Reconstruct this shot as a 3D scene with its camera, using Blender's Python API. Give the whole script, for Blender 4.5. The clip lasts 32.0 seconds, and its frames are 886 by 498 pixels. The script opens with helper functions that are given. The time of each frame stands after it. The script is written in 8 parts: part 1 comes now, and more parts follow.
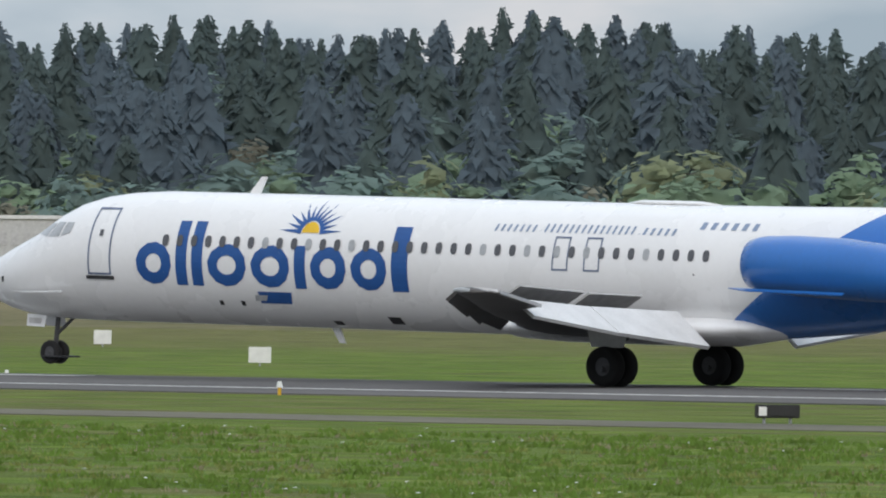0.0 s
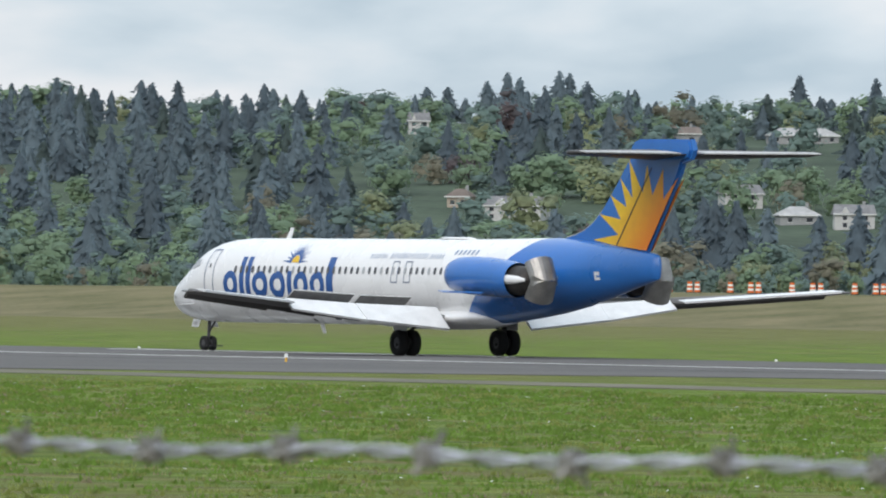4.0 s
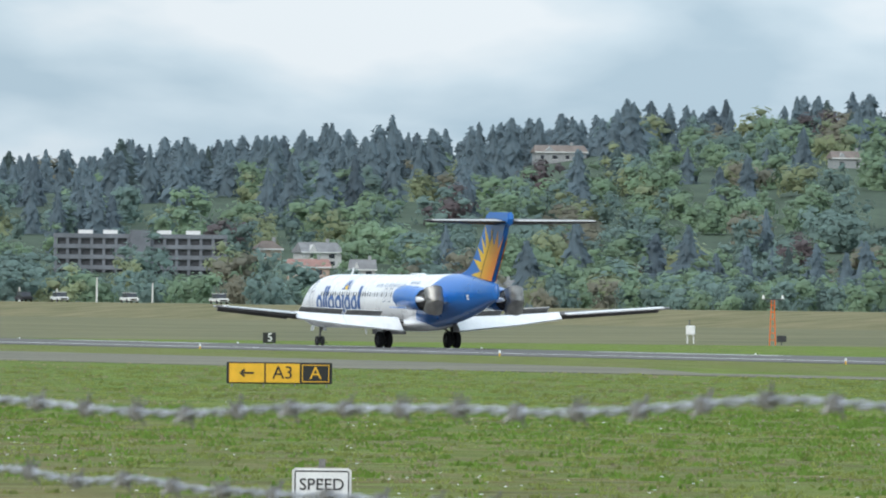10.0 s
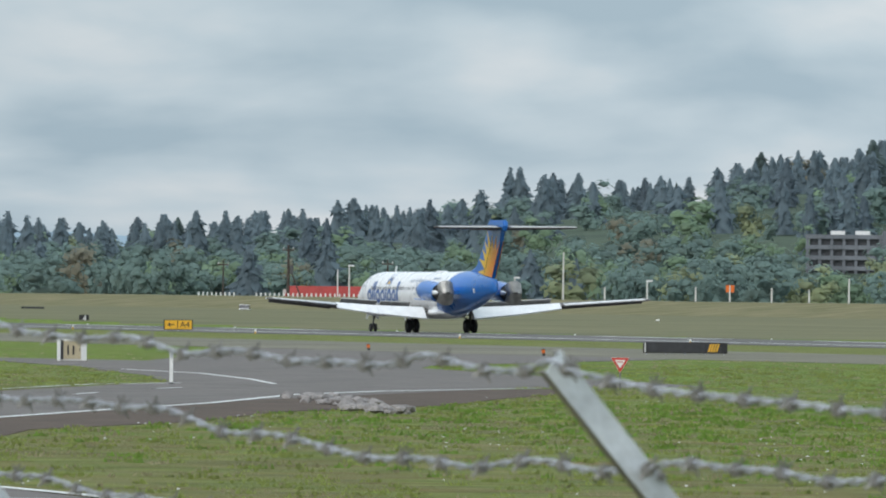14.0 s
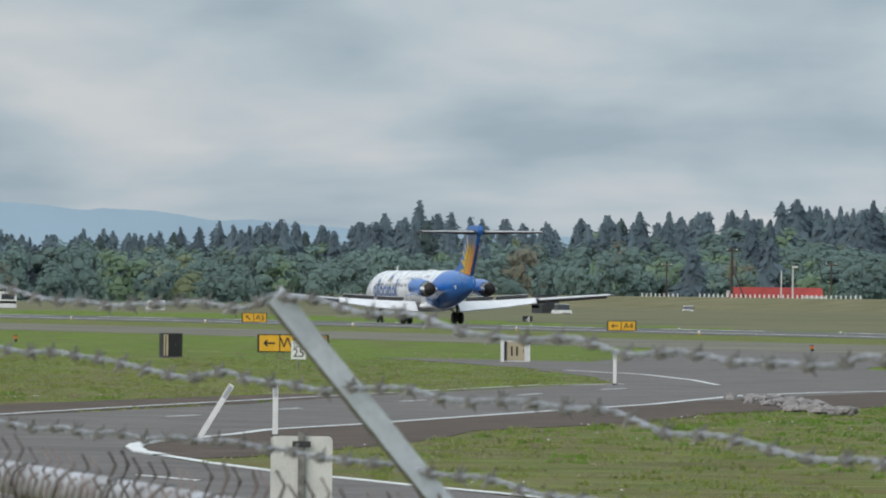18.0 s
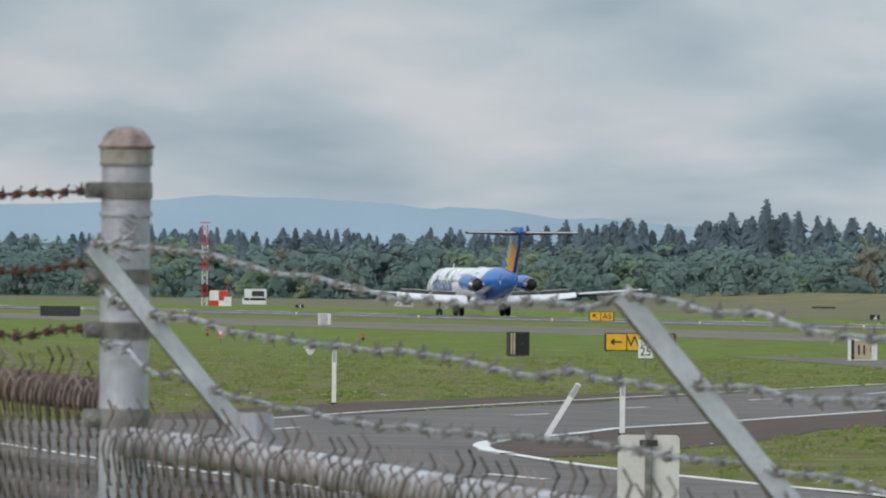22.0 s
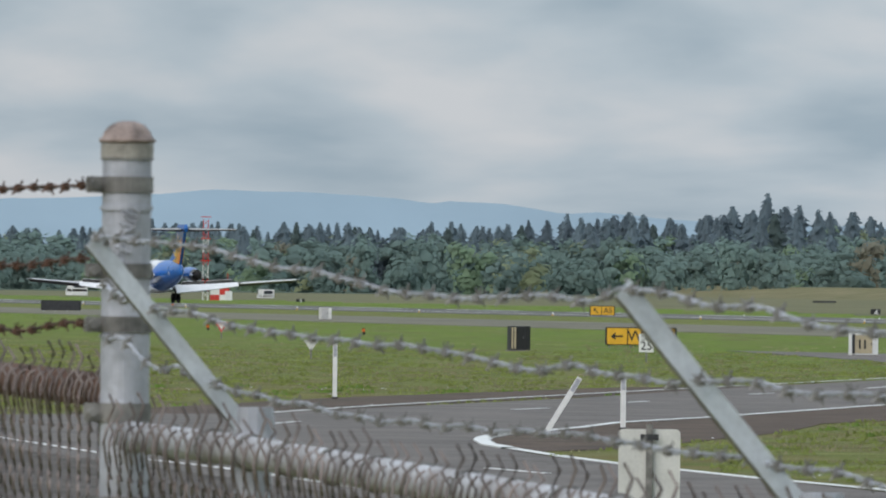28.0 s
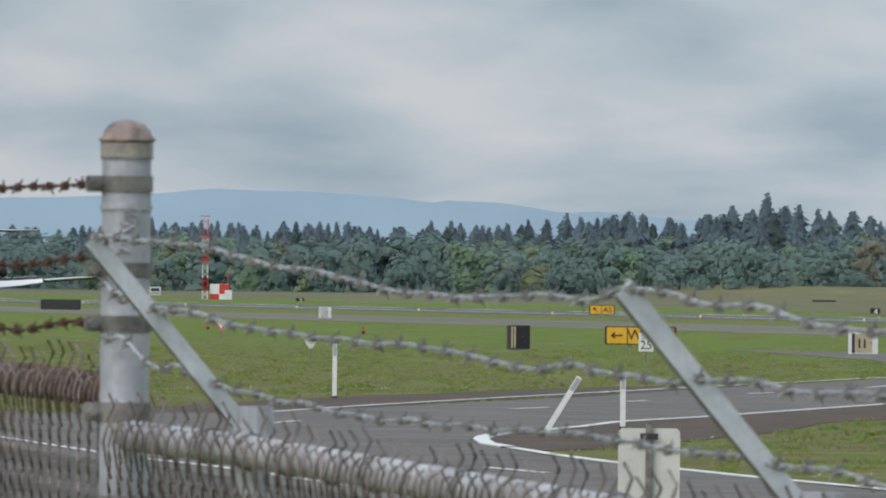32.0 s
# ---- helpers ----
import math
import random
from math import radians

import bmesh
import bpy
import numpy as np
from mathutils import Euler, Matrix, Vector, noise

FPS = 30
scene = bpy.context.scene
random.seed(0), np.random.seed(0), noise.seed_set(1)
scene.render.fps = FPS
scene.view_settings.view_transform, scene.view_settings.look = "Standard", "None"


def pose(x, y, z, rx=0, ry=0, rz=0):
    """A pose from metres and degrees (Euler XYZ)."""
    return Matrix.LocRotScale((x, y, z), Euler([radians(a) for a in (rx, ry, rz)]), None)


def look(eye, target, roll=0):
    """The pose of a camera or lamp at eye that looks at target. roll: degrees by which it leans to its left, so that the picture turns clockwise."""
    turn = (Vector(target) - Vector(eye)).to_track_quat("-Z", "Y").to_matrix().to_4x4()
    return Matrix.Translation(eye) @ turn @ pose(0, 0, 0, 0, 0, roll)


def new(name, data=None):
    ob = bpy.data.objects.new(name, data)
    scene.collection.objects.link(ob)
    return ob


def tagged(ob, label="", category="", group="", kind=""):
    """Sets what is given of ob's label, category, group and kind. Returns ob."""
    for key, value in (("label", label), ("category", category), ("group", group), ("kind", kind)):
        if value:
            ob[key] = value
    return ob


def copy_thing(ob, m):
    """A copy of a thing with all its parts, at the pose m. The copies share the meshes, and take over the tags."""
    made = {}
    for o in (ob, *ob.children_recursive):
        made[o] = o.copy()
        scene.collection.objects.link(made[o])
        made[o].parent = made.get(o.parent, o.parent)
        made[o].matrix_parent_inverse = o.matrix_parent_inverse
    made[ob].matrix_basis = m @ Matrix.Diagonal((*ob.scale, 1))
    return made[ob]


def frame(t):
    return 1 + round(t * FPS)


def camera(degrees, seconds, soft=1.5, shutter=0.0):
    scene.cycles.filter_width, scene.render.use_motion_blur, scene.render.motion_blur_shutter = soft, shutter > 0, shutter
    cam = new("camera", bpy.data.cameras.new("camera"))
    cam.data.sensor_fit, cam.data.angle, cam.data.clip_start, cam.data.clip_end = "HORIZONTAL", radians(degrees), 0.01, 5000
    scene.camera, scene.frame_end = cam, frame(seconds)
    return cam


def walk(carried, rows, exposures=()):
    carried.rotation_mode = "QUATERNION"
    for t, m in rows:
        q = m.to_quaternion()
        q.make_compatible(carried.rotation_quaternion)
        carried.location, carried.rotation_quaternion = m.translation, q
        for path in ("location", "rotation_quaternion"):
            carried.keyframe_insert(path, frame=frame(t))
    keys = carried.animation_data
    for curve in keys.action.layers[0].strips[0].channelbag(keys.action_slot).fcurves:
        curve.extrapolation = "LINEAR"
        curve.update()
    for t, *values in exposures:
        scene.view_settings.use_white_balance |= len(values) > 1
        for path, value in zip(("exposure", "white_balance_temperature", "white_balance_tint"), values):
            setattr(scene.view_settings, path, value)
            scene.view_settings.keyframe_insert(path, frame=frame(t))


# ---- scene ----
EYE = Vector((0.0, 0.0, 3.615))
ROLL = 0.60
cam = camera(3.9004, 32.0, soft=2.0)
# a small-sensor zoom focused on the runway: the fence close by is a little soft
cam.data.dof.use_dof, cam.data.dof.focus_distance, cam.data.dof.aperture_fstop = True, 480.0, 110.0


def aim(bearing, rise):
    """A camera pose: degrees to the left of +y, degrees above level."""
    b, r = radians(bearing), radians(rise)
    way = Vector((-math.sin(b) * math.cos(r), math.cos(b) * math.cos(r), math.sin(r)))
    return look(EYE, EYE + way * 100, ROLL)


walk(cam, [
    (0.0, aim(38.1860, 0.0348)), (0.5, aim(41.3182, 0.0210)), (1.0, aim(44.4665, 0.0179)),
    (1.5, aim(47.7655, 0.0235)), (2.0, aim(50.7642, 0.0237)), (2.5, aim(53.4872, 0.0261)),
    (3.0, aim(55.7387, 0.0464)), (3.5, aim(57.6337, 0.0671)), (5.5, aim(63.9636, 0.2569)),
    (6.0, aim(65.0262, 0.2520)), (6.5, aim(65.9819, 0.2457)), (7.0, aim(66.8851, 0.2409)),
    (7.5, aim(67.7788, 0.2340)), (8.0, aim(68.6041, 0.2304)), (8.5, aim(69.3930, 0.2252)),
    (9.0, aim(70.1238, 0.2175)), (9.5, aim(70.7441, 0.2163)), (10.0, aim(71.2671, 0.2117)),
    (10.5, aim(71.8271, 0.2145)), (11.0, aim(72.3680, 0.2049)), (11.5, aim(72.8739, 0.2058)),
    (12.0, aim(73.2401, 0.1993)), (12.5, aim(73.6313, 0.1977)), (13.0, aim(74.0359, 0.1966)),
    (13.5, aim(74.3453, 0.1881)), (15.5, aim(75.2017, 0.1801)), (16.0, aim(75.4829, 0.1777)),
    (16.5, aim(75.7716, 0.1734)), (17.0, aim(76.0517, 0.1710)), (17.5, aim(76.3062, 0.1684)),
    (18.0, aim(76.5316, 0.1670)), (18.5, aim(76.7063, 0.1609)), (19.0, aim(76.8593, 0.1583)),
    (19.5, aim(77.0345, 0.1577)), (20.0, aim(77.2374, 0.1582)), (20.5, aim(77.4687, 0.1561)),
    (21.0, aim(77.7126, 0.1504)), (21.5, aim(77.9241, 0.1487)), (22.0, aim(78.0597, 0.1456)),
    (22.5, aim(78.0852, 0.1391)), (23.0, aim(78.0744, 0.1282)), (23.5, aim(78.0743, 0.1219)),
    (24.0, aim(78.0740, 0.1204)), (24.5, aim(78.0740, 0.1208)), (25.0, aim(78.0730, 0.1199)),
    (25.5, aim(78.0704, 0.1179)), (27.5, aim(78.0666, 0.1194)), (28.0, aim(78.0631, 0.1203)),
    (28.5, aim(78.0619, 0.1203)), (29.0, aim(78.0587, 0.1203)), (29.5, aim(78.0625, 0.1189)),
    (30.0, aim(78.0655, 0.1176)), (30.5, aim(78.0640, 0.1200)), (31.0, aim(78.0628, 0.1183)),
    (31.5, aim(78.0631, 0.1186)), (32.0, aim(78.0617, 0.1168)),
], exposures=[
    (0.0, -0.08, 6600, 15), (1.5, 0.02, 6600, 16), (3.5, 0.18, 6600, 14), (6.0, 0.35, 6550, 12), (9.0, 0.48, 6350, 11), (11.0, 0.36, 6300, 9),
    (13.0, 0.26, 6400, 10), (16.0, 0.11, 6500, 10), (19.0, 0.04, 6550, 12), (32.0, 0.04, 6500, 13)])

# ---------------------------------------------------------------- light
world = bpy.data.worlds.new("overcast_sky")
scene.world = world
world.use_nodes = True
SUN_EL, SUN_AZ = radians(36), radians(140)


def build_sky():
    nt = world.node_tree
    nt.nodes.clear()
    nd, ln = nt.nodes, nt.links
    out, bg = nd.new("ShaderNodeOutputWorld"), nd.new("ShaderNodeBackground")
    sky = nd.new("ShaderNodeTexSky")
    sky.sky_type, sky.sun_disc, sky.sun_elevation, sky.sun_rotation = "NISHITA", False, SUN_EL, SUN_AZ
    co = nd.new("ShaderNodeTexCoord")
    sp = nd.new("ShaderNodeSeparateXYZ")
    ln.new(co.outputs["Generated"], sp.inputs[0])

    def mth(op, a, b=None):
        n = nd.new("ShaderNodeMath")
        n.operation = op
        for k, v in enumerate((a, b)):
            if v is None:
                continue
            if isinstance(v, (int, float)):
                n.inputs[k].default_value = v
            else:
                ln.new(v, n.inputs[k])
        return n.outputs[0]

    bearing = mth("ARCTAN2", sp.outputs[0], sp.outputs[1])
    rise = sp.outputs[2]
    # cloud banks lie flat: stretched sideways, tighter towards the horizon
    low = mth("POWER", mth("MAXIMUM", rise, 0.0), 0.55)
    vec = nd.new("ShaderNodeCombineXYZ")
    ln.new(mth("MULTIPLY", bearing, 34.0), vec.inputs[0])
    ln.new(mth("MULTIPLY", low, 27.0), vec.inputs[1])
    n1 = nd.new("ShaderNodeTexNoise")
    n1.inputs["Scale"].default_value, n1.inputs["Detail"].default_value, n1.inputs["Roughness"].default_value = 1.0, 6.0, 0.44
    n1.inputs["Distortion"].default_value = 0.12
    ln.new(vec.outputs[0], n1.inputs["Vector"])
    ramp = nd.new("ShaderNodeValToRGB")
    r = ramp.color_ramp
    r.elements[0].position, r.elements[0].color = 0.38, (0.325, 0.428, 0.505, 1)
    r.elements[1].position, r.elements[1].color = 0.62, (0.600, 0.644, 0.674, 1)
    e = r.elements.new(0.50)
    e.color = (0.452, 0.543, 0.605, 1)
    ln.new(n1.outputs[0], ramp.inputs[0])
    # an overcast sky is brighter overhead than at the horizon
    up = mth("ADD", mth("MULTIPLY", mth("MAXIMUM", rise, 0.0), 1.7), 1.0)
    # and the cloud is thinner towards the north
    thin = mth("POWER", mth("MAXIMUM", mth("COSINE", mth("ADD", bearing, 0.9)), 0.0), 10.0)
    up = mth("MULTIPLY", up, mth("ADD", mth("MULTIPLY", thin, 0.45), 0.77))
    vm = nd.new("ShaderNodeVectorMath")
    vm.operation = "SCALE"
    ln.new(ramp.outputs[0], vm.inputs[0])
    ln.new(up, vm.inputs["Scale"])
    vs = nd.new("ShaderNodeVectorMath")
    vs.operation = "SCALE"
    ln.new(sky.outputs[0], vs.inputs[0])
    vs.inputs["Scale"].default_value = 0.08
    mix = nd.new("ShaderNodeMix")
    mix.data_type = "RGBA"
    mix.inputs["Factor"].default_value = 0.9
    ln.new(vs.outputs[0], mix.inputs["A"])
    ln.new(vm.outputs[0], mix.inputs["B"])
    ln.new(mix.outputs["Result"], bg.inputs["Color"])
    bg.inputs["Strength"].default_value = 1.0
    ln.new(bg.outputs[0], out.inputs[0])


build_sky()
sun_lamp = new("sun", bpy.data.lights.new("sun", "SUN"))
sun_lamp.data.energy, sun_lamp.data.angle, sun_lamp.data.color = 1.5, radians(50), (1.0, 0.96, 0.9)
# the sun stands behind the camera, to its left
sun_lamp.matrix_world = look((0, 0, 60), (0 + math.sin(SUN_AZ) * -1, -math.cos(SUN_AZ), 60 - math.tan(SUN_EL)))
scene.view_settings.exposure = 0.0

# ---------------------------------------------------------------- materials


def material(name, color, rough=0.6, metal=0.0, vary=0.12, scale=3.0, fine=40.0, bump=0.0, bump_scale=30.0, second=None, coat=0.0, spread=0.0, spec=0.5):
    """Principled surface whose colour wanders at two scales, with optional fine relief."""
    m = bpy.data.materials.new(name)
    m.use_nodes = True
    nt = m.node_tree
    nd, ln = nt.nodes, nt.links
    b = nd["Principled BSDF"]
    b.inputs["Metallic"].default_value = metal
    b.inputs["Coat Weight"].default_value = coat
    b.inputs["Specular IOR Level"].default_value = spec
    co = nd.new("ShaderNodeTexCoord")

    def noise_at(s, detail=4.0):
        n = nd.new("ShaderNodeTexNoise")
        n.inputs["Scale"].default_value, n.inputs["Detail"].default_value = s, detail
        ln.new(co.outputs["Object"], n.inputs["Vector"])
        return n.outputs[0]

    big, small = noise_at(scale), noise_at(fine, 2.0)
    add = nd.new("ShaderNodeMath")
    add.operation = "MULTIPLY_ADD"
    ln.new(small, add.inputs[0])
    add.inputs[1].default_value = 0.45
    ln.new(big, add.inputs[2])
    value = add.outputs[0]
    if spread:
        info = nd.new("ShaderNodeObjectInfo")
        sa = nd.new("ShaderNodeMath")
        sa.operation = "MULTIPLY_ADD"
        ln.new(info.outputs["Random"], sa.inputs[0])
        sa.inputs[1].default_value = spread
        ln.new(value, sa.inputs[2])
        value = sa.outputs[0]
    ramp = nd.new("ShaderNodeValToRGB")
    r = ramp.color_ramp
    second = second or tuple(c * (1 - 2.2 * vary) for c in color)
    hi = tuple(min(1, c * (1 + vary)) for c in color)
    r.elements[0].position, r.elements[0].color = 0.5, (*second, 1)
    r.elements[1].position, r.elements[1].color = 0.95 + spread, (*hi, 1)
    ln.new(value, ramp.inputs[0])
    ln.new(ramp.outputs[0], b.inputs["Base Color"])
    mr = nd.new("ShaderNodeMapRange")
    ln.new(big, mr.inputs[0])
    mr.inputs["To Min"].default_value, mr.inputs["To Max"].default_value = max(0.03, rough - 0.1), min(1, rough + 0.1)
    ln.new(mr.outputs[0], b.inputs["Roughness"])
    if bump:
        bp = nd.new("ShaderNodeBump")
        bp.inputs["Strength"].default_value = bump
        bp.inputs["Distance"].default_value = 0.02
        ln.new(noise_at(bump_scale, 5.0), bp.inputs["Height"])
        ln.new(bp.outputs[0], b.inputs["Normal"])
    return m


def sunburst_material():
    """Livery film that turns from yellow to orange towards the foot of the rudder."""
    m = material("sunburst_livery_film", (0.80, 0.50, 0.025), 0.4, vary=0.05)
    nd, ln = m.node_tree.nodes, m.node_tree.links
    b = nd["Principled BSDF"]
    src = b.inputs["Base Color"].links[0].from_socket
    co, dot, mr, mix = nd.new("ShaderNodeTexCoord"), nd.new("ShaderNodeVectorMath"), nd.new("ShaderNodeMapRange"), nd.new("ShaderNodeMix")
    dot.operation = "DOT_PRODUCT"
    dot.inputs[1].default_value = (0.70, 0.0, -0.71)
    ln.new(co.outputs["Object"], dot.inputs[0])
    ln.new(dot.outputs["Value"], mr.inputs[0])
    mr.inputs["From Min"].default_value, mr.inputs["From Max"].default_value = 21.0, 23.6
    mix.data_type = "RGBA"
    ln.new(mr.outputs[0], mix.inputs["Factor"])
    ln.new(src, mix.inputs["A"])
    mix.inputs["B"].default_value = (0.80, 0.20, 0.012, 1)
    ln.new(mix.outputs["Result"], b.inputs["Base Color"])
    return m


def ground_material():
    """Mown airfield grass: lush green, with broad olive and straw patches and fine blade mottling."""
    m = bpy.data.materials.new("airfield_grass")
    m.use_nodes = True
    nt = m.node_tree
    nd, ln = nt.nodes, nt.links
    b = nd["Principled BSDF"]
    b.inputs["Roughness"].default_value, b.inputs["Specular IOR Level"].default_value = 0.9, 0.15
    co = nd.new("ShaderNodeTexCoord")

    def nz(s, detail=4.0, sx=1.0, rough=0.55):
        mp = nd.new("ShaderNodeMapping")
        mp.inputs["Scale"].default_value = (s, s * sx, s)
        ln.new(co.outputs["Object"], mp.inputs[0])
        n = nd.new("ShaderNodeTexNoise")
        n.inputs["Scale"].default_value, n.inputs["Detail"].default_value = 1.0, detail
        n.inputs["Roughness"].default_value = rough
        ln.new(mp.outputs[0], n.inputs["Vector"])
        return n.outputs[0]

    def ramp(src, stops):
        n = nd.new("ShaderNodeValToRGB")
        e = n.color_ramp.elements
        e[0].position, e[0].color = stops[0][0], (*stops[0][1], 1)
        e[1].position, e[1].color = stops[-1][0], (*stops[-1][1], 1)
        for p, c in stops[1:-1]:
            e.new(p).color = (*c, 1)
        ln.new(src, n.inputs[0])
        return n.outputs[0]

    def blend(fac, a, c):
        n = nd.new("ShaderNodeMix")
        n.data_type = "RGBA"
        ln.new(fac, n.inputs["Factor"])
        ln.new(a, n.inputs["A"])
        ln.new(c, n.inputs["B"])
        return n.outputs["Result"]

    lush = ramp(nz(0.13, 9.0, 3.2, 0.72), [(0.30, (0.054, 0.104, 0.010)), (0.48, (0.114, 0.188, 0.020)), (0.68, (0.205, 0.252, 0.048))])
    dry = ramp(nz(0.12, 8.0, 2.4, 0.75), [(0.3, (0.110, 0.115, 0.036)), (0.55, (0.172, 0.166, 0.060)), (0.75, (0.24, 0.20, 0.095))])
    sp = nd.new("ShaderNodeSeparateXYZ")
    ln.new(co.outputs["Object"], sp.inputs[0])
    # beside the runway and beyond it the grass is thinner and yellower
    span = nd.new("ShaderNodeMapRange")
    ln.new(sp.outputs[1], span.inputs[0])
    span.inputs["From Min"].default_value, span.inputs["From Max"].default_value = 200.0, 620.0
    far = nd.new("ShaderNodeValToRGB")
    e = far.color_ramp.elements
    e[0].position, e[0].color = 0.062, (0.22, 0.22, 0.22, 1)
    e[1].position, e[1].color = 0.87, (1, 1, 1, 1)
    for q, v in ((0.086, 0.62), (0.148, 0.55), (0.29, 0.0), (0.36, 0.0), (0.40, 0.12), (0.55, 0.25), (0.66, 0.8)):
        e.new(q).color = (v, v, v, 1)
    ln.new(span.outputs[0], far.inputs[0])
    patch = nd.new("ShaderNodeMapRange")
    ln.new(nz(0.075, 5.0, 4.5), patch.inputs[0])
    patch.inputs["From Min"].default_value, patch.inputs["From Max"].default_value = 0.46, 0.66
    patch.inputs["To Max"].default_value = 0.95
    # and so it is towards the road junction
    west = nd.new("ShaderNodeMapRange")
    ln.new(sp.outputs[0], west.inputs[0])
    west.inputs["From Min"].default_value, west.inputs["From Max"].default_value = -420.0, -230.0
    west.inputs["To Min"].default_value, west.inputs["To Max"].default_value = -0.12, -0.34
    both = nd.new("ShaderNodeMath")
    ln.new(far.outputs[0], both.inputs[0])
    ln.new(west.outputs[0], both.inputs[1])
    # the poor ground beside the perimeter road
    poor = nd.new("ShaderNodeMapRange")
    ln.new(sp.outputs[1], poor.inputs[0])
    poor.inputs["From Min"].default_value, poor.inputs["From Max"].default_value = 68.0, 150.0
    poor.inputs["To Min"].default_value, poor.inputs["To Max"].default_value = 0.72, 0.0
    three = nd.new("ShaderNodeMath")
    ln.new(both.outputs[0], three.inputs[0])
    ln.new(poor.outputs[0], three.inputs[1])
    add = nd.new("ShaderNodeMath")
    add.operation, add.use_clamp = "ADD", True
    ln.new(three.outputs[0], add.inputs[0])
    ln.new(patch.outputs[0], add.inputs[1])
    # russet weeds in the poor ground, and darker clumps everywhere
    weeds = nd.new("ShaderNodeMapRange")
    ln.new(nz(0.21, 6.0, 0.6, 0.65), weeds.inputs[0])
    weeds.inputs["From Min"].default_value, weeds.inputs["From Max"].default_value = 0.52, 0.72
    few = nd.new("ShaderNodeMath")
    few.operation = "MULTIPLY"
    ln.new(weeds.outputs[0], few.inputs[0])
    ln.new(poor.outputs[0], few.inputs[1])
    russet = nd.new("ShaderNodeRGB")
    russet.outputs[0].default_value = (0.200, 0.098, 0.040, 1)
    turf = blend(few.outputs[0], blend(add.outputs[0], lush, dry), russet.outputs[0])
    tone = nd.new("ShaderNodeHueSaturation")
    clump = nd.new("ShaderNodeMapRange")
    ln.new(nz(0.55, 6.0, 0.5, 0.6), clump.inputs[0])
    clump.inputs["From Min"].default_value, clump.inputs["From Max"].default_value = 0.36, 0.64
    clump.inputs["To Min"].default_value, clump.inputs["To Max"].default_value = 0.70, 1.22
    ln.new(clump.outputs[0], tone.inputs["Value"])
    ln.new(turf, tone.inputs["Color"])
    ln.new(tone.outputs[0], b.inputs["Base Color"])
    bp = nd.new("ShaderNodeBump")
    bp.inputs["Strength"].default_value, bp.inputs["Distance"].default_value = 0.9, 0.12
    ln.new(nz(6.0, 5.0, 1.0, 0.7), bp.inputs["Height"])
    ln.new(bp.outputs[0], b.inputs["Normal"])
    return m


GRASS = ground_material()
BANK = material("dry_bank_grass", (0.165, 0.142, 0.080), 0.95, vary=0.3, scale=0.12, fine=1.5, second=(0.105, 0.105, 0.045), bump=0.6, bump_scale=3, spec=0.1)
FARFIELD = material("far_olive_field", (0.142, 0.132, 0.074), 0.95, vary=0.3, scale=0.03, fine=0.3, second=(0.100, 0.104, 0.055), spec=0.1)
HILL = material("hillside_scrub", (0.070, 0.094, 0.064), 0.95, vary=0.3, scale=0.03, fine=0.3, second=(0.045, 0.062, 0.046), spec=0.1)
ASPHALT = material("runway_asphalt", (0.120, 0.113, 0.108), 0.85, vary=0.18, scale=0.06, fine=2.0, bump=0.25, bump_scale=60, spec=0.3)
STRIP = material("worn_taxiway_asphalt", (0.172, 0.160, 0.118), 0.9, vary=0.2, scale=0.08, fine=2.0, bump=0.25, bump_scale=60, spec=0.25)
SOIL = material("bare_brown_soil", (0.098, 0.072, 0.056), 0.95, vary=0.35, scale=0.5, fine=6, second=(0.055, 0.044, 0.036), bump=0.8, bump_scale=12, spec=0.15)
ROADTAR = material("road_asphalt", (0.146, 0.128, 0.116), 0.85, vary=0.2, scale=0.3, fine=4.0, bump=0.3, bump_scale=50, spec=0.3)
LINE = material("road_paint", (0.72, 0.72, 0.70), 0.6, vary=0.15, scale=1.5, fine=20)
GRAVEL = material("bare_gravel", (0.115, 0.100, 0.088), 0.95, vary=0.4, scale=1.2, fine=14, bump=0.8, bump_scale=12, spec=0.2)
WHITE = material("white_aircraft_paint", (0.84, 0.845, 0.85), 0.28, vary=0.02, scale=0.5, fine=6, coat=0.3)
BLUE = material("blue_aircraft_paint", (0.020, 0.155, 0.50), 0.3, vary=0.05, scale=0.5, fine=8, coat=0.3)
LOGO = material("blue_livery_film", (0.018, 0.095, 0.32), 0.35, vary=0.05)
SMALLTYPE = material("thin_blue_grey_type", (0.24, 0.31, 0.44), 0.4, vary=0.05)
YELLOW = material("yellow_livery_film", (0.80, 0.50, 0.025), 0.4, vary=0.05)
SUNBURST = sunburst_material()
FLAPGREY = material("light_grey_flap_paint", (0.76, 0.765, 0.77), 0.4, vary=0.06, scale=1.2, fine=12)
WINGGREY = material("grey_wing_skin", (0.115, 0.108, 0.105), 0.5, metal=0.15, vary=0.12, scale=1, fine=10)
# darker than the wing skin: the underside's shade is put into the colour
TAILGREY = material("underside_shade_tail_skin", (0.050, 0.046, 0.045), 0.5, vary=0.2, scale=1, fine=10)
SPOILER = material("dark_grey_spoiler", (0.52, 0.515, 0.51), 0.6, vary=0.1)
BAREMETAL = material("bare_aluminium", (0.58, 0.56, 0.53), 0.38, metal=0.85, vary=0.12, scale=2, fine=20)
SOOT = material("sooty_exhaust_metal", (0.055, 0.050, 0.048), 0.6, metal=0.5, vary=0.2)
RUBBER = material("tyre_rubber", (0.020, 0.020, 0.021), 0.85, vary=0.15)
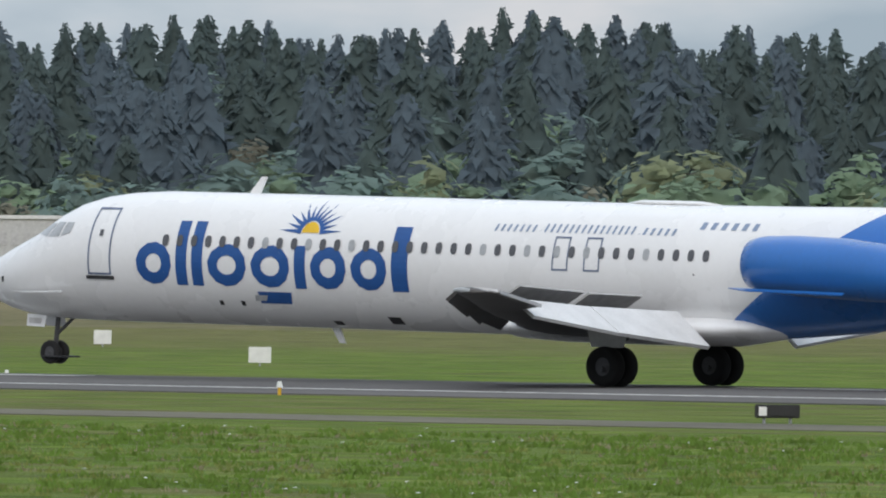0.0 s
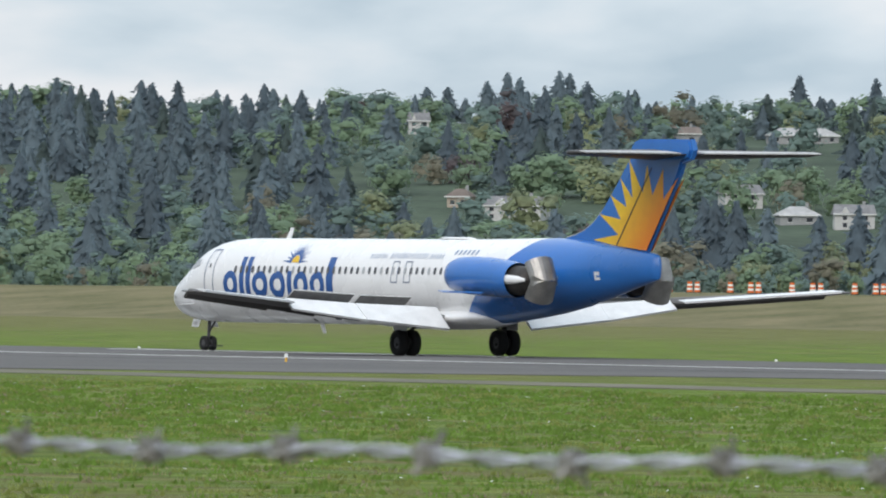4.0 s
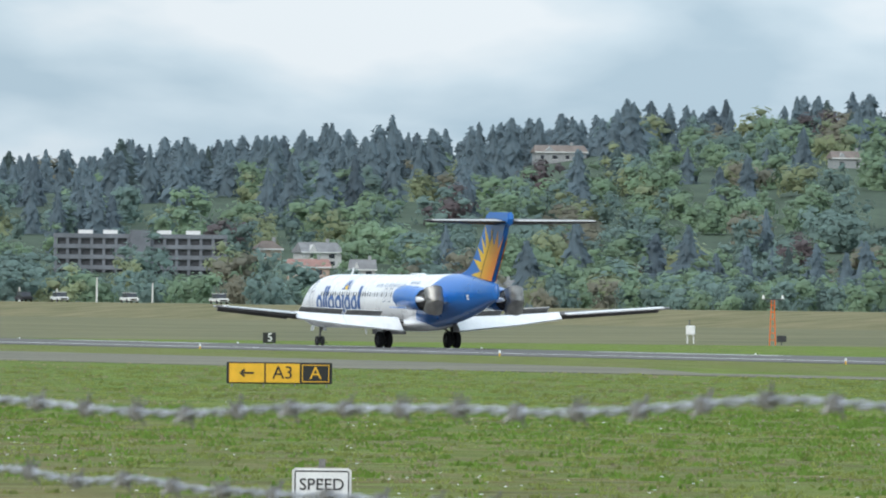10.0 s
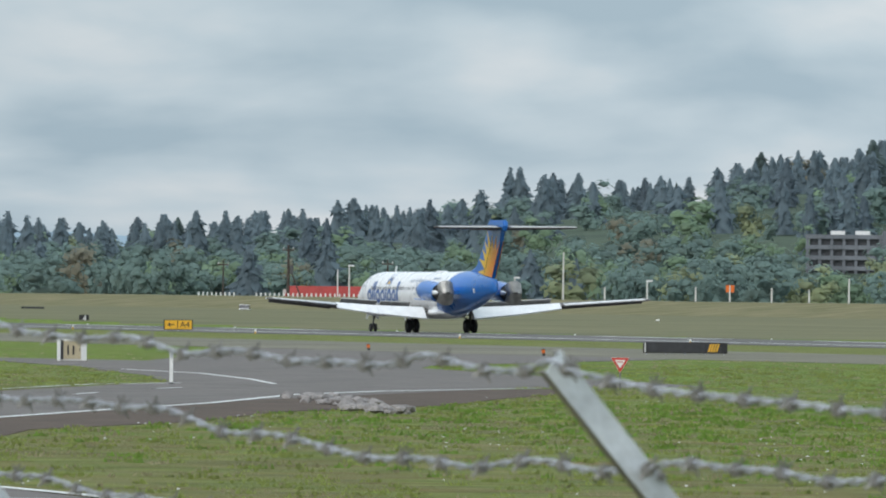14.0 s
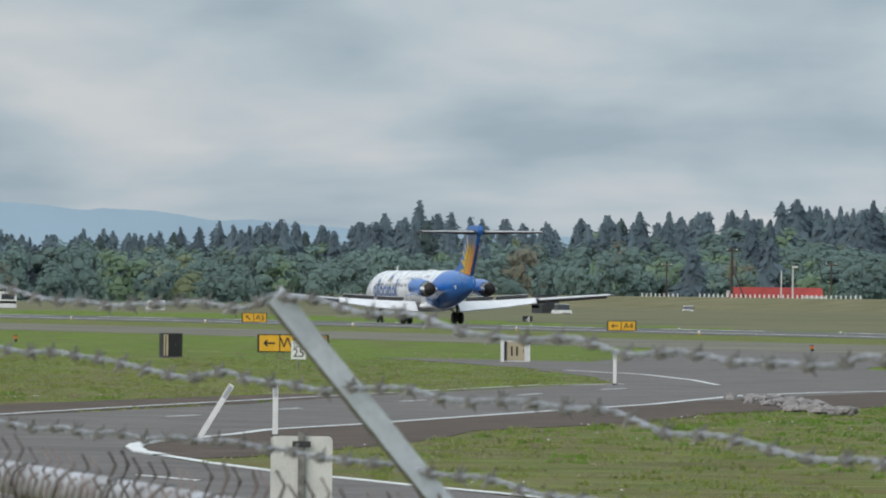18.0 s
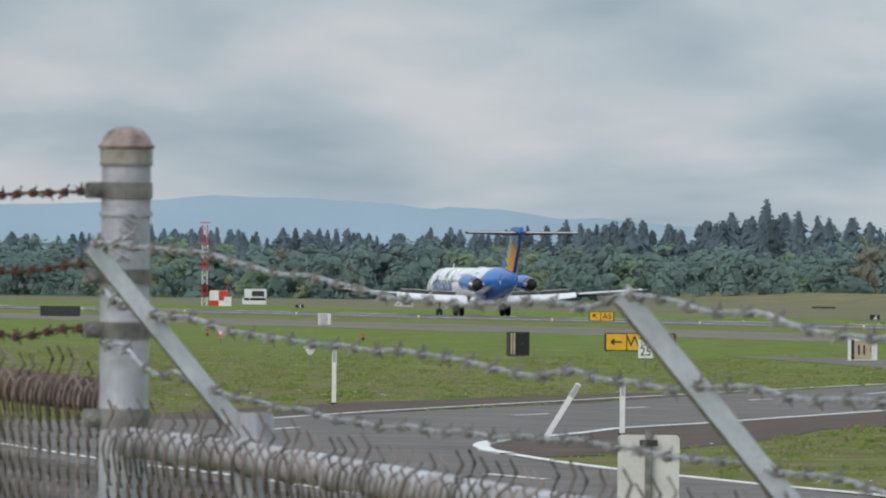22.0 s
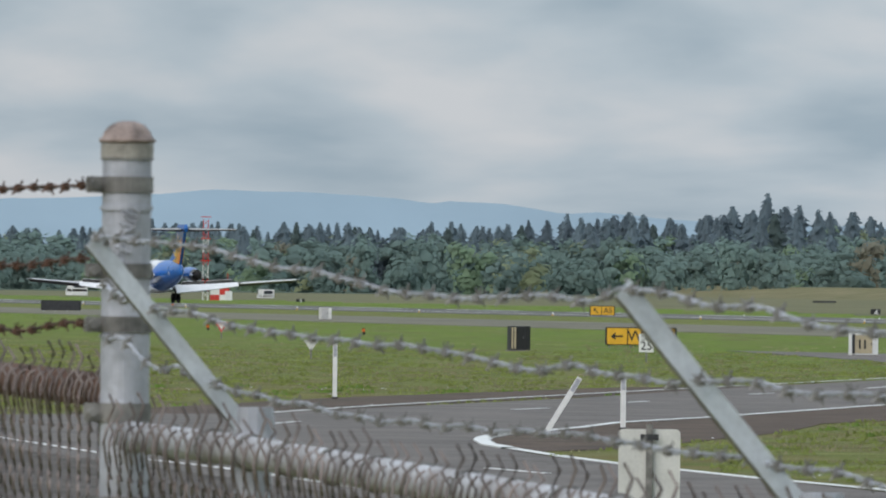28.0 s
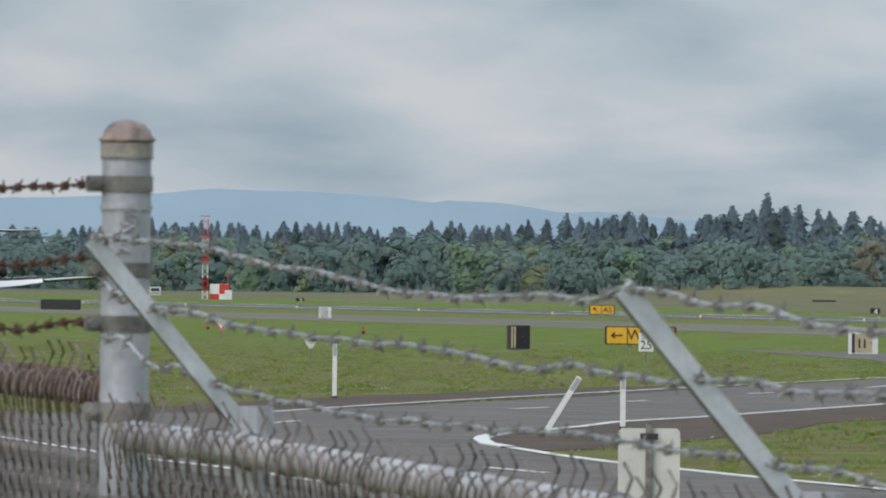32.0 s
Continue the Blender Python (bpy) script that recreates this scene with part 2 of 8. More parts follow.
STRUT = material("gear_strut_grey", (0.11, 0.11, 0.115), 0.5, metal=0.3)
DARKGLASS = material("dark_cabin_glass", (0.105, 0.108, 0.120), 0.15, vary=0.1)
PALEGLASS = material("cabin_window_shade", (0.42, 0.44, 0.46), 0.3, vary=0.1)
OUTLINE = material("grey_door_outline", (0.16, 0.20, 0.30), 0.5)
PANELDARK = material("dark_panel_paint", (0.035, 0.036, 0.040), 0.6, vary=0.2)
SIGNYEL = material("yellow_sign_face", (0.80, 0.44, 0.03), 0.45, vary=0.06)
SIGNTAN = material("faded_tan_sign_face", (0.52, 0.44, 0.29), 0.55, vary=0.1)
SIGNRED = material("dark_red_sign_face", (0.22, 0.018, 0.045), 0.5, vary=0.06)
SIGNWHITE = material("white_sign_face", (0.80, 0.80, 0.78), 0.5, vary=0.06)
SIGNBACK = material("sign_back_aluminium", (0.66, 0.65, 0.62), 0.6, metal=0.0, vary=0.08)
BLACK = material("black_sign_paint", (0.018, 0.018, 0.019), 0.55, vary=0.15)
REDPAINT = material("red_paint", (0.60, 0.045, 0.035), 0.5, vary=0.08)
ORANGEPL = material("orange_plastic", (0.75, 0.16, 0.02), 0.5, vary=0.08)
GALV = material("galvanised_steel", (0.47, 0.48, 0.525), 0.55, metal=0.35, vary=0.14, scale=8, fine=60, bump=0.12, bump_scale=120)
ARMSTEEL = material("bright_galvanised_arm", (0.60, 0.64, 0.68), 0.5, metal=0.25, vary=0.12, scale=14, fine=90, bump=0.1, bump_scale=120)
RAILSTEEL = material("dull_dirty_pipe", (0.47, 0.475, 0.50), 0.65, metal=0.25, vary=0.3, scale=11, fine=60, second=(0.27, 0.24, 0.23))
# weathered fittings, and the painted shade of the arm flanges
GALVDARK = material("weathered_and_shaded_steel", (0.26, 0.25, 0.235), 0.6, metal=0.4, vary=0.25, scale=10, fine=60)
RUSTCAP = material("rust_stained_cap", (0.33, 0.255, 0.225), 0.7, metal=0.2, vary=0.3, scale=18, fine=80, bump=0.3, bump_scale=90)
CAPSKIRT = material("tan_weathered_metal", (0.36, 0.335, 0.295), 0.6, metal=0.2, vary=0.2, scale=20, fine=90)
RUST = material("rusty_wire", (0.12, 0.065, 0.045), 0.8, metal=0.2, vary=0.35, scale=14, fine=90)
WOOD = material("weathered_wood", (0.30, 0.26, 0.21), 0.8, vary=0.2)
STONE = material("broken_concrete", (0.23, 0.21, 0.20), 0.9, vary=0.25, scale=1.5, fine=15, bump=0.5, bump_scale=20, spread=0.3)

# ---------------------------------------------------------------- helpers for building


def finish(name, bm, mat, parent=None, label="", smooth=False):
    me = bpy.data.meshes.new(name)
    bm.normal_update()
    bm.to_mesh(me)
    bm.free()
    for one in mat if isinstance(mat, (list, tuple)) else (mat,):
        me.materials.append(one)
    if smooth:
        me.polygons.foreach_set("use_smooth", [True] * len(me.polygons))
    ob = new(name, me)
    if parent is not None:
        ob.parent = parent
    if label:
        ob["label"] = label
    return ob


def part(name, bm, mat, parent, label="", smooth=False):
    """One mesh object under a thing, or under a part of it."""
    return finish(name, bm, mat, parent, label, smooth)


def empty(name, m=None):
    ob = new(name)
    ob.empty_display_size = 0.2
    if m is not None:
        ob.matrix_basis = m
    return ob


def box(bm, x0, x1, y0, y1, z0, z1, bevel=0.0):
    r = bmesh.ops.create_cube(bm, size=1.0)
    vs = r["verts"]
    for v in vs:
        v.co = Vector((x0 + (v.co.x + 0.5) * (x1 - x0), y0 + (v.co.y + 0.5) * (y1 - y0), z0 + (v.co.z + 0.5) * (z1 - z0)))
    if bevel:
        es = list({e for v in vs for e in v.link_edges})
        bmesh.ops.bevel(bm, geom=es, offset=bevel, segments=2, affect="EDGES")
    return vs


def boxed(x0, x1, y0, y1, z0, z1, bevel=0.0):
    bm = bmesh.new()
    box(bm, x0, x1, y0, y1, z0, z1, bevel)
    return bm


def rod(bm, a, b, r0, r1=None, n=10, caps=True):
    a, b = Vector(a), Vector(b)
    d = b - a
    q = d.to_track_quat("Z", "Y").to_matrix()
    r1 = r0 if r1 is None else r1
    rings = []
    for p, r in ((a, r0), (b, r1)):
        rings.append([bm.verts.new(p + q @ Vector((r * math.cos(k * math.tau / n), r * math.sin(k * math.tau / n), 0))) for k in range(n)])
    for k in range(n):
        bm.faces.new((rings[0][k], rings[0][(k + 1) % n], rings[1][(k + 1) % n], rings[1][k]))
    if caps:
        bm.faces.new(list(reversed(rings[0])))
        bm.faces.new(rings[1])


def rodded(a, b, r0, r1=None, n=10):
    bm = bmesh.new()
    rod(bm, a, b, r0, r1, n)
    return bm


def tube(bm, pts, r, n=6, cap=True):
    """A round wire along a line of points."""
    pts = [Vector(p) for p in pts]
    rings = []
    for i, p in enumerate(pts):
        d = (pts[min(i + 1, len(pts) - 1)] - pts[max(i - 1, 0)]).normalized()
        q = d.to_track_quat("Z", "Y").to_matrix()
        rings.append([bm.verts.new(p + q @ Vector((r * math.cos(k * math.tau / n), r * math.sin(k * math.tau / n), 0))) for k in range(n)])
    for u, w in zip(rings, rings[1:]):
        for k in range(n):
            bm.faces.new((u[k], u[(k + 1) % n], w[(k + 1) % n], w[k]))
    if cap:
        bm.faces.new(list(reversed(rings[0])))
        bm.faces.new(rings[-1])


def slab(bm, pts, z0, z1):
    """An upright prism over a flat outline of (x, y)."""
    lo = [bm.verts.new((x, y, z0)) for x, y in pts]
    hi = [bm.verts.new((x, y, z1)) for x, y in pts]
    n = len(pts)
    bm.faces.new(list(reversed(lo)))
    bm.faces.new(hi)
    for k in range(n):
        bm.faces.new((lo[k], lo[(k + 1) % n], hi[(k + 1) % n], hi[k]))
    bmesh.ops.recalc_face_normals(bm, faces=bm.faces[:])


def plate(bm, pts, y0, y1):
    """A prism over an outline of (x, z), from y0 to y1."""
    a = [bm.verts.new((x, y0, z)) for x, z in pts]
    b = [bm.verts.new((x, y1, z)) for x, z in pts]
    n = len(pts)
    fs = [bm.faces.new(a), bm.faces.new(list(reversed(b)))]
    for k in range(n):
        fs.append(bm.faces.new((a[(k + 1) % n], a[k], b[k], b[(k + 1) % n])))
    bmesh.ops.recalc_face_normals(bm, faces=fs)


def ribbon(pts, w, z, mat, name, label, lift=0.012):
    """A strip of road paint along a line of (x, y)."""
    bm = bmesh.new()
    P = [Vector((x, y, 0)) for x, y in pts]
    rows = []
    for i, p in enumerate(P):
        d = (P[min(i + 1, len(P) - 1)] - P[max(i - 1, 0)]).normalized()
        s = Vector((-d.y, d.x, 0)) * w / 2
        rows.append([bm.verts.new((q.x, q.y, zz)) for q in (p - s, p + s) for zz in (z, z + lift)])
    for u, v in zip(rows, rows[1:]):
        bm.faces.new((u[1], u[3], v[3], v[1]))
        bm.faces.new((u[0], u[1], v[1], v[0]))
        bm.faces.new((u[3], u[2], v[2], v[3]))
    bmesh.ops.recalc_face_normals(bm, faces=bm.faces[:])
    ob = finish(name, bm, mat)
    return tagged(ob, label, "road marking", kind="structure")


def smooth01(a, b, x):
    t = min(1.0, max(0.0, (x - a) / (b - a)))
    return t * t * (3 - 2 * t)


def lerp(table, x):
    if x <= table[0][0]:
        return table[0][1]
    for (x0, v0), (x1, v1) in zip(table, table[1:]):
        if x <= x1:
            return v0 + (v1 - v0) * (x - x0) / (x1 - x0)
    return table[-1][1]


def spot(bearing, d, z=0.0):
    b = radians(bearing)
    return Vector((-d * math.sin(b), d * math.cos(b), z))


# ---------------------------------------------------------------- the ground, one sheet
# the wooded hills: bearing -> distance of the ridge, and its height above the field
RIDGE_D = [(20, 2300), (45, 2400), (49, 3300), (53, 3900), (62, 4100), (70, 4100), (73, 3900), (76, 3700), (95, 3600)]
RIDGE_Z = [(20, 24), (36, 24), (39.5, 27), (42.5, 28), (44, 27), (45.2, 24), (46.3, 26), (47.2, 38), (48.3, 39), (49.7, 38), (51.5, 41), (52.3, 52), (53, 49), (54.6, 50), (56.4, 55), (57.8, 48), (59.3, 49),
           (62.2, 52), (63.4, 58), (65, 54), (67.6, 54.5), (69.5, 55), (70.4, 50.5), (71.1, 41), (71.8, 39.5), (72.5, 36), (73.2, 32), (74.1, 25), (75, 14.5), (76, 8), (77.5, 4.5), (95, 4)]


def ground_z(x, y):
    d = math.hypot(x, y)
    b = math.degrees(math.atan2(-x, y))
    z = 0.0
    if 0 < b < 110:
        R, Z = lerp(RIDGE_D, b), lerp(RIDGE_Z, b)
        z += Z * smooth01(R * 0.72, R, d) ** 0.9
        z += 2.0 * noise.noise(Vector((x * 0.01, y * 0.01, 0))) * smooth01(R * 0.72, R * 0.85, d)
    # beyond the runway the field lies a little lower
    z -= 0.6 * smooth01(284.0, 312.0, y) * (1 - smooth01(1300.0, 1600.0, d))
    # the bank on which the fence and the camera stand
    z += 1.35 * (1 - smooth01(9.0, 30.0, y))
    return z


def build_ground():
    bearings = [-180 + 10 * k for k in range(21)] + [22 + 0.25 * k for k in range(288)] + [95 + 8 * k for k in range(11)]
    bearings = sorted({b for b in bearings if b < 180})
    radii = [0.0, 4, 8, 12, 17, 23, 30, 40, 60, 90, 140, 200, 250] + [300 + 35 * k for k in range(38)] + [1650 + 60 * k for k in range(55)]
    verts, faces = [(0, 0, ground_z(0, 0))], []
    for r in radii[1:]:
        for b in bearings:
            p = spot(b, r)
            verts.append((p.x, p.y, ground_z(p.x, p.y)))
    n = len(bearings)
    for k in range(n):
        faces.append((0, 1 + (k + 1) % n, 1 + k))
    for i in range(len(radii) - 2):
        for k in range(n):
            a, b = 1 + i * n + k, 1 + i * n + (k + 1) % n
            faces.append((a, b, b + n, a + n))
    me = bpy.data.meshes.new("ground")
    me.from_pydata(verts, [], faces)
    me.materials.append(GRASS)
    me.materials.append(HILL)
    me.materials.append(FARFIELD)
    mi = []
    for f in me.polygons:
        c = f.center
        d, b = math.hypot(c.x, c.y), math.degrees(math.atan2(-c.x, c.y))
        mi.append(1 if d > 0.685 * lerp(RIDGE_D, b) else 2 if d > 1200 and c.y > 350 else 0)
    me.polygons.foreach_set("material_index", mi)
    me.polygons.foreach_set("use_smooth", [True] * len(mi))
    me.update()
    bmx = bmesh.new()
    bmx.from_mesh(me)
    bmesh.ops.recalc_face_normals(bmx, faces=bmx.faces[:])
    bmx.to_mesh(me)
    bmx.free()
    return tagged(new("ground", me), "mown green airfield grass running out to low wooded hills", "ground", kind="structure")


build_ground()


def build_bank():
    """The long low levee beyond the runway, with dry grass."""
    bm = bmesh.new()
    prof = [(566, -0.65), (577, -0.40), (592, 0.85), (604, 1.85), (612, 2.2), (628, 2.2), (648, 0.9), (664, -0.7)]
    rows = []
    for k in range(170):
        x = 60 - 20 * k
        low = lerp([(-560, 1.0), (-430, 0.75), (-330, 0.22), (0, 0.1)], x)
        rows.append([bm.verts.new((x, y + 3 * noise.noise(Vector((x * 0.01, 0, 5))), -0.02 + (z if z < 0 else z * low) + (0.12 * noise.noise(Vector((x * 0.06, y * 0.1, 0))) if z > 0.3 else 0))) for y, z in prof])
    for u, v in zip(rows, rows[1:]):
        for k in range(len(prof) - 1):
            bm.faces.new((u[k], u[k + 1], v[k + 1], v[k]))
    bmesh.ops.recalc_face_normals(bm, faces=bm.faces[:])
    tagged(finish("embankment", bm, BANK, smooth=True), "long low levee with dry olive grass", "embankment", kind="structure")


build_bank()

# ---------------------------------------------------------------- pavements
RUNWAY_Y = 292.1


PAVED = []


def pavement(name, pts, z, mat, label):
    PAVED.append(pts)
    bm = bmesh.new()
    slab(bm, pts, -0.9, z)
    return tagged(finish(name, bm, mat), label, "pavement", kind="structure")


pavement("runway", [(300, 263), (300, 296), (-3000, 296), (-3000, 263)], 0.03, ASPHALT, "long grey asphalt runway with rubber marks")


def runway_far_side():
    """Beyond the crown the runway falls away gently."""
    bm = bmesh.new()
    ends = [[bm.verts.new((x, y, z)) for y, z in ((296, 0.03), (304, -0.07), (321, -0.36), (321, -0.9), (296, -0.9))] for x in (300, -3000)]
    for k in range(5):
        bm.faces.new((ends[0][k], ends[0][(k + 1) % 5], ends[1][(k + 1) % 5], ends[1][k]))
    bm.faces.new(ends[0])
    bm.faces.new(ends[1])
    bmesh.ops.recalc_face_normals(bm, faces=bm.faces[:])
    tagged(finish("runway_far_side", bm, ASPHALT), "falling far side of the crowned asphalt runway", "runway", kind="structure")


runway_far_side()
ribbon([(300 - 60 * k, 273.0) for k in range(56)], 0.55, 0.03, LINE, "runway_edge_line", "white painted line along the runway edge")
for k in range(34):
    if k != 6:
        ribbon([(-60 - 61 * k, RUNWAY_Y), (-97 - 61 * k, RUNWAY_Y)], 0.9, 0.03, LINE, "runway_centre_dash", "white painted runway centre line dash")
pavement("taxiway_strip", [(-20, 231), (-230, 229), (-340, 226), (-480, 227), (-560, 221), (-600, 217), (-640, 228), (-720, 232), (-3000, 228), (-3000, 207), (-720, 198), (-620, 203), (-590, 209), (-545, 213), (-480, 218), (-340, 219.5), (-230, 222), (-20, 222)], 0.02, STRIP, "narrow worn grey taxiway strip in the grass")
pavement("taxiway_exit", [(-380, 264), (-420, 226), (-482, 226), (-577, 266)], 0.024, ASPHALT, "grey asphalt runway exit joining the taxiway")
# the perimeter road and its junction
pavement("perimeter_road", [(-60, 40), (-150, 46), (-215, 53.2), (-256, 56.3), (-267, 57.7), (-272, 58.4), (-279.8, 59.8), (-291, 62.8), (-306, 68.0), (-330, 76.4), (-394, 100.6), (-465, 131), (-480, 143), (-600, 162), (-640, 150), (-545, 136.5), (-480, 121.5), (-414, 96.5), (-380, 84.5), (-330, 64.8), (-322, 55), (-300, 50.2), (-277, 47.8), (-255, 45.8), (-230, 44.2), (-150, 38), (-60, 30)], 0.02, ROADTAR, "dark asphalt perimeter road with a junction")
pavement("gravel_shoulder", [(-380, 60), (-322, 55), (-300, 50.2), (-277, 47.8), (-255, 45.8), (-230, 44.2), (-150, 38), (-60, 30), (-60, 16), (-150, 20), (-230, 24), (-300, 28), (-380, 34)], 0.012, GRAVEL, "bare brown gravel shoulder between the fence and the road")
ribbon([(-329, 64.5), (-352, 72.5), (-374, 80.5), (-400, 90.2), (-414, 95.4), (-467, 115.5), (-476, 121)], 0.2, 0.02, LINE, "road_edge_line", "white painted road edge line")
ribbon([(-464, 131.7), (-445, 120.5), (-428, 112.9), (-394, 101.2), (-367, 90.8), (-329, 76.5), (-316, 71.3), (-306, 68.2), (-297.5, 65.3), (-290.5, 62.9), (-284, 61.1), (-279.3, 60.0), (-272, 58.6), (-266.7, 57.9), (-255.5, 56.5), (-246.7, 55.6), (-230, 54.4), (-218, 53.8), (-200, 52)], 0.27, 0.02, LINE, "road_edge_line", "white painted road edge line curving round a traffic island")
ribbon([(-300, 51.5), (-277, 48.9), (-255, 47.0), (-247, 46.4), (-238, 46.0), (-200, 43)], 0.15, 0.02, LINE, "road_edge_line", "white painted road edge line")
ribbon([(-553, 138.0), (-531, 135.9), (-500, 130), (-475, 124.5)], 0.2, 0.02, LINE, "road_edge_line", "white painted road edge line")
for a, b in (((-307.4, 60.8), (-312.6, 62.5)), ((-344.5, 74.8), (-349.6, 76.9)), ((-367.3, 83.1), (-371.1, 84.6)), ((-396, 93.5), (-401, 95.5)), ((-422.0, 103.7), (-429.5, 106.3)), ((-448, 113), (-454, 115.5)), ((-268.4, 53.6), (-261.1, 53.1)), ((-238.9, 51.4), (-232.6, 51.2))):
    ribbon([a, b], 0.15, 0.02, LINE, "road_centre_dash", "short white painted dash on the road")
ribbon([(-290.5, 62.84), (-284, 61.04), (-279.3, 59.94), (-272, 58.54), (-266.7, 57.84)], 0.34, 0.02, LINE, "kerb", "low white painted kerb round the nose of the traffic island", 0.03)

# ---------------------------------------------------------------- houses on the hillside
STREETS = []
STREETS.append([(46.96, 2372, 17.5, 4), (47.27, 2409, 9.4, 4), (48.11, 2550, 8.9, 3), (48.47, 2619, 10.8, 1), (49.00, 2681, 10.5, 0), (49.49, 2514, 10.9, 3), (49.63, 2768, 9.6, 1), (47.01, 2596, 6.8, 2), (47.46, 2659, 4.6, 0), (45.14, 2122, 7.4, 1), (44.63, 2063, 9.0, 2), (46.32, 2188, 8.6, 2), (45.82, 2550, 4.4, 0), (52.31, 3249, 15.5, 0), (51.90, 3266, 11.3, 1), (51.96, 2932, 16.6, 0), (52.59, 3195, 11.1, 4), (50.28, 3181, 12.4, 0), (52.22, 2648, 11.5, 3), (52.54, 2682, 14.0, 1)])
STREETS.append([(50.78, 3517, 9.2, 2), (50.46, 3471, 12.1, 1), (49.81, 3375, 10.3, 1), (54.83, 3106, 18.9, 0), (54.29, 3154, 8.9, 3), (54.90, 3531, 21.5, 1), (54.23, 3713, 10.5, 0), (53.94, 3577, 23.3, 4), (53.55, 3567, 13.9, 2), (53.29, 3158, 15.1, 2), (54.57, 3638, 14.2, 1), (54.86, 2759, 9.6, 1), (57.62, 3274, 10.0, 0), (57.34, 3238, 9.8, 1), (56.82, 3633, 10.3, 0), (57.12, 3670, 9.6, 2), (56.45, 3592, 12.5, 1), (56.91, 3407, 11.1, 2), (57.32, 3045, 10.6, 2), (59.10, 3345, 14.5, 0)])
STREETS.append([(59.35, 3385, 7.4, 2), (58.53, 3332, 14.5, 1), (58.12, 3382, 11.7, 0), (57.87, 3302, 12.9, 4), (57.85, 3761, 22.9, 4), (58.38, 3754, 11.4, 1), (59.54, 3824, 5.8, 0)])
STREETS.append([(63.12, 3638, 15.0, 0), (62.84, 3686, 17.6, 4), (63.95, 3570, 18.6, 0), (64.30, 3290, 11.4, 0), (64.69, 3290, 13.6, 0), (64.48, 3290, 12.9, 1), (65.33, 3454, 12.0, 0), (65.12, 3162, 35.7, 5), (65.76, 3182, 18.0, 2), (62.41, 3350, 17.5, 0), (62.68, 3246, 12.7, 2), (64.07, 3338, 13.0, 3), (64.42, 3570, 9.3, 0), (62.29, 3766, 14.7, 2), (62.23, 3614, 14.1, 1), (66.70, 3122, 19.0, 4), (66.90, 3282, 8.6, 2), (66.92, 3434, 13.4, 1), (66.01, 3654, 17.5, 0), (66.32, 3314, 8.6, 0)])
STREETS.append([(65.93, 3422, 11.9, 2), (66.10, 3054, 37.1, 5), (66.49, 3522, 12.2, 1), (66.27, 3762, 9.8, 2), (64.81, 3438, 13.4, 2), (66.87, 3066, 14.6, 2), (68.55, 3738, 29.2, 4), (69.02, 3734, 14.6, 0), (69.21, 3446, 6.7, 0), (69.07, 3234, 11.2, 0), (68.73, 3158, 9.6, 0), (67.00, 3266, 14.2, 1), (67.28, 3194, 12.5, 0), (66.57, 3046, 17.2, 1), (71.82, 3213, 8.4, 0), (72.04, 3251, 5.6, 2), (69.49, 3710, 12.9, 1), (70.76, 3867, 15.1, 1), (71.01, 3011, 6.5, 0)])
STREETS.append([(71.86, 3120, 8.0, 3), (71.62, 3130, 7.0, 0), (68.62, 3085, 10.0, 0), (67.95, 3040, 12.0, 2), (67.62, 3060, 9.0, 0), (67.20, 3060, 7.0, 1)])
extra = random.Random(12)
STREETS.append([(round(61.6 + 5.6 * (k + extra.random()) / 34, 2), int(3000 + 560 * extra.random()), 8 + 8 * extra.random(), extra.choice((0, 1, 1, 2, 2, 4))) for k in range(34)])
HOUSE_SPOTS = [(b, d, w) for street in STREETS for b, d, w, s in street]
WALLS = [material("white_house_wall", (0.54, 0.54, 0.525), 0.8, vary=0.08), material("grey_house_wall", (0.34, 0.35, 0.35), 0.8, vary=0.1),
         material("tan_house_wall", (0.42, 0.36, 0.29), 0.8, vary=0.1), material("peach_house_wall", (0.50, 0.38, 0.30), 0.8, vary=0.1)]
ROOFS = [material("grey_shingle_roof", (0.21, 0.21, 0.215), 0.9, vary=0.15, scale=0.4, fine=3), material("brown_shingle_roof", (0.19, 0.155, 0.135), 0.9, vary=0.15, scale=0.4, fine=3),
         material("red_tile_roof", (0.30, 0.17, 0.145), 0.85, vary=0.15, scale=0.4, fine=3), material("pale_roof", (0.42, 0.42, 0.42), 0.85, vary=0.12, scale=0.4, fine=3)]
HOUSEGLASS = material("dark_house_glass", (0.05, 0.055, 0.065), 0.15, vary=0.1)
TRIM = material("white_house_trim", (0.74, 0.74, 0.72), 0.7, vary=0.05)


def house_roof(w, dpt, h, rise, hip):
    bm = bmesh.new()
    o = 0.5
    x0, x1, y0, y1 = -w / 2 - o, w / 2 + o, -dpt / 2 - o, dpt / 2 + o
    r = hip * dpt / 2
    pts = [(x0, y0, h), (x1, y0, h), (x1, y1, h), (x0, y1, h), (x0 + r, 0, h + rise), (x1 - r, 0, h + rise)]
    vs = [bm.verts.new(p) for p in pts] + [bm.verts.new((x, y, z - 0.2)) for x, y, z in pts[:4]]
    for f in ((0, 1, 5, 4), (2, 3, 4, 5), (1, 2, 5), (3, 0, 4), (1, 0, 6, 7), (2, 1, 7, 8), (3, 2, 8, 9), (0, 3, 9, 6), (6, 9, 8, 7)):
        bm.faces.new([vs[k] for k in f])
    bmesh.ops.recalc_face_normals(bm, faces=bm.faces[:])
    return bm


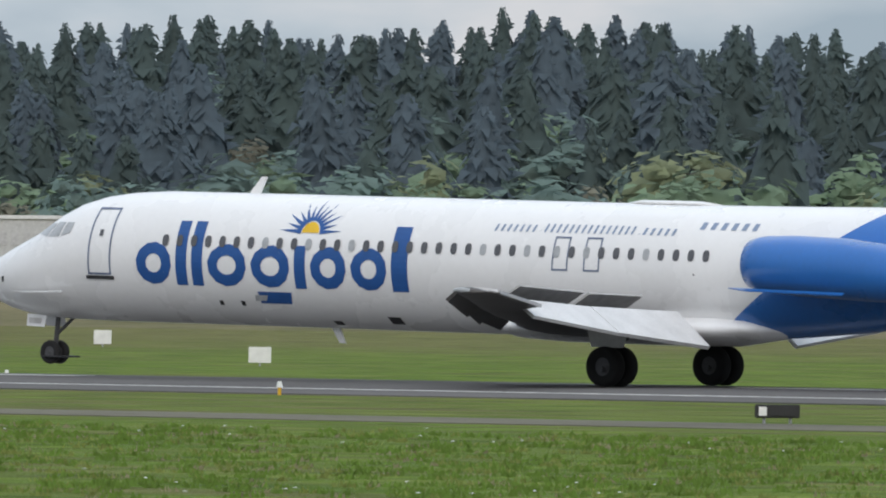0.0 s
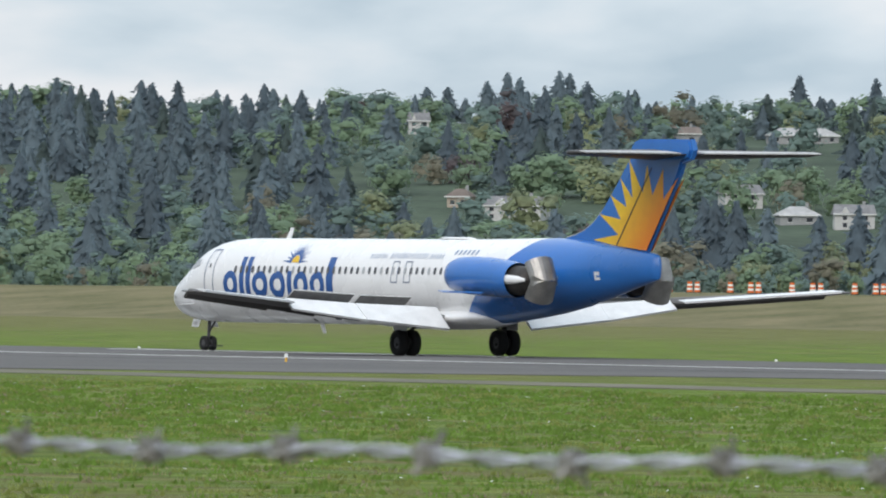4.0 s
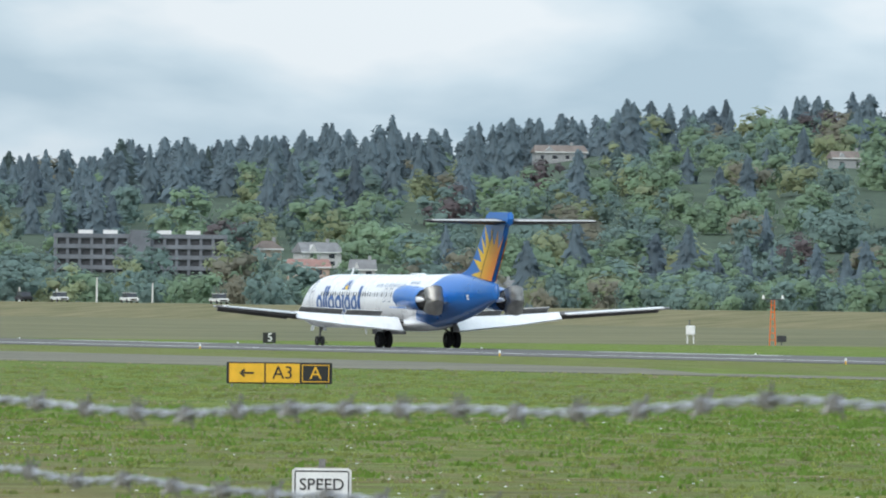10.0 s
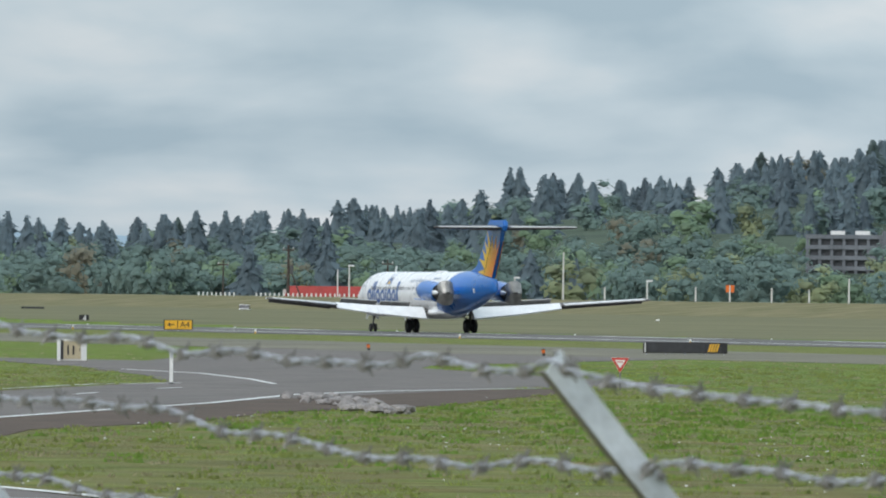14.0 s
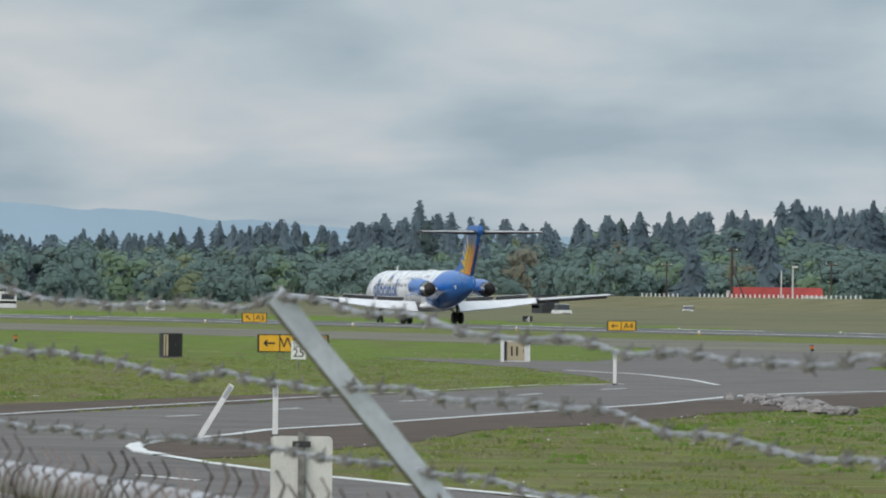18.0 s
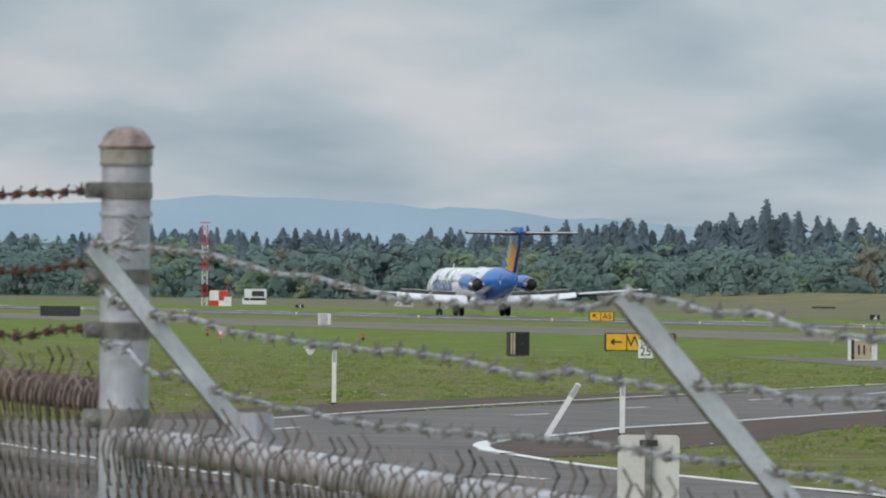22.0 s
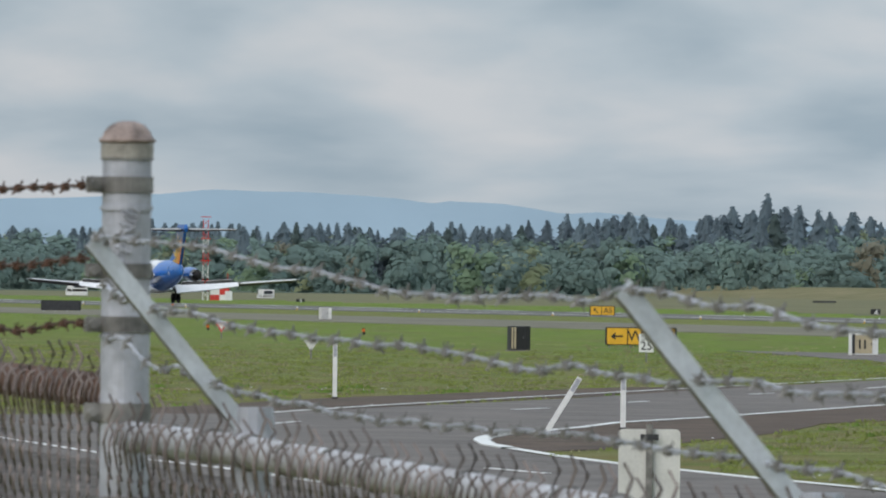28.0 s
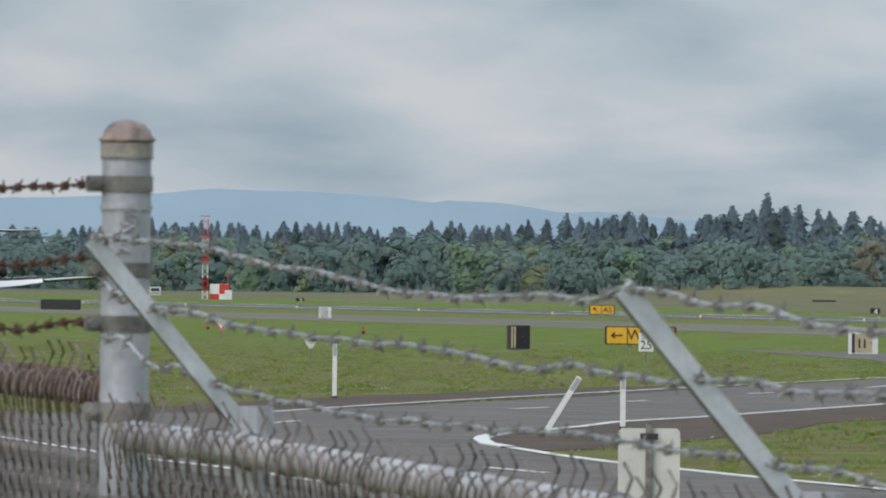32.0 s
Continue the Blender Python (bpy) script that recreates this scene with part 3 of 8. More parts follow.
def build_house(style, w):
    """A one- or two-storey family house, its long front towards the valley."""
    labels = ("white gabled house with a grey roof among the trees", "grey house with a brown shingle roof on the slope", "tan house with a brown roof on the slope", "pale house with a red tiled roof", "low house with a broad pale hipped roof", "long tan apartment building with balconies")
    th = tagged(empty("house" if style < 5 else "apartment_building"), labels[style], "house" if style < 5 else "building", "houses on the hill" if style < 5 else "")
    wall = WALLS[(0, 1, 2, 3, 1, 2)[style]]
    roof = ROOFS[(0, 1, 1, 2, 3, 1)[style]]
    dpt = min(9.0, w * 0.8)
    h = (3.9, 3.0, 2.9, 4.2, 2.6, 4.6)[style]
    rise = (2.4, 2.0, 2.0, 1.9, 2.2, 1.3)[style]
    bm = boxed(-w / 2, w / 2, -dpt / 2, dpt / 2, -1.5, h - 0.2)
    if style in (0, 1, 3):
        # a cross gable and the gable ends
        plate(bm, [(-w * 0.36, h - 0.2), (-w * 0.10, h - 0.2), (-w * 0.23, h + rise * 0.75)], -dpt / 2 - 0.15, 0)
    part("wall", bm, wall, th)
    part("roof", house_roof(w, dpt, h, rise, 0.9 if style in (4, 2) else 0.12), roof, th)
    part("eaves_board", boxed(-w / 2 - 0.5, w / 2 + 0.5, -dpt / 2 - 0.56, -dpt / 2 - 0.50, h - 0.28, h + 0.02), TRIM, th)
    rows = [0.8] if style in (1, 2, 4) else [0.5, 2.35]
    n = max(2, int(w / 3.6))
    for z in rows:
        for k in range(n):
            x = -w / 2 + w * (k + 0.5) / n
            ww = 0.75 if (k + int(z)) % 2 else 0.55
            part("window", boxed(x - ww, x + ww, -dpt / 2 - 0.05, -dpt / 2 + 0.1, z, z + 1.1), HOUSEGLASS, th)
            part("window_trim", boxed(x - ww - 0.1, x + ww + 0.1, -dpt / 2 - 0.09, -dpt / 2 - 0.03, z - 0.16, z - 0.02), TRIM, th)
    if style != 5:
        part("chimney", boxed(w * 0.22, w * 0.22 + 0.7, -0.3, 0.5, h + rise * 0.3, h + rise + 0.9), WALLS[1], th)
    else:
        for k in range(n):
            x = -w / 2 + w * (k + 0.5) / n
            part("balcony", boxed(x - 1.2, x + 1.2, -dpt / 2 - 1.2, -dpt / 2, 2.6, 2.8), TRIM, th)
            part("balcony_rail", boxed(x - 1.2, x + 1.2, -dpt / 2 - 1.2, -dpt / 2 - 1.1, 2.82, 3.7), wall, th)
    return th


def build_streets():
    made = {}
    k = 0
    for street in STREETS:
        for b, d, w, s in street:
            p = spot(b, d)
            key = (s, 6 if w < 8 else 10 if w < 13 else 15 if w < 18 else 20 if w < 30 else 42)
            m = pose(p.x, p.y, ground_z(p.x, p.y) - 0.2, 0, 0, b + ((k * 37) % 40) - 20)
            if key not in made:
                made[key] = build_house(*key)
                made[key].matrix_basis = m
            else:
                copy_thing(made[key], m)
            k += 1


build_streets()


def build_terrace():
    """The long concrete parking building at the foot of the hill."""
    b, d = 72.60, 3150
    p = spot(b, d)
    th = tagged(empty("parking_building", pose(p.x, p.y, ground_z(p.x, p.y) - 4.0, 0, 0, b)), "long grey concrete parking building with open decks", "building")
    conc = material("grey_concrete", (0.185, 0.200, 0.222), 0.85, vary=0.12, scale=0.2, fine=2)
    W, D = 42.0, 18.0
    for k in range(4):
        z = 4.6 + 2.55 * k
        part("deck", boxed(-W / 2, W / 2, -D / 2, D / 2, z, z + 1.0), conc, th)
    for k in range(15):
        x = -W / 2 + 0.5 + (W - 1) * k / 14
        part("column", boxed(x - 0.35, x + 0.35, -D / 2 + 0.2, -D / 2 + 0.9, -1, 12.4), conc, th)
    part("core_wall", boxed(-W / 2 + 1, W / 2 - 1, -D / 2 + 1.3, D / 2 - 1, -1, 12.6), DARKGLASS, th)
    part("stair_tower", boxed(-2.5, 2.5, -D / 2 - 1.0, -D / 2 + 4, -1, 14.2), conc, th)
    for x in (-15, -9, 4, 11):
        part("roof_unit", boxed(x, x + 3.5, -4, 2, 13.2, 14.2), TRIM, th)


build_terrace()
HOUSE_SPOTS.append((72.6, 3150, 40))


def build_hangar():
    """White terminal wing with plain coloured shapes for its sign."""
    b, d = 40.35, 1250
    p = spot(b, d)
    th = tagged(empty("terminal_building", pose(p.x, p.y, -0.6, 0, 0, b)), "white flat-roofed airport building with a painted sign", "building")
    part("wall", boxed(-21, 15.5, 0, 16, 0, 7.45), WALLS[0], th)
    part("roof_edge", boxed(-21.2, 15.7, -0.2, 16.2, 7.45, 7.8), TRIM, th)
    for k in range(4):
        x = 4.6 + 1.15 * k
        part("sign_bar", boxed(x, x + 0.7, -0.08, 0.02, 4.9, 6.1), SPOILER, th, "plain dark sign bar")
    bm = bmesh.new()
    plate(bm, [(9.4, 6.7), (10.2, 6.9), (10.9, 6.1), (10.2, 5.5), (9.6, 5.9)], -0.1, 0.02)
    part("sign_shape", bm, REDPAINT, th, "plain red sign shape")


build_hangar()

# ---------------------------------------------------------------- woods on the hills


def foliage(name, color, tint, vary=0.13, scale=0.05, fine=0.5):
    """Leaves: half of the light goes through them; the colour wanders from tree to tree."""
    m = material(name, color, 0.7, vary=vary, scale=scale, fine=fine, spec=0.25)
    nd, ln = m.node_tree.nodes, m.node_tree.links
    b = nd["Principled BSDF"]
    # a tinted sheen lifts the shaded leaves, standing in for distance haze
    b.inputs["Sheen Weight"].default_value, b.inputs["Sheen Roughness"].default_value, b.inputs["Sheen Tint"].default_value = 0.5, 0.6, (*tint, 1)
    tr, mx = nd.new("ShaderNodeBsdfTranslucent"), nd.new("ShaderNodeMixShader")
    src = b.inputs["Base Color"].links[0].from_socket
    geo = nd.new("ShaderNodeNewGeometry")
    hue = nd.new("ShaderNodeHueSaturation")
    mr = nd.new("ShaderNodeMapRange")
    ln.new(geo.outputs["Random Per Island"], mr.inputs[0])
    mr.inputs["To Min"].default_value, mr.inputs["To Max"].default_value = 0.94, 1.06
    ln.new(src, hue.inputs["Color"])
    ln.new(mr.outputs[0], hue.inputs["Value"])
    ln.new(hue.outputs[0], b.inputs["Base Color"])
    ln.new(hue.outputs[0], tr.inputs["Color"])
    mx.inputs[0].default_value = 0.5
    out = nd["Material Output"]
    ln.new(b.outputs[0], mx.inputs[1])
    ln.new(tr.outputs[0], mx.inputs[2])
    ln.new(mx.outputs[0], out.inputs[0])
    return m


# distance haze is put into these base colours: paler and bluer than fresh leaves
FIRHAZE, LEAFHAZE = (0.54, 0.72, 0.86), (0.58, 0.82, 0.82)
CONIFER = [foliage("conifer_needles_dark", (0.132, 0.176, 0.206), FIRHAZE), foliage("conifer_needles_haze_blue", (0.182, 0.242, 0.274), FIRHAZE), foliage("conifer_needles_green", (0.100, 0.140, 0.128), FIRHAZE)]
LEAF = [foliage("broadleaf_green", (0.262, 0.366, 0.226), LEAFHAZE), foliage("broadleaf_dark", (0.212, 0.300, 0.268), LEAFHAZE), foliage("broadleaf_spring", (0.330, 0.370, 0.205), LEAFHAZE),
        foliage("broadleaf_brown", (0.280, 0.260, 0.190), LEAFHAZE), foliage("broadleaf_plum", (0.165, 0.125, 0.130), LEAFHAZE)]
BARK = material("dark_bark", (0.075, 0.060, 0.050), 0.9, vary=0.3)
rng = np.random.default_rng(7)


def unit(v):
    return v / (np.linalg.norm(v, axis=-1, keepdims=True) + 1e-9)


def facing(v, f, n):
    """Turn each leaf so that its upper side, by which it takes the light, shows towards the airfield."""
    a, b, c = v[f[:, 0]], v[f[:, 1]], v[f[:, 2]]
    home = -unit(a * (1, 1, 0))
    away = (np.cross(b - a, c - a) * home).sum(1) < 0
    f[away] = f[away][:, ::-1]
    back = -unit(v * (1, 1, 0))
    short = np.maximum(0.0, 0.30 - (n * back).sum(1))
    return f, unit(n + back * short[:, None])


def conifer_arrays(seed):
    """A unit-high fir: drooping boughs laid like shingles over a dense heart, with ragged sprays that stand out at the sides. Returns vertices, triangles and leaf directions."""
    r = np.random.default_rng(seed)
    v, f, n = [], [], []
    slim, power = r.uniform(0.19, 0.25), r.uniform(0.58, 0.85)
    lean = r.normal(0, 0.015, 2)
    ph = r.uniform(0, 6.28, 6)

    def reach(a, t):
        lump = 1 + 0.18 * math.sin(2 * t + ph[0] + 5 * a) + 0.15 * math.sin(3 * t + ph[1] - 11 * a) + 0.14 * math.sin(19 * a + ph[2]) + 0.10 * math.sin(37 * a + t + ph[3])
        return slim * max(0.0, 1 - a) ** power * lump + 0.005

    def put(t, rad, z, side=0.0):
        c, s = math.cos(t), math.sin(t)
        v.append((lean[0] * z + rad * c - side * s, lean[1] * z + rad * s + side * c, z))
        n.append((c, s, 0.5))
        return len(v) - 1

    m = 7
    rings = [[put((k + 0.5 * (i % 2)) * math.tau / m, reach(a, k * math.tau / m) * 0.70, 0.02 + 0.95 * a) for k in range(m)] for i, a in enumerate((0.0, 0.22, 0.44, 0.66, 0.86))]
    tip = put(0, 0, 0.975)
    for u, w in zip(rings, rings[1:]):
        for k in range(m):
            f += [(u[k], u[(k + 1) % m], w[k]), (w[k], u[(k + 1) % m], w[(k + 1) % m])]
    f += [(rings[-1][k], rings[-1][(k + 1) % m], tip) for k in range(m)]
    for k in range(88):
        a = min(0.97, ((k + r.uniform(0, 1)) / 88) ** 0.9)
        t = r.uniform(0, math.tau)
        z = 0.02 + 0.95 * a
        out = reach(a, t) * r.uniform(0.82, 1.08) + 0.004
        half = (0.009 + 0.26 * out) * r.uniform(0.7, 1.2)
        rise = 0.020 + 0.34 * out
        f.append((put(t, out * 0.66, z + rise * r.uniform(0.7, 1.1), half), put(t, out * 0.66, z + rise * r.uniform(0.7, 1.1), -half), put(t, out, z - rise * r.uniform(0.1, 0.5), r.uniform(-0.4, 0.4) * half)))
    for k in range(92):
        a = min(0.985, ((k + r.uniform(0, 1)) / 92) ** 0.8)
        t = r.uniform(0, math.tau)
        z = 0.02 + 0.96 * a
        out = reach(a, t) * r.uniform(0.9, 1.38) + 0.006
        root = out * 0.5
        thick = 0.009 + out * r.uniform(0.07, 0.15)
        f.append((put(t, root, z + thick * 1.2), put(t, root, z - thick), put(t, out, z - out * r.uniform(-0.15, 0.35), r.uniform(-0.15, 0.15) * out)))
    return np.array(v, float), np.array(f, int), unit(np.array(n, float))


TEN = np.array([(math.sin(p) * math.cos(q), math.sin(p) * math.sin(q), math.cos(p)) for p, q in [(0, 0)] + [(1.107, k * math.tau / 5) for k in range(5)] + [(2.034, (k + 0.5) * math.tau / 5) for k in range(5)] + [(math.pi, 0)]])
TWENTY = [(0, 1 + k, 1 + (k + 1) % 5) for k in range(5)] + [(1 + k, 6 + k, 1 + (k + 1) % 5) for k in range(5)] + [(1 + (k + 1) % 5, 6 + k, 6 + (k + 1) % 5) for k in range(5)] + [(11, 6 + (k + 1) % 5, 6 + k) for k in range(5)]


def broadleaf_arrays(seed, clumps=11, leaves=21):
    """A unit-high broad crown: many lumpy clusters with loose leaves round each, and gaps between them. Returns vertices, triangles and leaf directions."""
    r = np.random.default_rng(seed)
    v, f, n = [], [], []
    wide = r.uniform(0.36, 0.50)
    heart = np.array((0, 0, 0.46))
    for c in range(clumps):
        d0 = unit(r.normal(size=3) * (1, 1, 0.9) + (0, 0, 0.1))
        mid = heart + d0 * (wide * 0.66, wide * 0.66, 0.36) * r.uniform(0.6, 1.08)
        R = r.uniform(0.11, 0.19)
        i = len(v)
        v += list(mid + TEN * (1, 1, 0.8) * R * r.uniform(0.5, 0.8, (12, 1)))
        n += list(TEN * 0.3 + unit(mid - heart) * 0.7 + (0, 0, 0.3))
        f += [(i + p, i + q, i + w) for p, q, w in TWENTY]
        for _ in range(leaves):
            d = unit(r.normal(size=3) + d0 * 0.5)
            p = mid + d * R * r.uniform(0.75, 1.2)
            lie = unit(d * 0.5 + unit(p - heart) * (1, 1, 0.4) * 0.6 + (0, 0, 0.45))
            u = unit(np.cross(lie, r.normal(size=3)))
            w = np.cross(lie, u)
            s = r.uniform(0.027, 0.052)
            i = len(v)
            v += [p - u * s - w * s * 0.6, p + u * s - w * s * 0.5, p + u * s * r.uniform(-0.5, 0.5) + w * s]
            n += [d * 0.35 + unit(p - heart) * 0.65 + (0, 0, 0.3)] * 3
            f.append((i, i + 1, i + 2))
    # undergrowth closes the foot of the crown
    for _ in range(26):
        t, q, z = r.uniform(0, math.tau), r.uniform(0.0, wide * 0.75), r.uniform(0.0, 0.3)
        c = np.array((math.cos(t), math.sin(t), 0.0))
        p = c * q + (0, 0, z)
        u = np.array((-c[1], c[0], 0.0)) * r.uniform(0.05, 0.09)
        i = len(v)
        v += [p - u, p + u, p + c * 0.02 + (0, 0, r.uniform(0.08, 0.15))]
        n += [c + (0, 0, 0.4)] * 3
        f.append((i, i + 1, i + 2))
    return np.array(v, float), np.array(f, int), unit(np.array(n, float))


FIRS = [conifer_arrays(k) for k in range(12)]
CROWNS = [broadleaf_arrays(50 + k, 10 + k % 3) for k in range(8)]


def forest(name, kinds, spots, mat, label):
    """Many far trees joined as one stretch of wood: spots of x, y, z, height, width."""
    V, F, N, base = [], [], [], 0
    for k, (x, y, z, h, w) in enumerate(spots):
        v, f, n = kinds[k % len(kinds)]
        a = rng.uniform(0, 6.28)
        c, s = math.cos(a), math.sin(a)
        V.append(np.stack([x + w * (v[:, 0] * c - v[:, 1] * s), y + w * (v[:, 0] * s + v[:, 1] * c), z + h * v[:, 2]], 1))
        N.append(np.stack([n[:, 0] * c - n[:, 1] * s, n[:, 0] * s + n[:, 1] * c, n[:, 2]], 1))
        F.append(f + base)
        base += len(v)
    if not V:
        return None
    V, F, N = np.concatenate(V), np.concatenate(F), np.concatenate(N)
    F, N = facing(V, F, N)
    N = unit(0.6 * N + 0.4 * unit((0, 0, 0.8) - unit(V * (1, 1, 0))))
    me = bpy.data.meshes.new(name)
    me.vertices.add(len(V))
    me.vertices.foreach_set("co", V.ravel())
    me.loops.add(F.size)
    me.loops.foreach_set("vertex_index", F.ravel())
    me.polygons.add(len(F))
    me.polygons.foreach_set("loop_start", np.arange(0, F.size, 3))
    me.polygons.foreach_set("loop_total", np.full(len(F), 3))
    me.polygons.foreach_set("use_smooth", np.ones(len(F), bool))
    me.materials.append(mat)
    me.update(calc_edges=True)
    # the crown as a whole catches the light, not each leaf for itself
    me.attributes.new("custom_normal", "FLOAT_VECTOR", "POINT").data.foreach_set("vector", N.astype(np.float32).ravel())
    return tagged(new(name, me), label, "trees", kind="stuff")


# bearing -> share of firs among the trees at the foot of the slope and at its top
FIR_LOW = [(34, 0.25), (42, 0.12), (46, 0.3), (50, 0.25), (58, 0.25), (62, 0.25), (66, 0.22), (68, 0.12), (71, 0.08), (73, 0.04), (76, 0.06), (82, 0.06)]
FIR_HIGH = [(34, 1.0), (46, 1.0), (49, 0.6), (54, 0.5), (58, 0.45), (62, 0.85), (66.5, 0.9), (68, 0.8), (69.2, 0.4), (70, 0.5), (71.3, 0.9), (74, 0.95), (76, 0.6), (82, 0.5)]
HOUSE_BELT = [(43, 0.0), (45, 0.4), (50, 0.6), (66, 0.6), (68, 0.3), (70, 0.1), (73, 0.0)]
TREE_H = [(30, 31), (38.5, 30), (40, 26), (43, 26), (45, 22), (46.5, 20), (47.5, 22), (52, 24), (60, 23), (70, 21.5), (74, 20), (80, 20)]
# the tall firs that stand out on the skyline: bearing, rise of the tip and breadth, in degrees
SKYLINE = []
SKYLINE.append([(40.05, 0.94, 0.22), (39.88, 0.94, 0.12), (39.70, 1.03, 0.15), (39.59, 1.03, 0.14), (39.38, 1.07, 0.20), (39.26, 1.05, 0.15), (39.13, 1.02, 0.15), (38.98, 1.05, 0.17), (38.73, 0.97, 0.15), (38.55, 0.99, 0.20), (38.34, 1.02, 0.17), (38.20, 1.06, 0.17), (38.07, 1.03, 0.15), (37.93, 1.12, 0.20), (37.81, 1.11, 0.12), (37.70, 1.08, 0.15), (37.56, 1.05, 0.15), (37.44, 1.09, 0.15), (37.21, 1.06, 0.27), (37.05, 0.94, 0.12), (36.84, 1.05, 0.15), (36.65, 1.02, 0.10), (36.48, 1.04, 0.27), (36.25, 0.98, 0.15)])
SKYLINE.append([(45.62, 0.89, 0.20), (45.45, 0.96, 0.11), (45.25, 0.98, 0.15), (45.10, 0.95, 0.20), (44.92, 0.79, 0.20), (44.71, 0.90, 0.15), (44.57, 0.90, 0.15), (44.37, 0.87, 0.15), (44.23, 0.93, 0.15), (44.08, 1.03, 0.15), (43.97, 1.07, 0.15), (43.84, 1.02, 0.17), (43.67, 1.02, 0.15), (43.50, 1.07, 0.12), (43.39, 1.05, 0.12), (43.22, 1.03, 0.17), (42.99, 1.04, 0.12), (42.87, 1.03, 0.15), (42.63, 1.11, 0.17), (42.44, 1.09, 0.15), (42.27, 1.09, 0.15), (42.13, 1.11, 0.14), (42.02, 1.07, 0.12)])
SKYLINE.append([(52.01, 0.99, 0.14), (51.91, 0.90, 0.10), (51.80, 0.92, 0.15), (51.71, 0.89, 0.10), (51.48, 0.88, 0.15), (51.20, 0.85, 0.11), (51.09, 0.91, 0.14), (50.97, 0.88, 0.09), (50.85, 0.90, 0.10), (50.33, 0.88, 0.14), (50.43, 0.80, 0.10), (50.05, 0.84, 0.09), (49.69, 0.90, 0.11), (49.50, 0.85, 0.15), (49.37, 0.91, 0.15), (49.22, 0.79, 0.11), (48.96, 0.91, 0.22), (48.79, 0.92, 0.15), (48.61, 0.91, 0.15), (48.48, 1.04, 0.16), (48.35, 0.97, 0.14)])
SKYLINE.append([(57.53, 0.89, 0.22), (57.38, 0.85, 0.15), (57.27, 0.80, 0.10), (57.18, 0.92, 0.12), (57.12, 0.91, 0.10), (56.93, 0.96, 0.15), (56.78, 0.93, 0.11), (56.53, 0.96, 0.10), (56.44, 1.02, 0.17), (56.21, 1.01, 0.22), (56.08, 0.97, 0.12), (55.96, 0.96, 0.14), (55.87, 0.93, 0.12), (55.69, 0.93, 0.17), (55.56, 0.90, 0.10), (55.43, 0.95, 0.11), (55.35, 0.94, 0.15), (55.18, 0.75, 0.12), (55.04, 0.84, 0.12), (54.90, 0.90, 0.15), (54.56, 0.96, 0.15), (54.36, 0.85, 0.15), (54.25, 0.90, 0.12), (54.17, 0.94, 0.15), (53.90, 0.94, 0.16)])
SKYLINE.append([(59.50, 0.83, 0.12), (59.41, 0.83, 0.11), (59.24, 0.86, 0.12), (59.15, 0.90, 0.12), (59.10, 0.88, 0.09), (58.92, 0.91, 0.12), (58.87, 0.90, 0.11), (57.86, 0.90, 0.15)])
SKYLINE.append([(66.02, 0.91, 0.22), (65.72, 0.92, 0.15), (65.60, 0.93, 0.17), (65.31, 0.88, 0.15), (65.21, 0.94, 0.15), (65.06, 0.87, 0.12), (64.95, 0.94, 0.15), (64.85, 0.86, 0.10), (64.57, 0.96, 0.15), (64.39, 0.89, 0.12), (64.27, 0.97, 0.10), (64.19, 0.92, 0.10), (64.05, 0.86, 0.15), (63.86, 0.91, 0.11), (63.66, 1.02, 0.15), (63.57, 1.01, 0.17), (63.37, 1.04, 0.12), (63.16, 0.90, 0.17), (63.02, 0.88, 0.10), (62.82, 0.92, 0.15), (62.69, 0.82, 0.07), (62.58, 0.97, 0.12), (62.46, 0.99, 0.15), (62.39, 0.99, 0.12), (62.30, 0.94, 0.12)])
SKYLINE.append([(69.69, 0.91, 0.10), (69.59, 0.89, 0.12), (69.47, 0.93, 0.12), (69.39, 0.92, 0.12), (69.30, 0.89, 0.10), (69.25, 0.84, 0.10), (69.13, 0.80, 0.10), (68.86, 0.83, 0.10), (68.64, 0.83, 0.10), (68.52, 0.81, 0.12), (68.40, 0.83, 0.12), (68.27, 0.91, 0.15), (68.15, 0.92, 0.11)])
SKYLINE.append([(71.97, 0.71, 0.10), (71.79, 0.77, 0.15), (71.56, 0.71, 0.12), (71.47, 0.74, 0.12), (71.39, 0.73, 0.10), (71.26, 0.75, 0.12), (71.11, 0.78, 0.10), (70.89, 0.80, 0.15), (70.75, 0.82, 0.15), (70.59, 0.80, 0.12)])
SKYLINE.append([(74.09, 0.53, 0.20), (73.99, 0.50, 0.12), (73.92, 0.49, 0.10), (73.79, 0.50, 0.15), (73.69, 0.51, 0.12), (73.63, 0.52, 0.10), (73.50, 0.49, 0.15), (73.37, 0.56, 0.12), (73.28, 0.58, 0.12), (73.18, 0.63, 0.15), (73.09, 0.62, 0.10), (73.02, 0.64, 0.10), (72.92, 0.64, 0.12), (72.82, 0.61, 0.12), (72.75, 0.65, 0.10), (72.65, 0.69, 0.17), (72.50, 0.70, 0.20), (72.41, 0.70, 0.12)])
SKYLINE.append([(75.81, 0.33, 0.10), (75.66, 0.31, 0.12), (75.40, 0.35, 0.12), (75.26, 0.36, 0.10), (75.14, 0.32, 0.12), (74.96, 0.41, 0.15), (74.89, 0.38, 0.15), (74.78, 0.38, 0.10), (74.64, 0.37, 0.12), (74.50, 0.41, 0.12)])
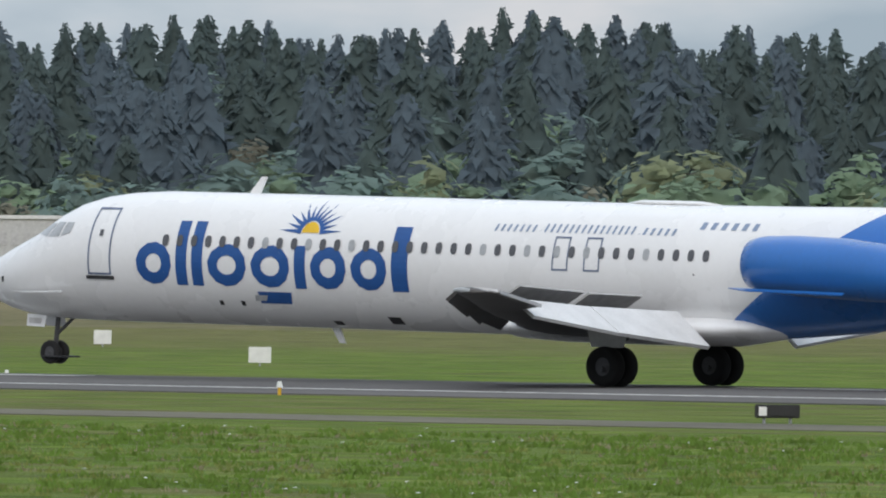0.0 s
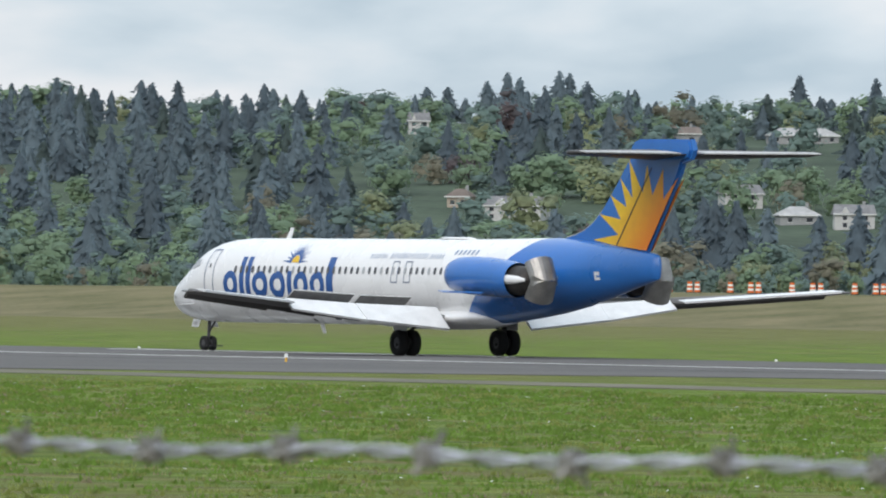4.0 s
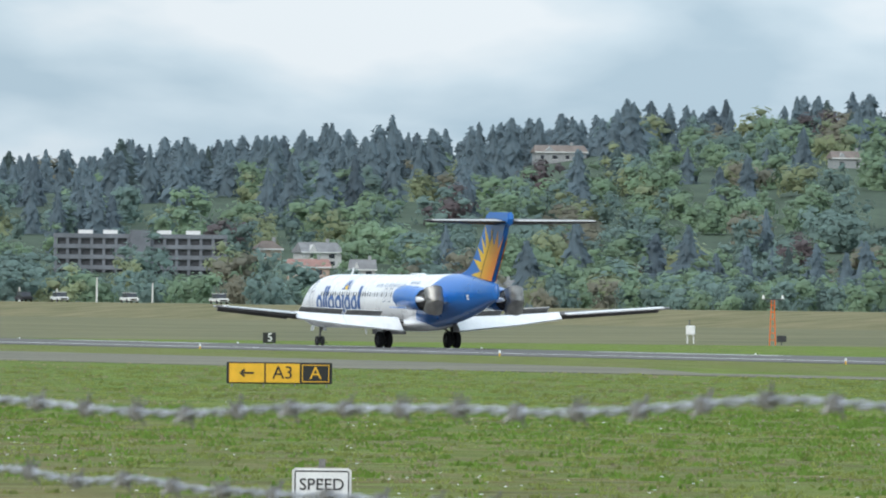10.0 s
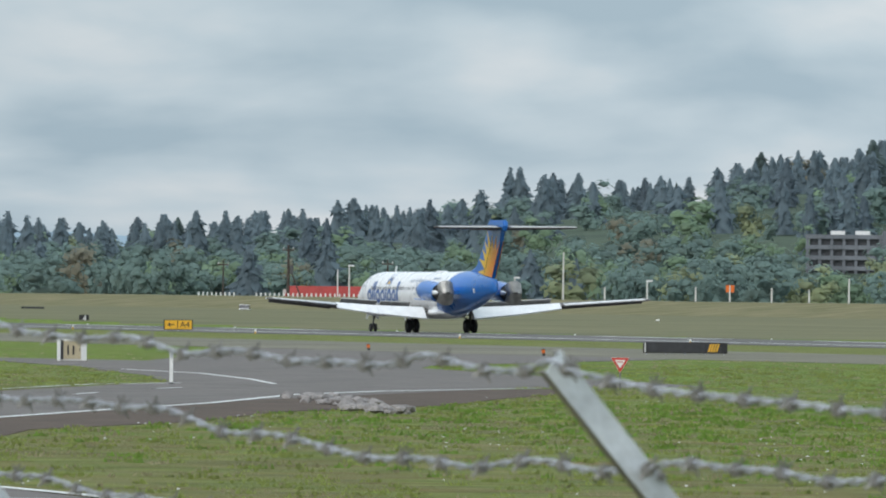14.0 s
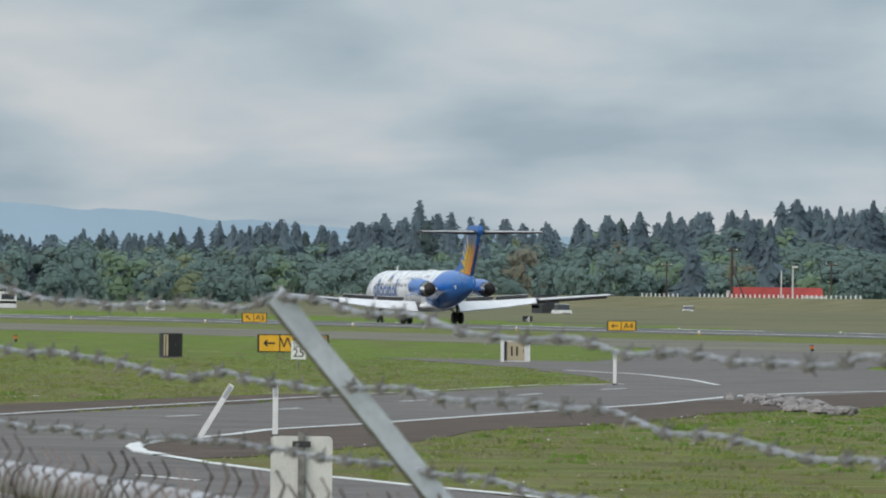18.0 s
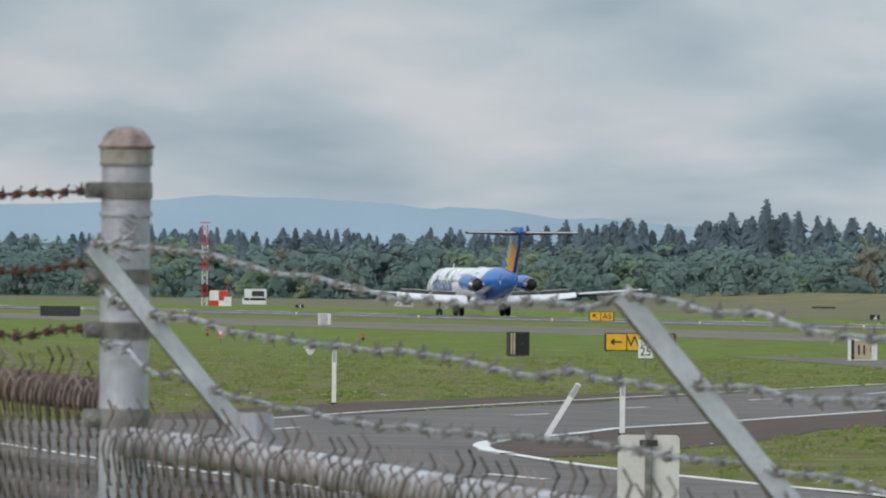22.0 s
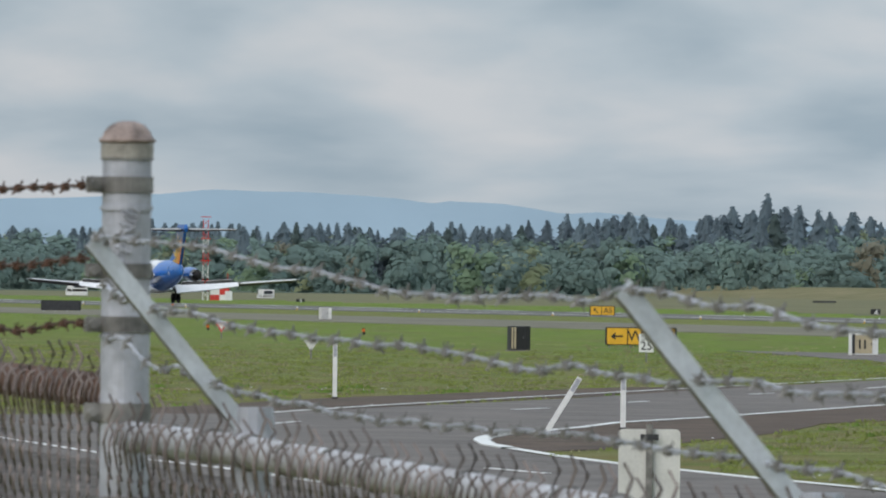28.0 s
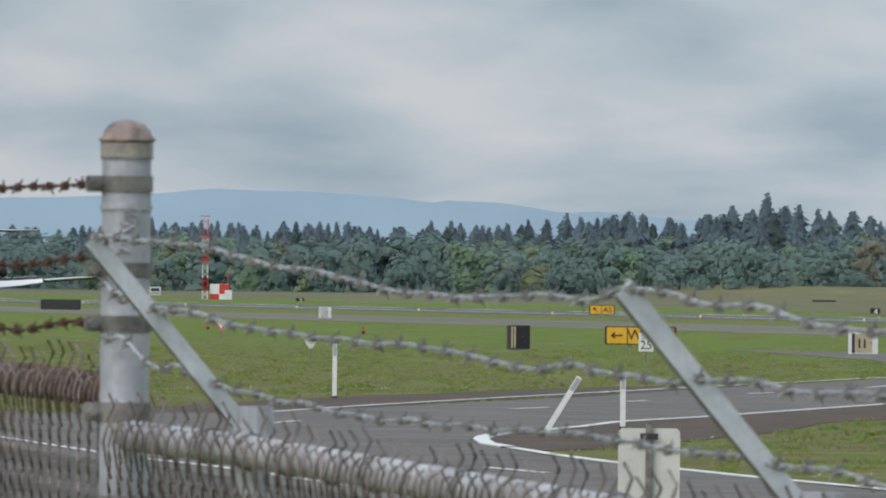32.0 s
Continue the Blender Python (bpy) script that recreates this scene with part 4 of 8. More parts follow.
SKYLINE.append([(77.24, 0.30, 0.12), (77.17, 0.28, 0.10), (77.01, 0.25, 0.12), (76.90, 0.29, 0.12), (76.78, 0.33, 0.15), (76.64, 0.39, 0.12), (76.57, 0.32, 0.10), (76.36, 0.31, 0.10), (76.26, 0.31, 0.10), (76.08, 0.30, 0.12), (75.94, 0.29, 0.12), (75.81, 0.33, 0.12), (75.69, 0.30, 0.12)])
SKYLINE.append([(79.96, 0.21, 0.10), (79.85, 0.20, 0.10), (79.34, 0.25, 0.10), (79.24, 0.23, 0.12), (79.13, 0.24, 0.10), (78.99, 0.23, 0.12), (78.88, 0.22, 0.10), (78.77, 0.24, 0.12), (78.53, 0.24, 0.10), (78.43, 0.22, 0.12), (78.28, 0.22, 0.15), (78.11, 0.25, 0.12), (77.99, 0.24, 0.10), (77.82, 0.23, 0.10), (77.69, 0.26, 0.12), (77.52, 0.29, 0.10), (77.39, 0.27, 0.12), (77.26, 0.28, 0.12), (77.18, 0.29, 0.12), (76.90, 0.29, 0.15), (76.79, 0.33, 0.17)])
SKYLINE.append([(41.93, 1.05, 0.15), (41.74, 1.00, 0.15), (41.59, 1.07, 0.15), (41.48, 0.96, 0.12), (41.36, 1.04, 0.15), (41.28, 1.04, 0.15), (41.06, 1.05, 0.15), (41.01, 1.06, 0.12), (40.94, 1.03, 0.12), (40.82, 1.06, 0.15), (40.74, 1.06, 0.15), (40.66, 0.98, 0.12), (40.49, 1.05, 0.15), (40.41, 1.09, 0.15), (40.31, 1.03, 0.12), (40.20, 0.94, 0.12)])
SKYLINE.append([(48.19, 0.88, 0.11), (48.09, 0.82, 0.07), (47.86, 0.83, 0.15), (47.68, 0.93, 0.12), (47.55, 1.04, 0.12), (47.42, 1.00, 0.11), (47.35, 0.96, 0.07), (47.21, 1.09, 0.17), (47.10, 0.98, 0.12), (47.01, 0.95, 0.12), (46.88, 0.96, 0.12), (46.78, 0.89, 0.10), (46.69, 0.91, 0.15), (46.58, 0.90, 0.15), (46.39, 0.83, 0.15), (46.26, 0.87, 0.14), (46.08, 0.84, 0.09)])
SKYLINE.append([(53.73, 0.85, 0.12), (53.56, 0.86, 0.11), (53.48, 0.81, 0.06), (53.38, 0.84, 0.07), (53.28, 0.83, 0.09), (53.09, 0.91, 0.15), (52.95, 0.86, 0.10), (52.79, 0.91, 0.17), (52.53, 0.93, 0.15), (52.33, 1.05, 0.17), (52.10, 0.95, 0.12)])
SKYLINE.append([(68.04, 0.91, 0.11), (67.95, 0.92, 0.12), (67.84, 0.92, 0.12), (67.73, 0.86, 0.10), (67.56, 0.97, 0.15), (67.45, 0.86, 0.10), (67.31, 0.93, 0.12), (67.23, 0.95, 0.12), (67.12, 0.85, 0.09), (67.03, 0.87, 0.12), (66.80, 0.91, 0.12), (66.62, 0.80, 0.07), (66.55, 0.87, 0.10), (66.46, 0.89, 0.10), (66.35, 0.97, 0.11), (66.29, 0.95, 0.11), (66.21, 0.91, 0.10)])
SKYLINE.append([(70.46, 0.89, 0.15), (70.35, 0.88, 0.12), (70.28, 0.87, 0.10), (70.17, 0.84, 0.10), (70.09, 0.86, 0.10), (70.03, 0.89, 0.10)])
SKYLINE.append([(72.26, 0.69, 0.10), (72.15, 0.71, 0.12), (72.09, 0.71, 0.10)])
# broad crowns that stand out on the slope: bearing, rise of the top and of the foot, breadth in degrees, kind of leaf
CROWN_SPOTS = []
CROWN_SPOTS.append([(38.65, 0.51, 0.27, 0.50, 0), (37.53, 0.53, 0.28, 0.45, 2), (37.17, 0.66, 0.47, 0.22, 3), (36.66, 0.55, 0.28, 0.50, 2), (39.77, 0.56, 0.27, 0.50, 0), (40.07, 0.47, 0.24, 0.30, 1), (36.31, 0.53, 0.28, 0.37, 2), (38.08, 0.49, 0.27, 0.30, 0), (38.40, 0.38, 0.27, 0.30, 2)])
CROWN_SPOTS.append([(43.63, 0.55, 0.30, 0.37, 2), (42.91, 0.63, 0.40, 0.27, 2), (43.95, 0.44, 0.24, 0.22, 3), (45.69, 0.28, -0.10, 0.32, 2), (44.45, 0.35, 0.21, 0.30, 0), (44.75, 0.48, 0.36, 0.15, 0), (44.96, 0.52, 0.38, 0.15, 2)])
CROWN_SPOTS.append([(51.28, 0.82, 0.61, 0.20, 0), (50.23, 0.77, 0.62, 0.15, 2), (50.79, 0.34, 0.19, 0.27, 2), (51.03, 0.76, 0.61, 0.17, 0), (50.58, 0.77, 0.62, 0.12, 2), (49.61, 0.58, 0.38, 0.22, 0), (50.01, 0.55, 0.40, 0.17, 0)])
CROWN_SPOTS.append([(56.10, 0.44, 0.19, 0.50, 0), (55.37, 0.29, 0.18, 0.32, 2), (56.85, 0.31, 0.16, 0.40, 1), (54.76, 0.87, 0.68, 0.20, 0), (56.65, 0.85, 0.66, 0.20, 0), (56.30, 0.79, 0.64, 0.22, 0), (55.53, 0.80, 0.65, 0.30, 0), (57.52, 0.18, -0.04, 0.22, 2), (57.10, 0.38, 0.26, 0.17, 0)])
CROWN_SPOTS.append([(58.68, 0.85, 0.68, 0.27, 1), (58.39, 0.81, 0.67, 0.17, 0), (58.21, 0.81, 0.69, 0.15, 0), (56.90, 0.34, 0.18, 0.32, 2)])
CROWN_SPOTS.append([(65.05, 0.60, 0.35, 0.27, 2), (65.74, 0.50, 0.34, 0.15, 3), (64.78, 0.77, 0.60, 0.20, 1), (64.54, 0.79, 0.60, 0.22, 0), (64.01, 0.84, 0.68, 0.20, 0), (62.50, 0.81, 0.62, 0.22, 2), (64.51, 0.42, 0.21, 0.27, 0), (64.16, 0.40, 0.23, 0.22, 1)])
CROWN_SPOTS.append([(63.67, 0.39, 0.19, 0.25, 4), (63.50, 0.49, 0.20, 0.32, 0), (63.87, 0.49, 0.19, 0.37, 2), (63.30, 0.47, 0.22, 0.22, 0), (64.17, 0.39, 0.16, 0.30, 0)])
CROWN_SPOTS.append([(69.55, 0.82, 0.59, 0.27, 2), (69.24, 0.74, 0.62, 0.20, 0), (66.54, 0.21, 0.10, 0.30, 2), (68.77, 0.79, 0.65, 0.22, 0), (69.83, 0.78, 0.59, 0.20, 1)])
CROWN_SPOTS.append([(70.24, 0.74, 0.59, 0.22, 0), (69.56, 0.81, 0.62, 0.30, 3), (71.36, 0.64, 0.51, 0.22, 3), (69.12, 0.78, 0.60, 0.22, 0), (68.77, 0.79, 0.63, 0.25, 0), (71.48, 0.16, -0.02, 0.27, 0)])
CROWN_SPOTS.append([(73.37, 0.22, 0.05, 0.22, 0), (73.57, 0.19, 0.02, 0.22, 0), (71.21, 0.62, 0.49, 0.17, 2), (70.89, 0.47, 0.32, 0.22, 0), (70.59, 0.55, 0.40, 0.22, 0), (71.51, 0.49, 0.34, 0.20, 0), (73.77, 0.19, -0.01, 0.20, 1), (74.02, 0.24, 0.04, 0.22, 0), (72.13, 0.58, 0.46, 0.15, 2)])
CROWN_SPOTS.append([(76.04, 0.24, 0.11, 0.22, 2), (75.77, 0.28, 0.13, 0.15, 2), (76.61, 0.27, 0.14, 0.15, 2), (76.24, 0.26, 0.15, 0.15, 2), (74.82, 0.21, 0.04, 0.25, 0), (74.50, 0.24, 0.04, 0.25, 0)])


def before_house(x, y, h):
    """True where a tree of that height would stand upon a house or hide it."""
    bb, d = math.degrees(math.atan2(-x, y)), math.hypot(x, y)
    top = (ground_z(x, y) + h - EYE.z) / d
    for hb, hd, hw in HOUSE_SPOTS:
        if abs(bb - hb) < math.degrees((hw * 0.5 + 2.5) / hd) and d < hd + 14:
            if abs(d - hd) < 14:
                return rng.uniform() < 0.95
            if top > (ground_z(*spot(hb, hd)[:2]) + 3.2 - EYE.z) / hd:
                return rng.uniform() < 0.8
    return False


def on_slope(b, rise):
    """Distance at which the slope is seen at that rise."""
    R = lerp(RIDGE_D, b)
    for k in range(60):
        d = R * (0.71 + 0.28 * k / 59)
        p = spot(b, d)
        if EYE.z + d * math.tan(radians(rise)) < ground_z(p.x, p.y):
            return d
    return R * 0.985


def plant_hills():
    firs, leaf = [[] for _ in CONIFER], [[] for _ in LEAF]

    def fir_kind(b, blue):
        # greener firs on the nearer slope; farther ones take the haze-blue colours
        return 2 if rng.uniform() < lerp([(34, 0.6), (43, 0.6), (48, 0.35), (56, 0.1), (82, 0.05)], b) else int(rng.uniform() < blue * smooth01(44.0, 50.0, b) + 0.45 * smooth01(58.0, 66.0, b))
    # the trees one knows again
    heads = []
    for row in SKYLINE:
        for b, rise, wide in row:
            d = lerp(RIDGE_D, b) * rng.uniform(0.975, 0.995)
            x, y = spot(b, d)[:2]
            z = ground_z(x, y) - 0.3
            h = min(34.0, max(9.0, EYE.z + d * math.tan(radians(rise)) - z)) * (1.04 if 42 < b < 56 else 1.0)
            heads.append((b, rise))
            firs[fir_kind(b, 0.3)].append((x, y, z, h, min(h * 1.6, max(h * 1.1, d * radians(wide) * 2.6))))
    heads.sort()
    for row in CROWN_SPOTS:
        for b, rise, foot, wide, kind in row:
            d = on_slope(b, foot)
            x, y = spot(b, d)[:2]
            z = ground_z(x, y) - 0.3
            h = max(5.0, EYE.z + d * math.tan(radians(rise)) - z) / 0.95
            leaf[kind].append((x, y, z, h, d * radians(wide) * 1.05))
    # the slope
    b = 33.5
    while b < 82.5:
        R = lerp(RIDGE_D, b)
        step = math.degrees(5.4 / R)
        b += step * rng.uniform(0.6, 1.4)
        n = 6 if b < 46 else 9 if b < 61 else 11 if b < 71 else 9 if b < 73 else 5
        for k in range(n):
            u = (k + rng.uniform(0.0, 1.0)) / n
            d = R * (0.71 + 0.28 * u)
            x, y = spot(b + rng.normal() * step, d)[:2]
            g = noise.noise(Vector((x * 0.011, y * 0.011, 3)))
            if rng.uniform() < lerp(HOUSE_BELT, b) * 0.10:
                continue
            h = lerp(TREE_H, b)
            if before_house(x, y, h * 0.6):
                continue
            z = ground_z(x, y) - 0.3
            share = lerp(FIR_LOW, b) + (lerp(FIR_HIGH, b) - lerp(FIR_LOW, b)) * (smooth01(0.15, 0.5, u) if b < 46 else smooth01(0.3, 0.65, u) if b < 67 else smooth01(0.45, 0.8, u))
            if 0.5 + 0.9 * g + 0.25 * rng.normal() < share:
                hh = h * rng.uniform(0.55, 0.92) * (1 if b < 46 or b > 70.3 else 1.1 - 0.2 * u if b < 54 else 1 - 0.3 * u)
                # none of them overtops the skyline
                near = [e for q, e in heads if abs(q - b) < 0.10]
                if near:
                    hh = min(hh, max(5.0, EYE.z + d * math.tan(radians(min(near))) - z))
                firs[fir_kind(b, 0.5)].append((x, y, z, hh, hh * rng.uniform(1.05, 1.5)))
            else:
                hh = h * rng.uniform(0.36, 0.66)
                k5 = int(rng.choice(5, p=[0.42, 0.38, 0.11, 0.07, 0.02] if b < 73 else [0.16, 0.74, 0.05, 0.05, 0.0]))
                leaf[k5].append((x, y, z, hh, hh * rng.uniform(1.15, 1.7)))
    # the skyline between them: lower firs and round crowns
    b = 33.5
    while b < 82.5:
        R = lerp(RIDGE_D, b)
        b += math.degrees(3.4 / R) * rng.uniform(0.5, 1.5)
        d = R * rng.uniform(0.98, 1.0)
        x, y = spot(b + rng.normal() * 0.03, d)[:2]
        z = ground_z(x, y) - 0.3
        near = [e for q, e in heads if abs(q - b) < 0.12]
        full = EYE.z + d * math.tan(radians(sum(near) / len(near))) - z if near else lerp(TREE_H, b) * 0.72
        thick = b < 46 or b > 70.3
        hh = max(5.0, full * (rng.uniform(0.56, 0.82) if b < 41 else rng.uniform(0.74, 0.98) if b < 46 else rng.uniform(0.82, 1.0) if b > 74 else rng.uniform(0.68, 0.90) if thick else rng.uniform(0.4, 0.66)))
        if rng.uniform() < (0.9 if thick else 0.3):
            firs[fir_kind(b, 0.4)].append((x, y, z, hh, hh * rng.uniform(1.1, 1.7)))
        else:
            hh = min(hh, 13.0)
            leaf[int(rng.choice(3, p=[0.5, 0.4, 0.1]))].append((x, y, z, hh, hh * rng.uniform(0.95, 1.3)))
    # scrub along the foot of the hills
    b = 33.5
    while b < 82.5:
        R = lerp(RIDGE_D, b) * 0.70
        b += math.degrees(2.8 / R) * rng.uniform(0.5, 1.5)
        d = R * (rng.uniform(0.93, 1.05) if b < 72 else rng.uniform(1.01, 1.10))
        x, y = spot(b, d)[:2]
        hh = rng.uniform(6.0, 11.0) * lerp([(40, 1.15), (48, 1.0), (52, 0.75), (66, 0.7), (70, 1.0), (74, 1.35), (82, 1.5)], b)
        if before_house(x, y, hh):
            continue
        leaf[int(rng.choice(4, p=[0.42, 0.42, 0.10, 0.06] if b < 73 else [0.12, 0.84, 0.02, 0.02]))].append((x, y, ground_z(x, y) - 0.3, hh, hh * rng.uniform(0.9, 1.4)))
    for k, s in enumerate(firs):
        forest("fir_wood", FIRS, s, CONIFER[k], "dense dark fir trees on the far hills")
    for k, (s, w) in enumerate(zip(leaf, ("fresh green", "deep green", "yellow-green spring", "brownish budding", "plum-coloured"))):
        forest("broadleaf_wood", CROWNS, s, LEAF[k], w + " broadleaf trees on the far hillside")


def build_street_lamps():
    """Lamp posts along the street half-way up the hill."""
    for b, rise, h, arm in ((51.40, 0.316, 8.2, 1.6), (51.07, 0.324, 8.6, 0.0), (50.97, 0.332, 5.6, 2.2)):
        d = on_slope(b, rise)
        p = spot(b, d)
        HOUSE_SPOTS.append((b, d, 3.0))
        th = tagged(empty("street_lamp", pose(p.x, p.y, ground_z(p.x, p.y) - 0.2, 0, 0, b)), "tall pale street lamp post on the hillside street", "street lamp", "street lamps on the hill")
        part("post", rodded((0, 0, 0), (0, 0, h), 0.16, n=8), TRIM, th)
        if arm:
            part("arm", rodded((0, 0, h - 0.1), (arm, 0, h + 0.25), 0.10, n=8), TRIM, th)
            part("lamp_head", boxed(arm - 0.5, arm + 0.5, -0.2, 0.2, h + 0.12, h + 0.36, 0.05), TRIM, th)


build_street_lamps()
plant_hills()

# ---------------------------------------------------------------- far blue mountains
# the haze of distance is painted into this pale blue base colour
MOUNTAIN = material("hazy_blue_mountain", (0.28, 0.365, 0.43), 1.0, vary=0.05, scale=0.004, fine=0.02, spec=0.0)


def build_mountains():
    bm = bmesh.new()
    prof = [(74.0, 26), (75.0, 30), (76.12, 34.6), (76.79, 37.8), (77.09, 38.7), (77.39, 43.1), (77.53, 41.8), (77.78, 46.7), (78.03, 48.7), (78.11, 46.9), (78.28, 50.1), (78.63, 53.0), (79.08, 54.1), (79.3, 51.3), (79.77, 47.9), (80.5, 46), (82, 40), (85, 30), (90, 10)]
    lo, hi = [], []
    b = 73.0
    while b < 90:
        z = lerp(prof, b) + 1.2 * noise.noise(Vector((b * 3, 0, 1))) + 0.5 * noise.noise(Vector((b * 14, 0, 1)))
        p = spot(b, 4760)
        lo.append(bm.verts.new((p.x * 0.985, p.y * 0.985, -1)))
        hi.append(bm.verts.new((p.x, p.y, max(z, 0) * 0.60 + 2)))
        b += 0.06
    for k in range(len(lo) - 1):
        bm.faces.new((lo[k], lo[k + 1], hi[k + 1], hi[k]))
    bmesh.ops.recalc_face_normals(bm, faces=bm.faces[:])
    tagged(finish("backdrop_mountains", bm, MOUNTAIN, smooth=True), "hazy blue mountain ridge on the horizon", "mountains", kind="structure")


build_mountains()

# ---------------------------------------------------------------- the airliner
# its own space: x aft from the nose gear, y to its right, z up from the tyres' contact
NACELLE_Y = 2.95


def loft(sections, n=40, close=True):
    """Rings of (x, top, bottom, half width) skinned into a body."""
    bm = bmesh.new()
    rings = []
    for x, zt, zb, w in sections:
        zc, rz = (zt + zb) / 2, (zt - zb) / 2
        ring = []
        for k in range(n):
            a = k * math.tau / n
            c, s = math.cos(a), math.sin(a)
            ring.append(bm.verts.new((x, w * c, zc + rz * s)))
        rings.append(ring)
    for u, v in zip(rings, rings[1:]):
        for k in range(n):
            bm.faces.new((u[k], u[(k + 1) % n], v[(k + 1) % n], v[k]))
    if close:
        bm.faces.new(rings[0])
        bm.faces.new(list(reversed(rings[-1])))
    bmesh.ops.recalc_face_normals(bm, faces=bm.faces[:])
    return bm


FUSE = [(-2.50, 2.50, 2.36, 0.06), (-2.44, 2.68, 2.17, 0.27), (-2.25, 2.90, 1.96, 0.50), (-1.90, 3.11, 1.75, 0.74), (-1.4, 3.36, 1.58, 0.98),
        (-0.8, 3.63, 1.46, 1.18), (-0.3, 3.86, 1.40, 1.31), (0.2, 4.16, 1.36, 1.41), (0.7, 4.46, 1.335, 1.49), (1.3, 4.73, 1.325, 1.56), (2.1, 4.94, 1.32, 1.61),
        (3.0, 5.06, 1.32, 1.65), (4.3, 5.13, 1.32, 1.67), (8, 5.14, 1.32, 1.67), (12, 5.14, 1.32, 1.67), (16, 5.14, 1.32, 1.67), (20, 5.14, 1.32, 1.67),
        (23, 5.14, 1.33, 1.67), (25, 5.15, 1.38, 1.67), (27, 5.17, 1.50, 1.65), (29, 5.20, 1.68, 1.60), (31, 5.22, 1.90, 1.50), (33, 5.16, 2.20, 1.32),
        (35, 5.02, 2.58, 1.05), (36.5, 4.86, 2.90, 0.80), (38, 4.68, 3.22, 0.50), (38.9, 4.56, 3.40, 0.30), (39.25, 4.48, 3.46, 0.10)]


def hull(x):
    """Centre height, half height and half width of the body at x."""
    for a, b in zip(FUSE, FUSE[1:]):
        if a[0] <= x <= b[0]:
            t = (x - a[0]) / (b[0] - a[0])
            zt, zb, w = (a[k] + (b[k] - a[k]) * t for k in (1, 2, 3))
            return (zt + zb) / 2, (zt - zb) / 2, w
    return 3.2, 1.9, 1.67


def skin(x, z, side=-1, out=0.012):
    """The point on the body's side at (x, z), a little proud of it."""
    zc, rz, w = hull(x)
    s = max(-0.999, min(0.999, (z - zc) / rz))
    c = math.sqrt(1 - s * s)
    return Vector((x, side * (w * c + out * c), zc + rz * s + out * s))


def patch(bm, outline, side=-1, out=0.012, step=0.22):
    """A thin film laid on the body over an outline of (x, z), cut fine enough to follow its curve."""
    zs = [p[1] for p in outline]
    z0, z1 = min(zs), max(zs)
    n = max(1, int((z1 - z0) / step))
    cuts = sorted({z0 + (z1 - z0) * k / n for k in range(n + 1)} | set(zs))

    def span(z):
        hits = []
        m = len(outline)
        for k in range(m):
            (xa, za), (xb, zb) = outline[k], outline[(k + 1) % m]
            if za != zb and min(za, zb) - 1e-9 <= z <= max(za, zb) + 1e-9:
                hits.append(xa + (xb - xa) * (z - za) / (zb - za))
            elif za == zb and abs(z - za) < 1e-9:
                hits += [xa, xb]
        return min(hits), max(hits)

    prev = None
    for z in cuts:
        a, b = span(z)
        row = [bm.verts.new(skin(x, z, side, out)) for x in (a, (a + b) / 2, b)]
        if prev:
            for k in range(2):
                bm.faces.new((prev[k], prev[k + 1], row[k + 1], row[k]))
        prev = row


def wing_arrays(side):
    """Swept wing: upper and lower skin from root to tip. Returns a mesh of stations."""
    stations = [(1.2, 17.6, 24.1, 1.72, 0.95), (2.6, 18.6, 24.0, 1.84, 0.80), (5.5, 20.1, 23.95, 2.04, 0.56), (9.78, 22.75, 24.3, 2.36, 0.42), (9.85, 22.8, 25.0, 2.36, 0.44), (13.5, 25.2, 26.8, 2.62, 0.34), (16.4, 27.0, 28.2, 2.84, 0.24), (16.72, 27.4, 28.25, 2.86, 0.10)]
    bm = bmesh.new()
    chord = [0.0, 0.02, 0.08, 0.2, 0.4, 0.65, 0.85, 1.0]
    up = [0.0, 0.18, 0.34, 0.48, 0.52, 0.38, 0.18, 0.02]
    dn = [0.0, -0.16, -0.28, -0.38, -0.42, -0.30, -0.12, -0.02]
    rings = []
    for y, le, te, z, th in stations:
        ring = [(le + (te - le) * c, side * y, z + th * u) for c, u in zip(chord, up)] + [(le + (te - le) * c, side * y, z + th * u) for c, u in list(zip(chord, dn))[:0:-1]]
        rings.append([bm.verts.new(p) for p in ring])
    m = len(rings[0])
    for u, v in zip(rings, rings[1:]):
        for k in range(m):
            bm.faces.new((u[k], u[(k + 1) % m], v[(k + 1) % m], v[k]))
    bm.faces.new(rings[-1])
    bm.faces.new(list(reversed(rings[0])))
    bmesh.ops.recalc_face_normals(bm, faces=bm.faces[:])
    return bm


def panel(corners, thick):
    """A flat panel through four corners, with thickness."""
    bm = bmesh.new()
    P = [Vector(c) for c in corners]
    nrm = (P[1] - P[0]).cross(P[3] - P[0]).normalized() * thick / 2
    a = [bm.verts.new(p + nrm) for p in P]
    b = [bm.verts.new(p - nrm) for p in P]
    bm.faces.new(a)
    bm.faces.new(list(reversed(b)))
    for k in range(4):
        bm.faces.new((a[(k + 1) % 4], a[k], b[k], b[(k + 1) % 4]))
    bmesh.ops.recalc_face_normals(bm, faces=bm.faces[:])
    return bm


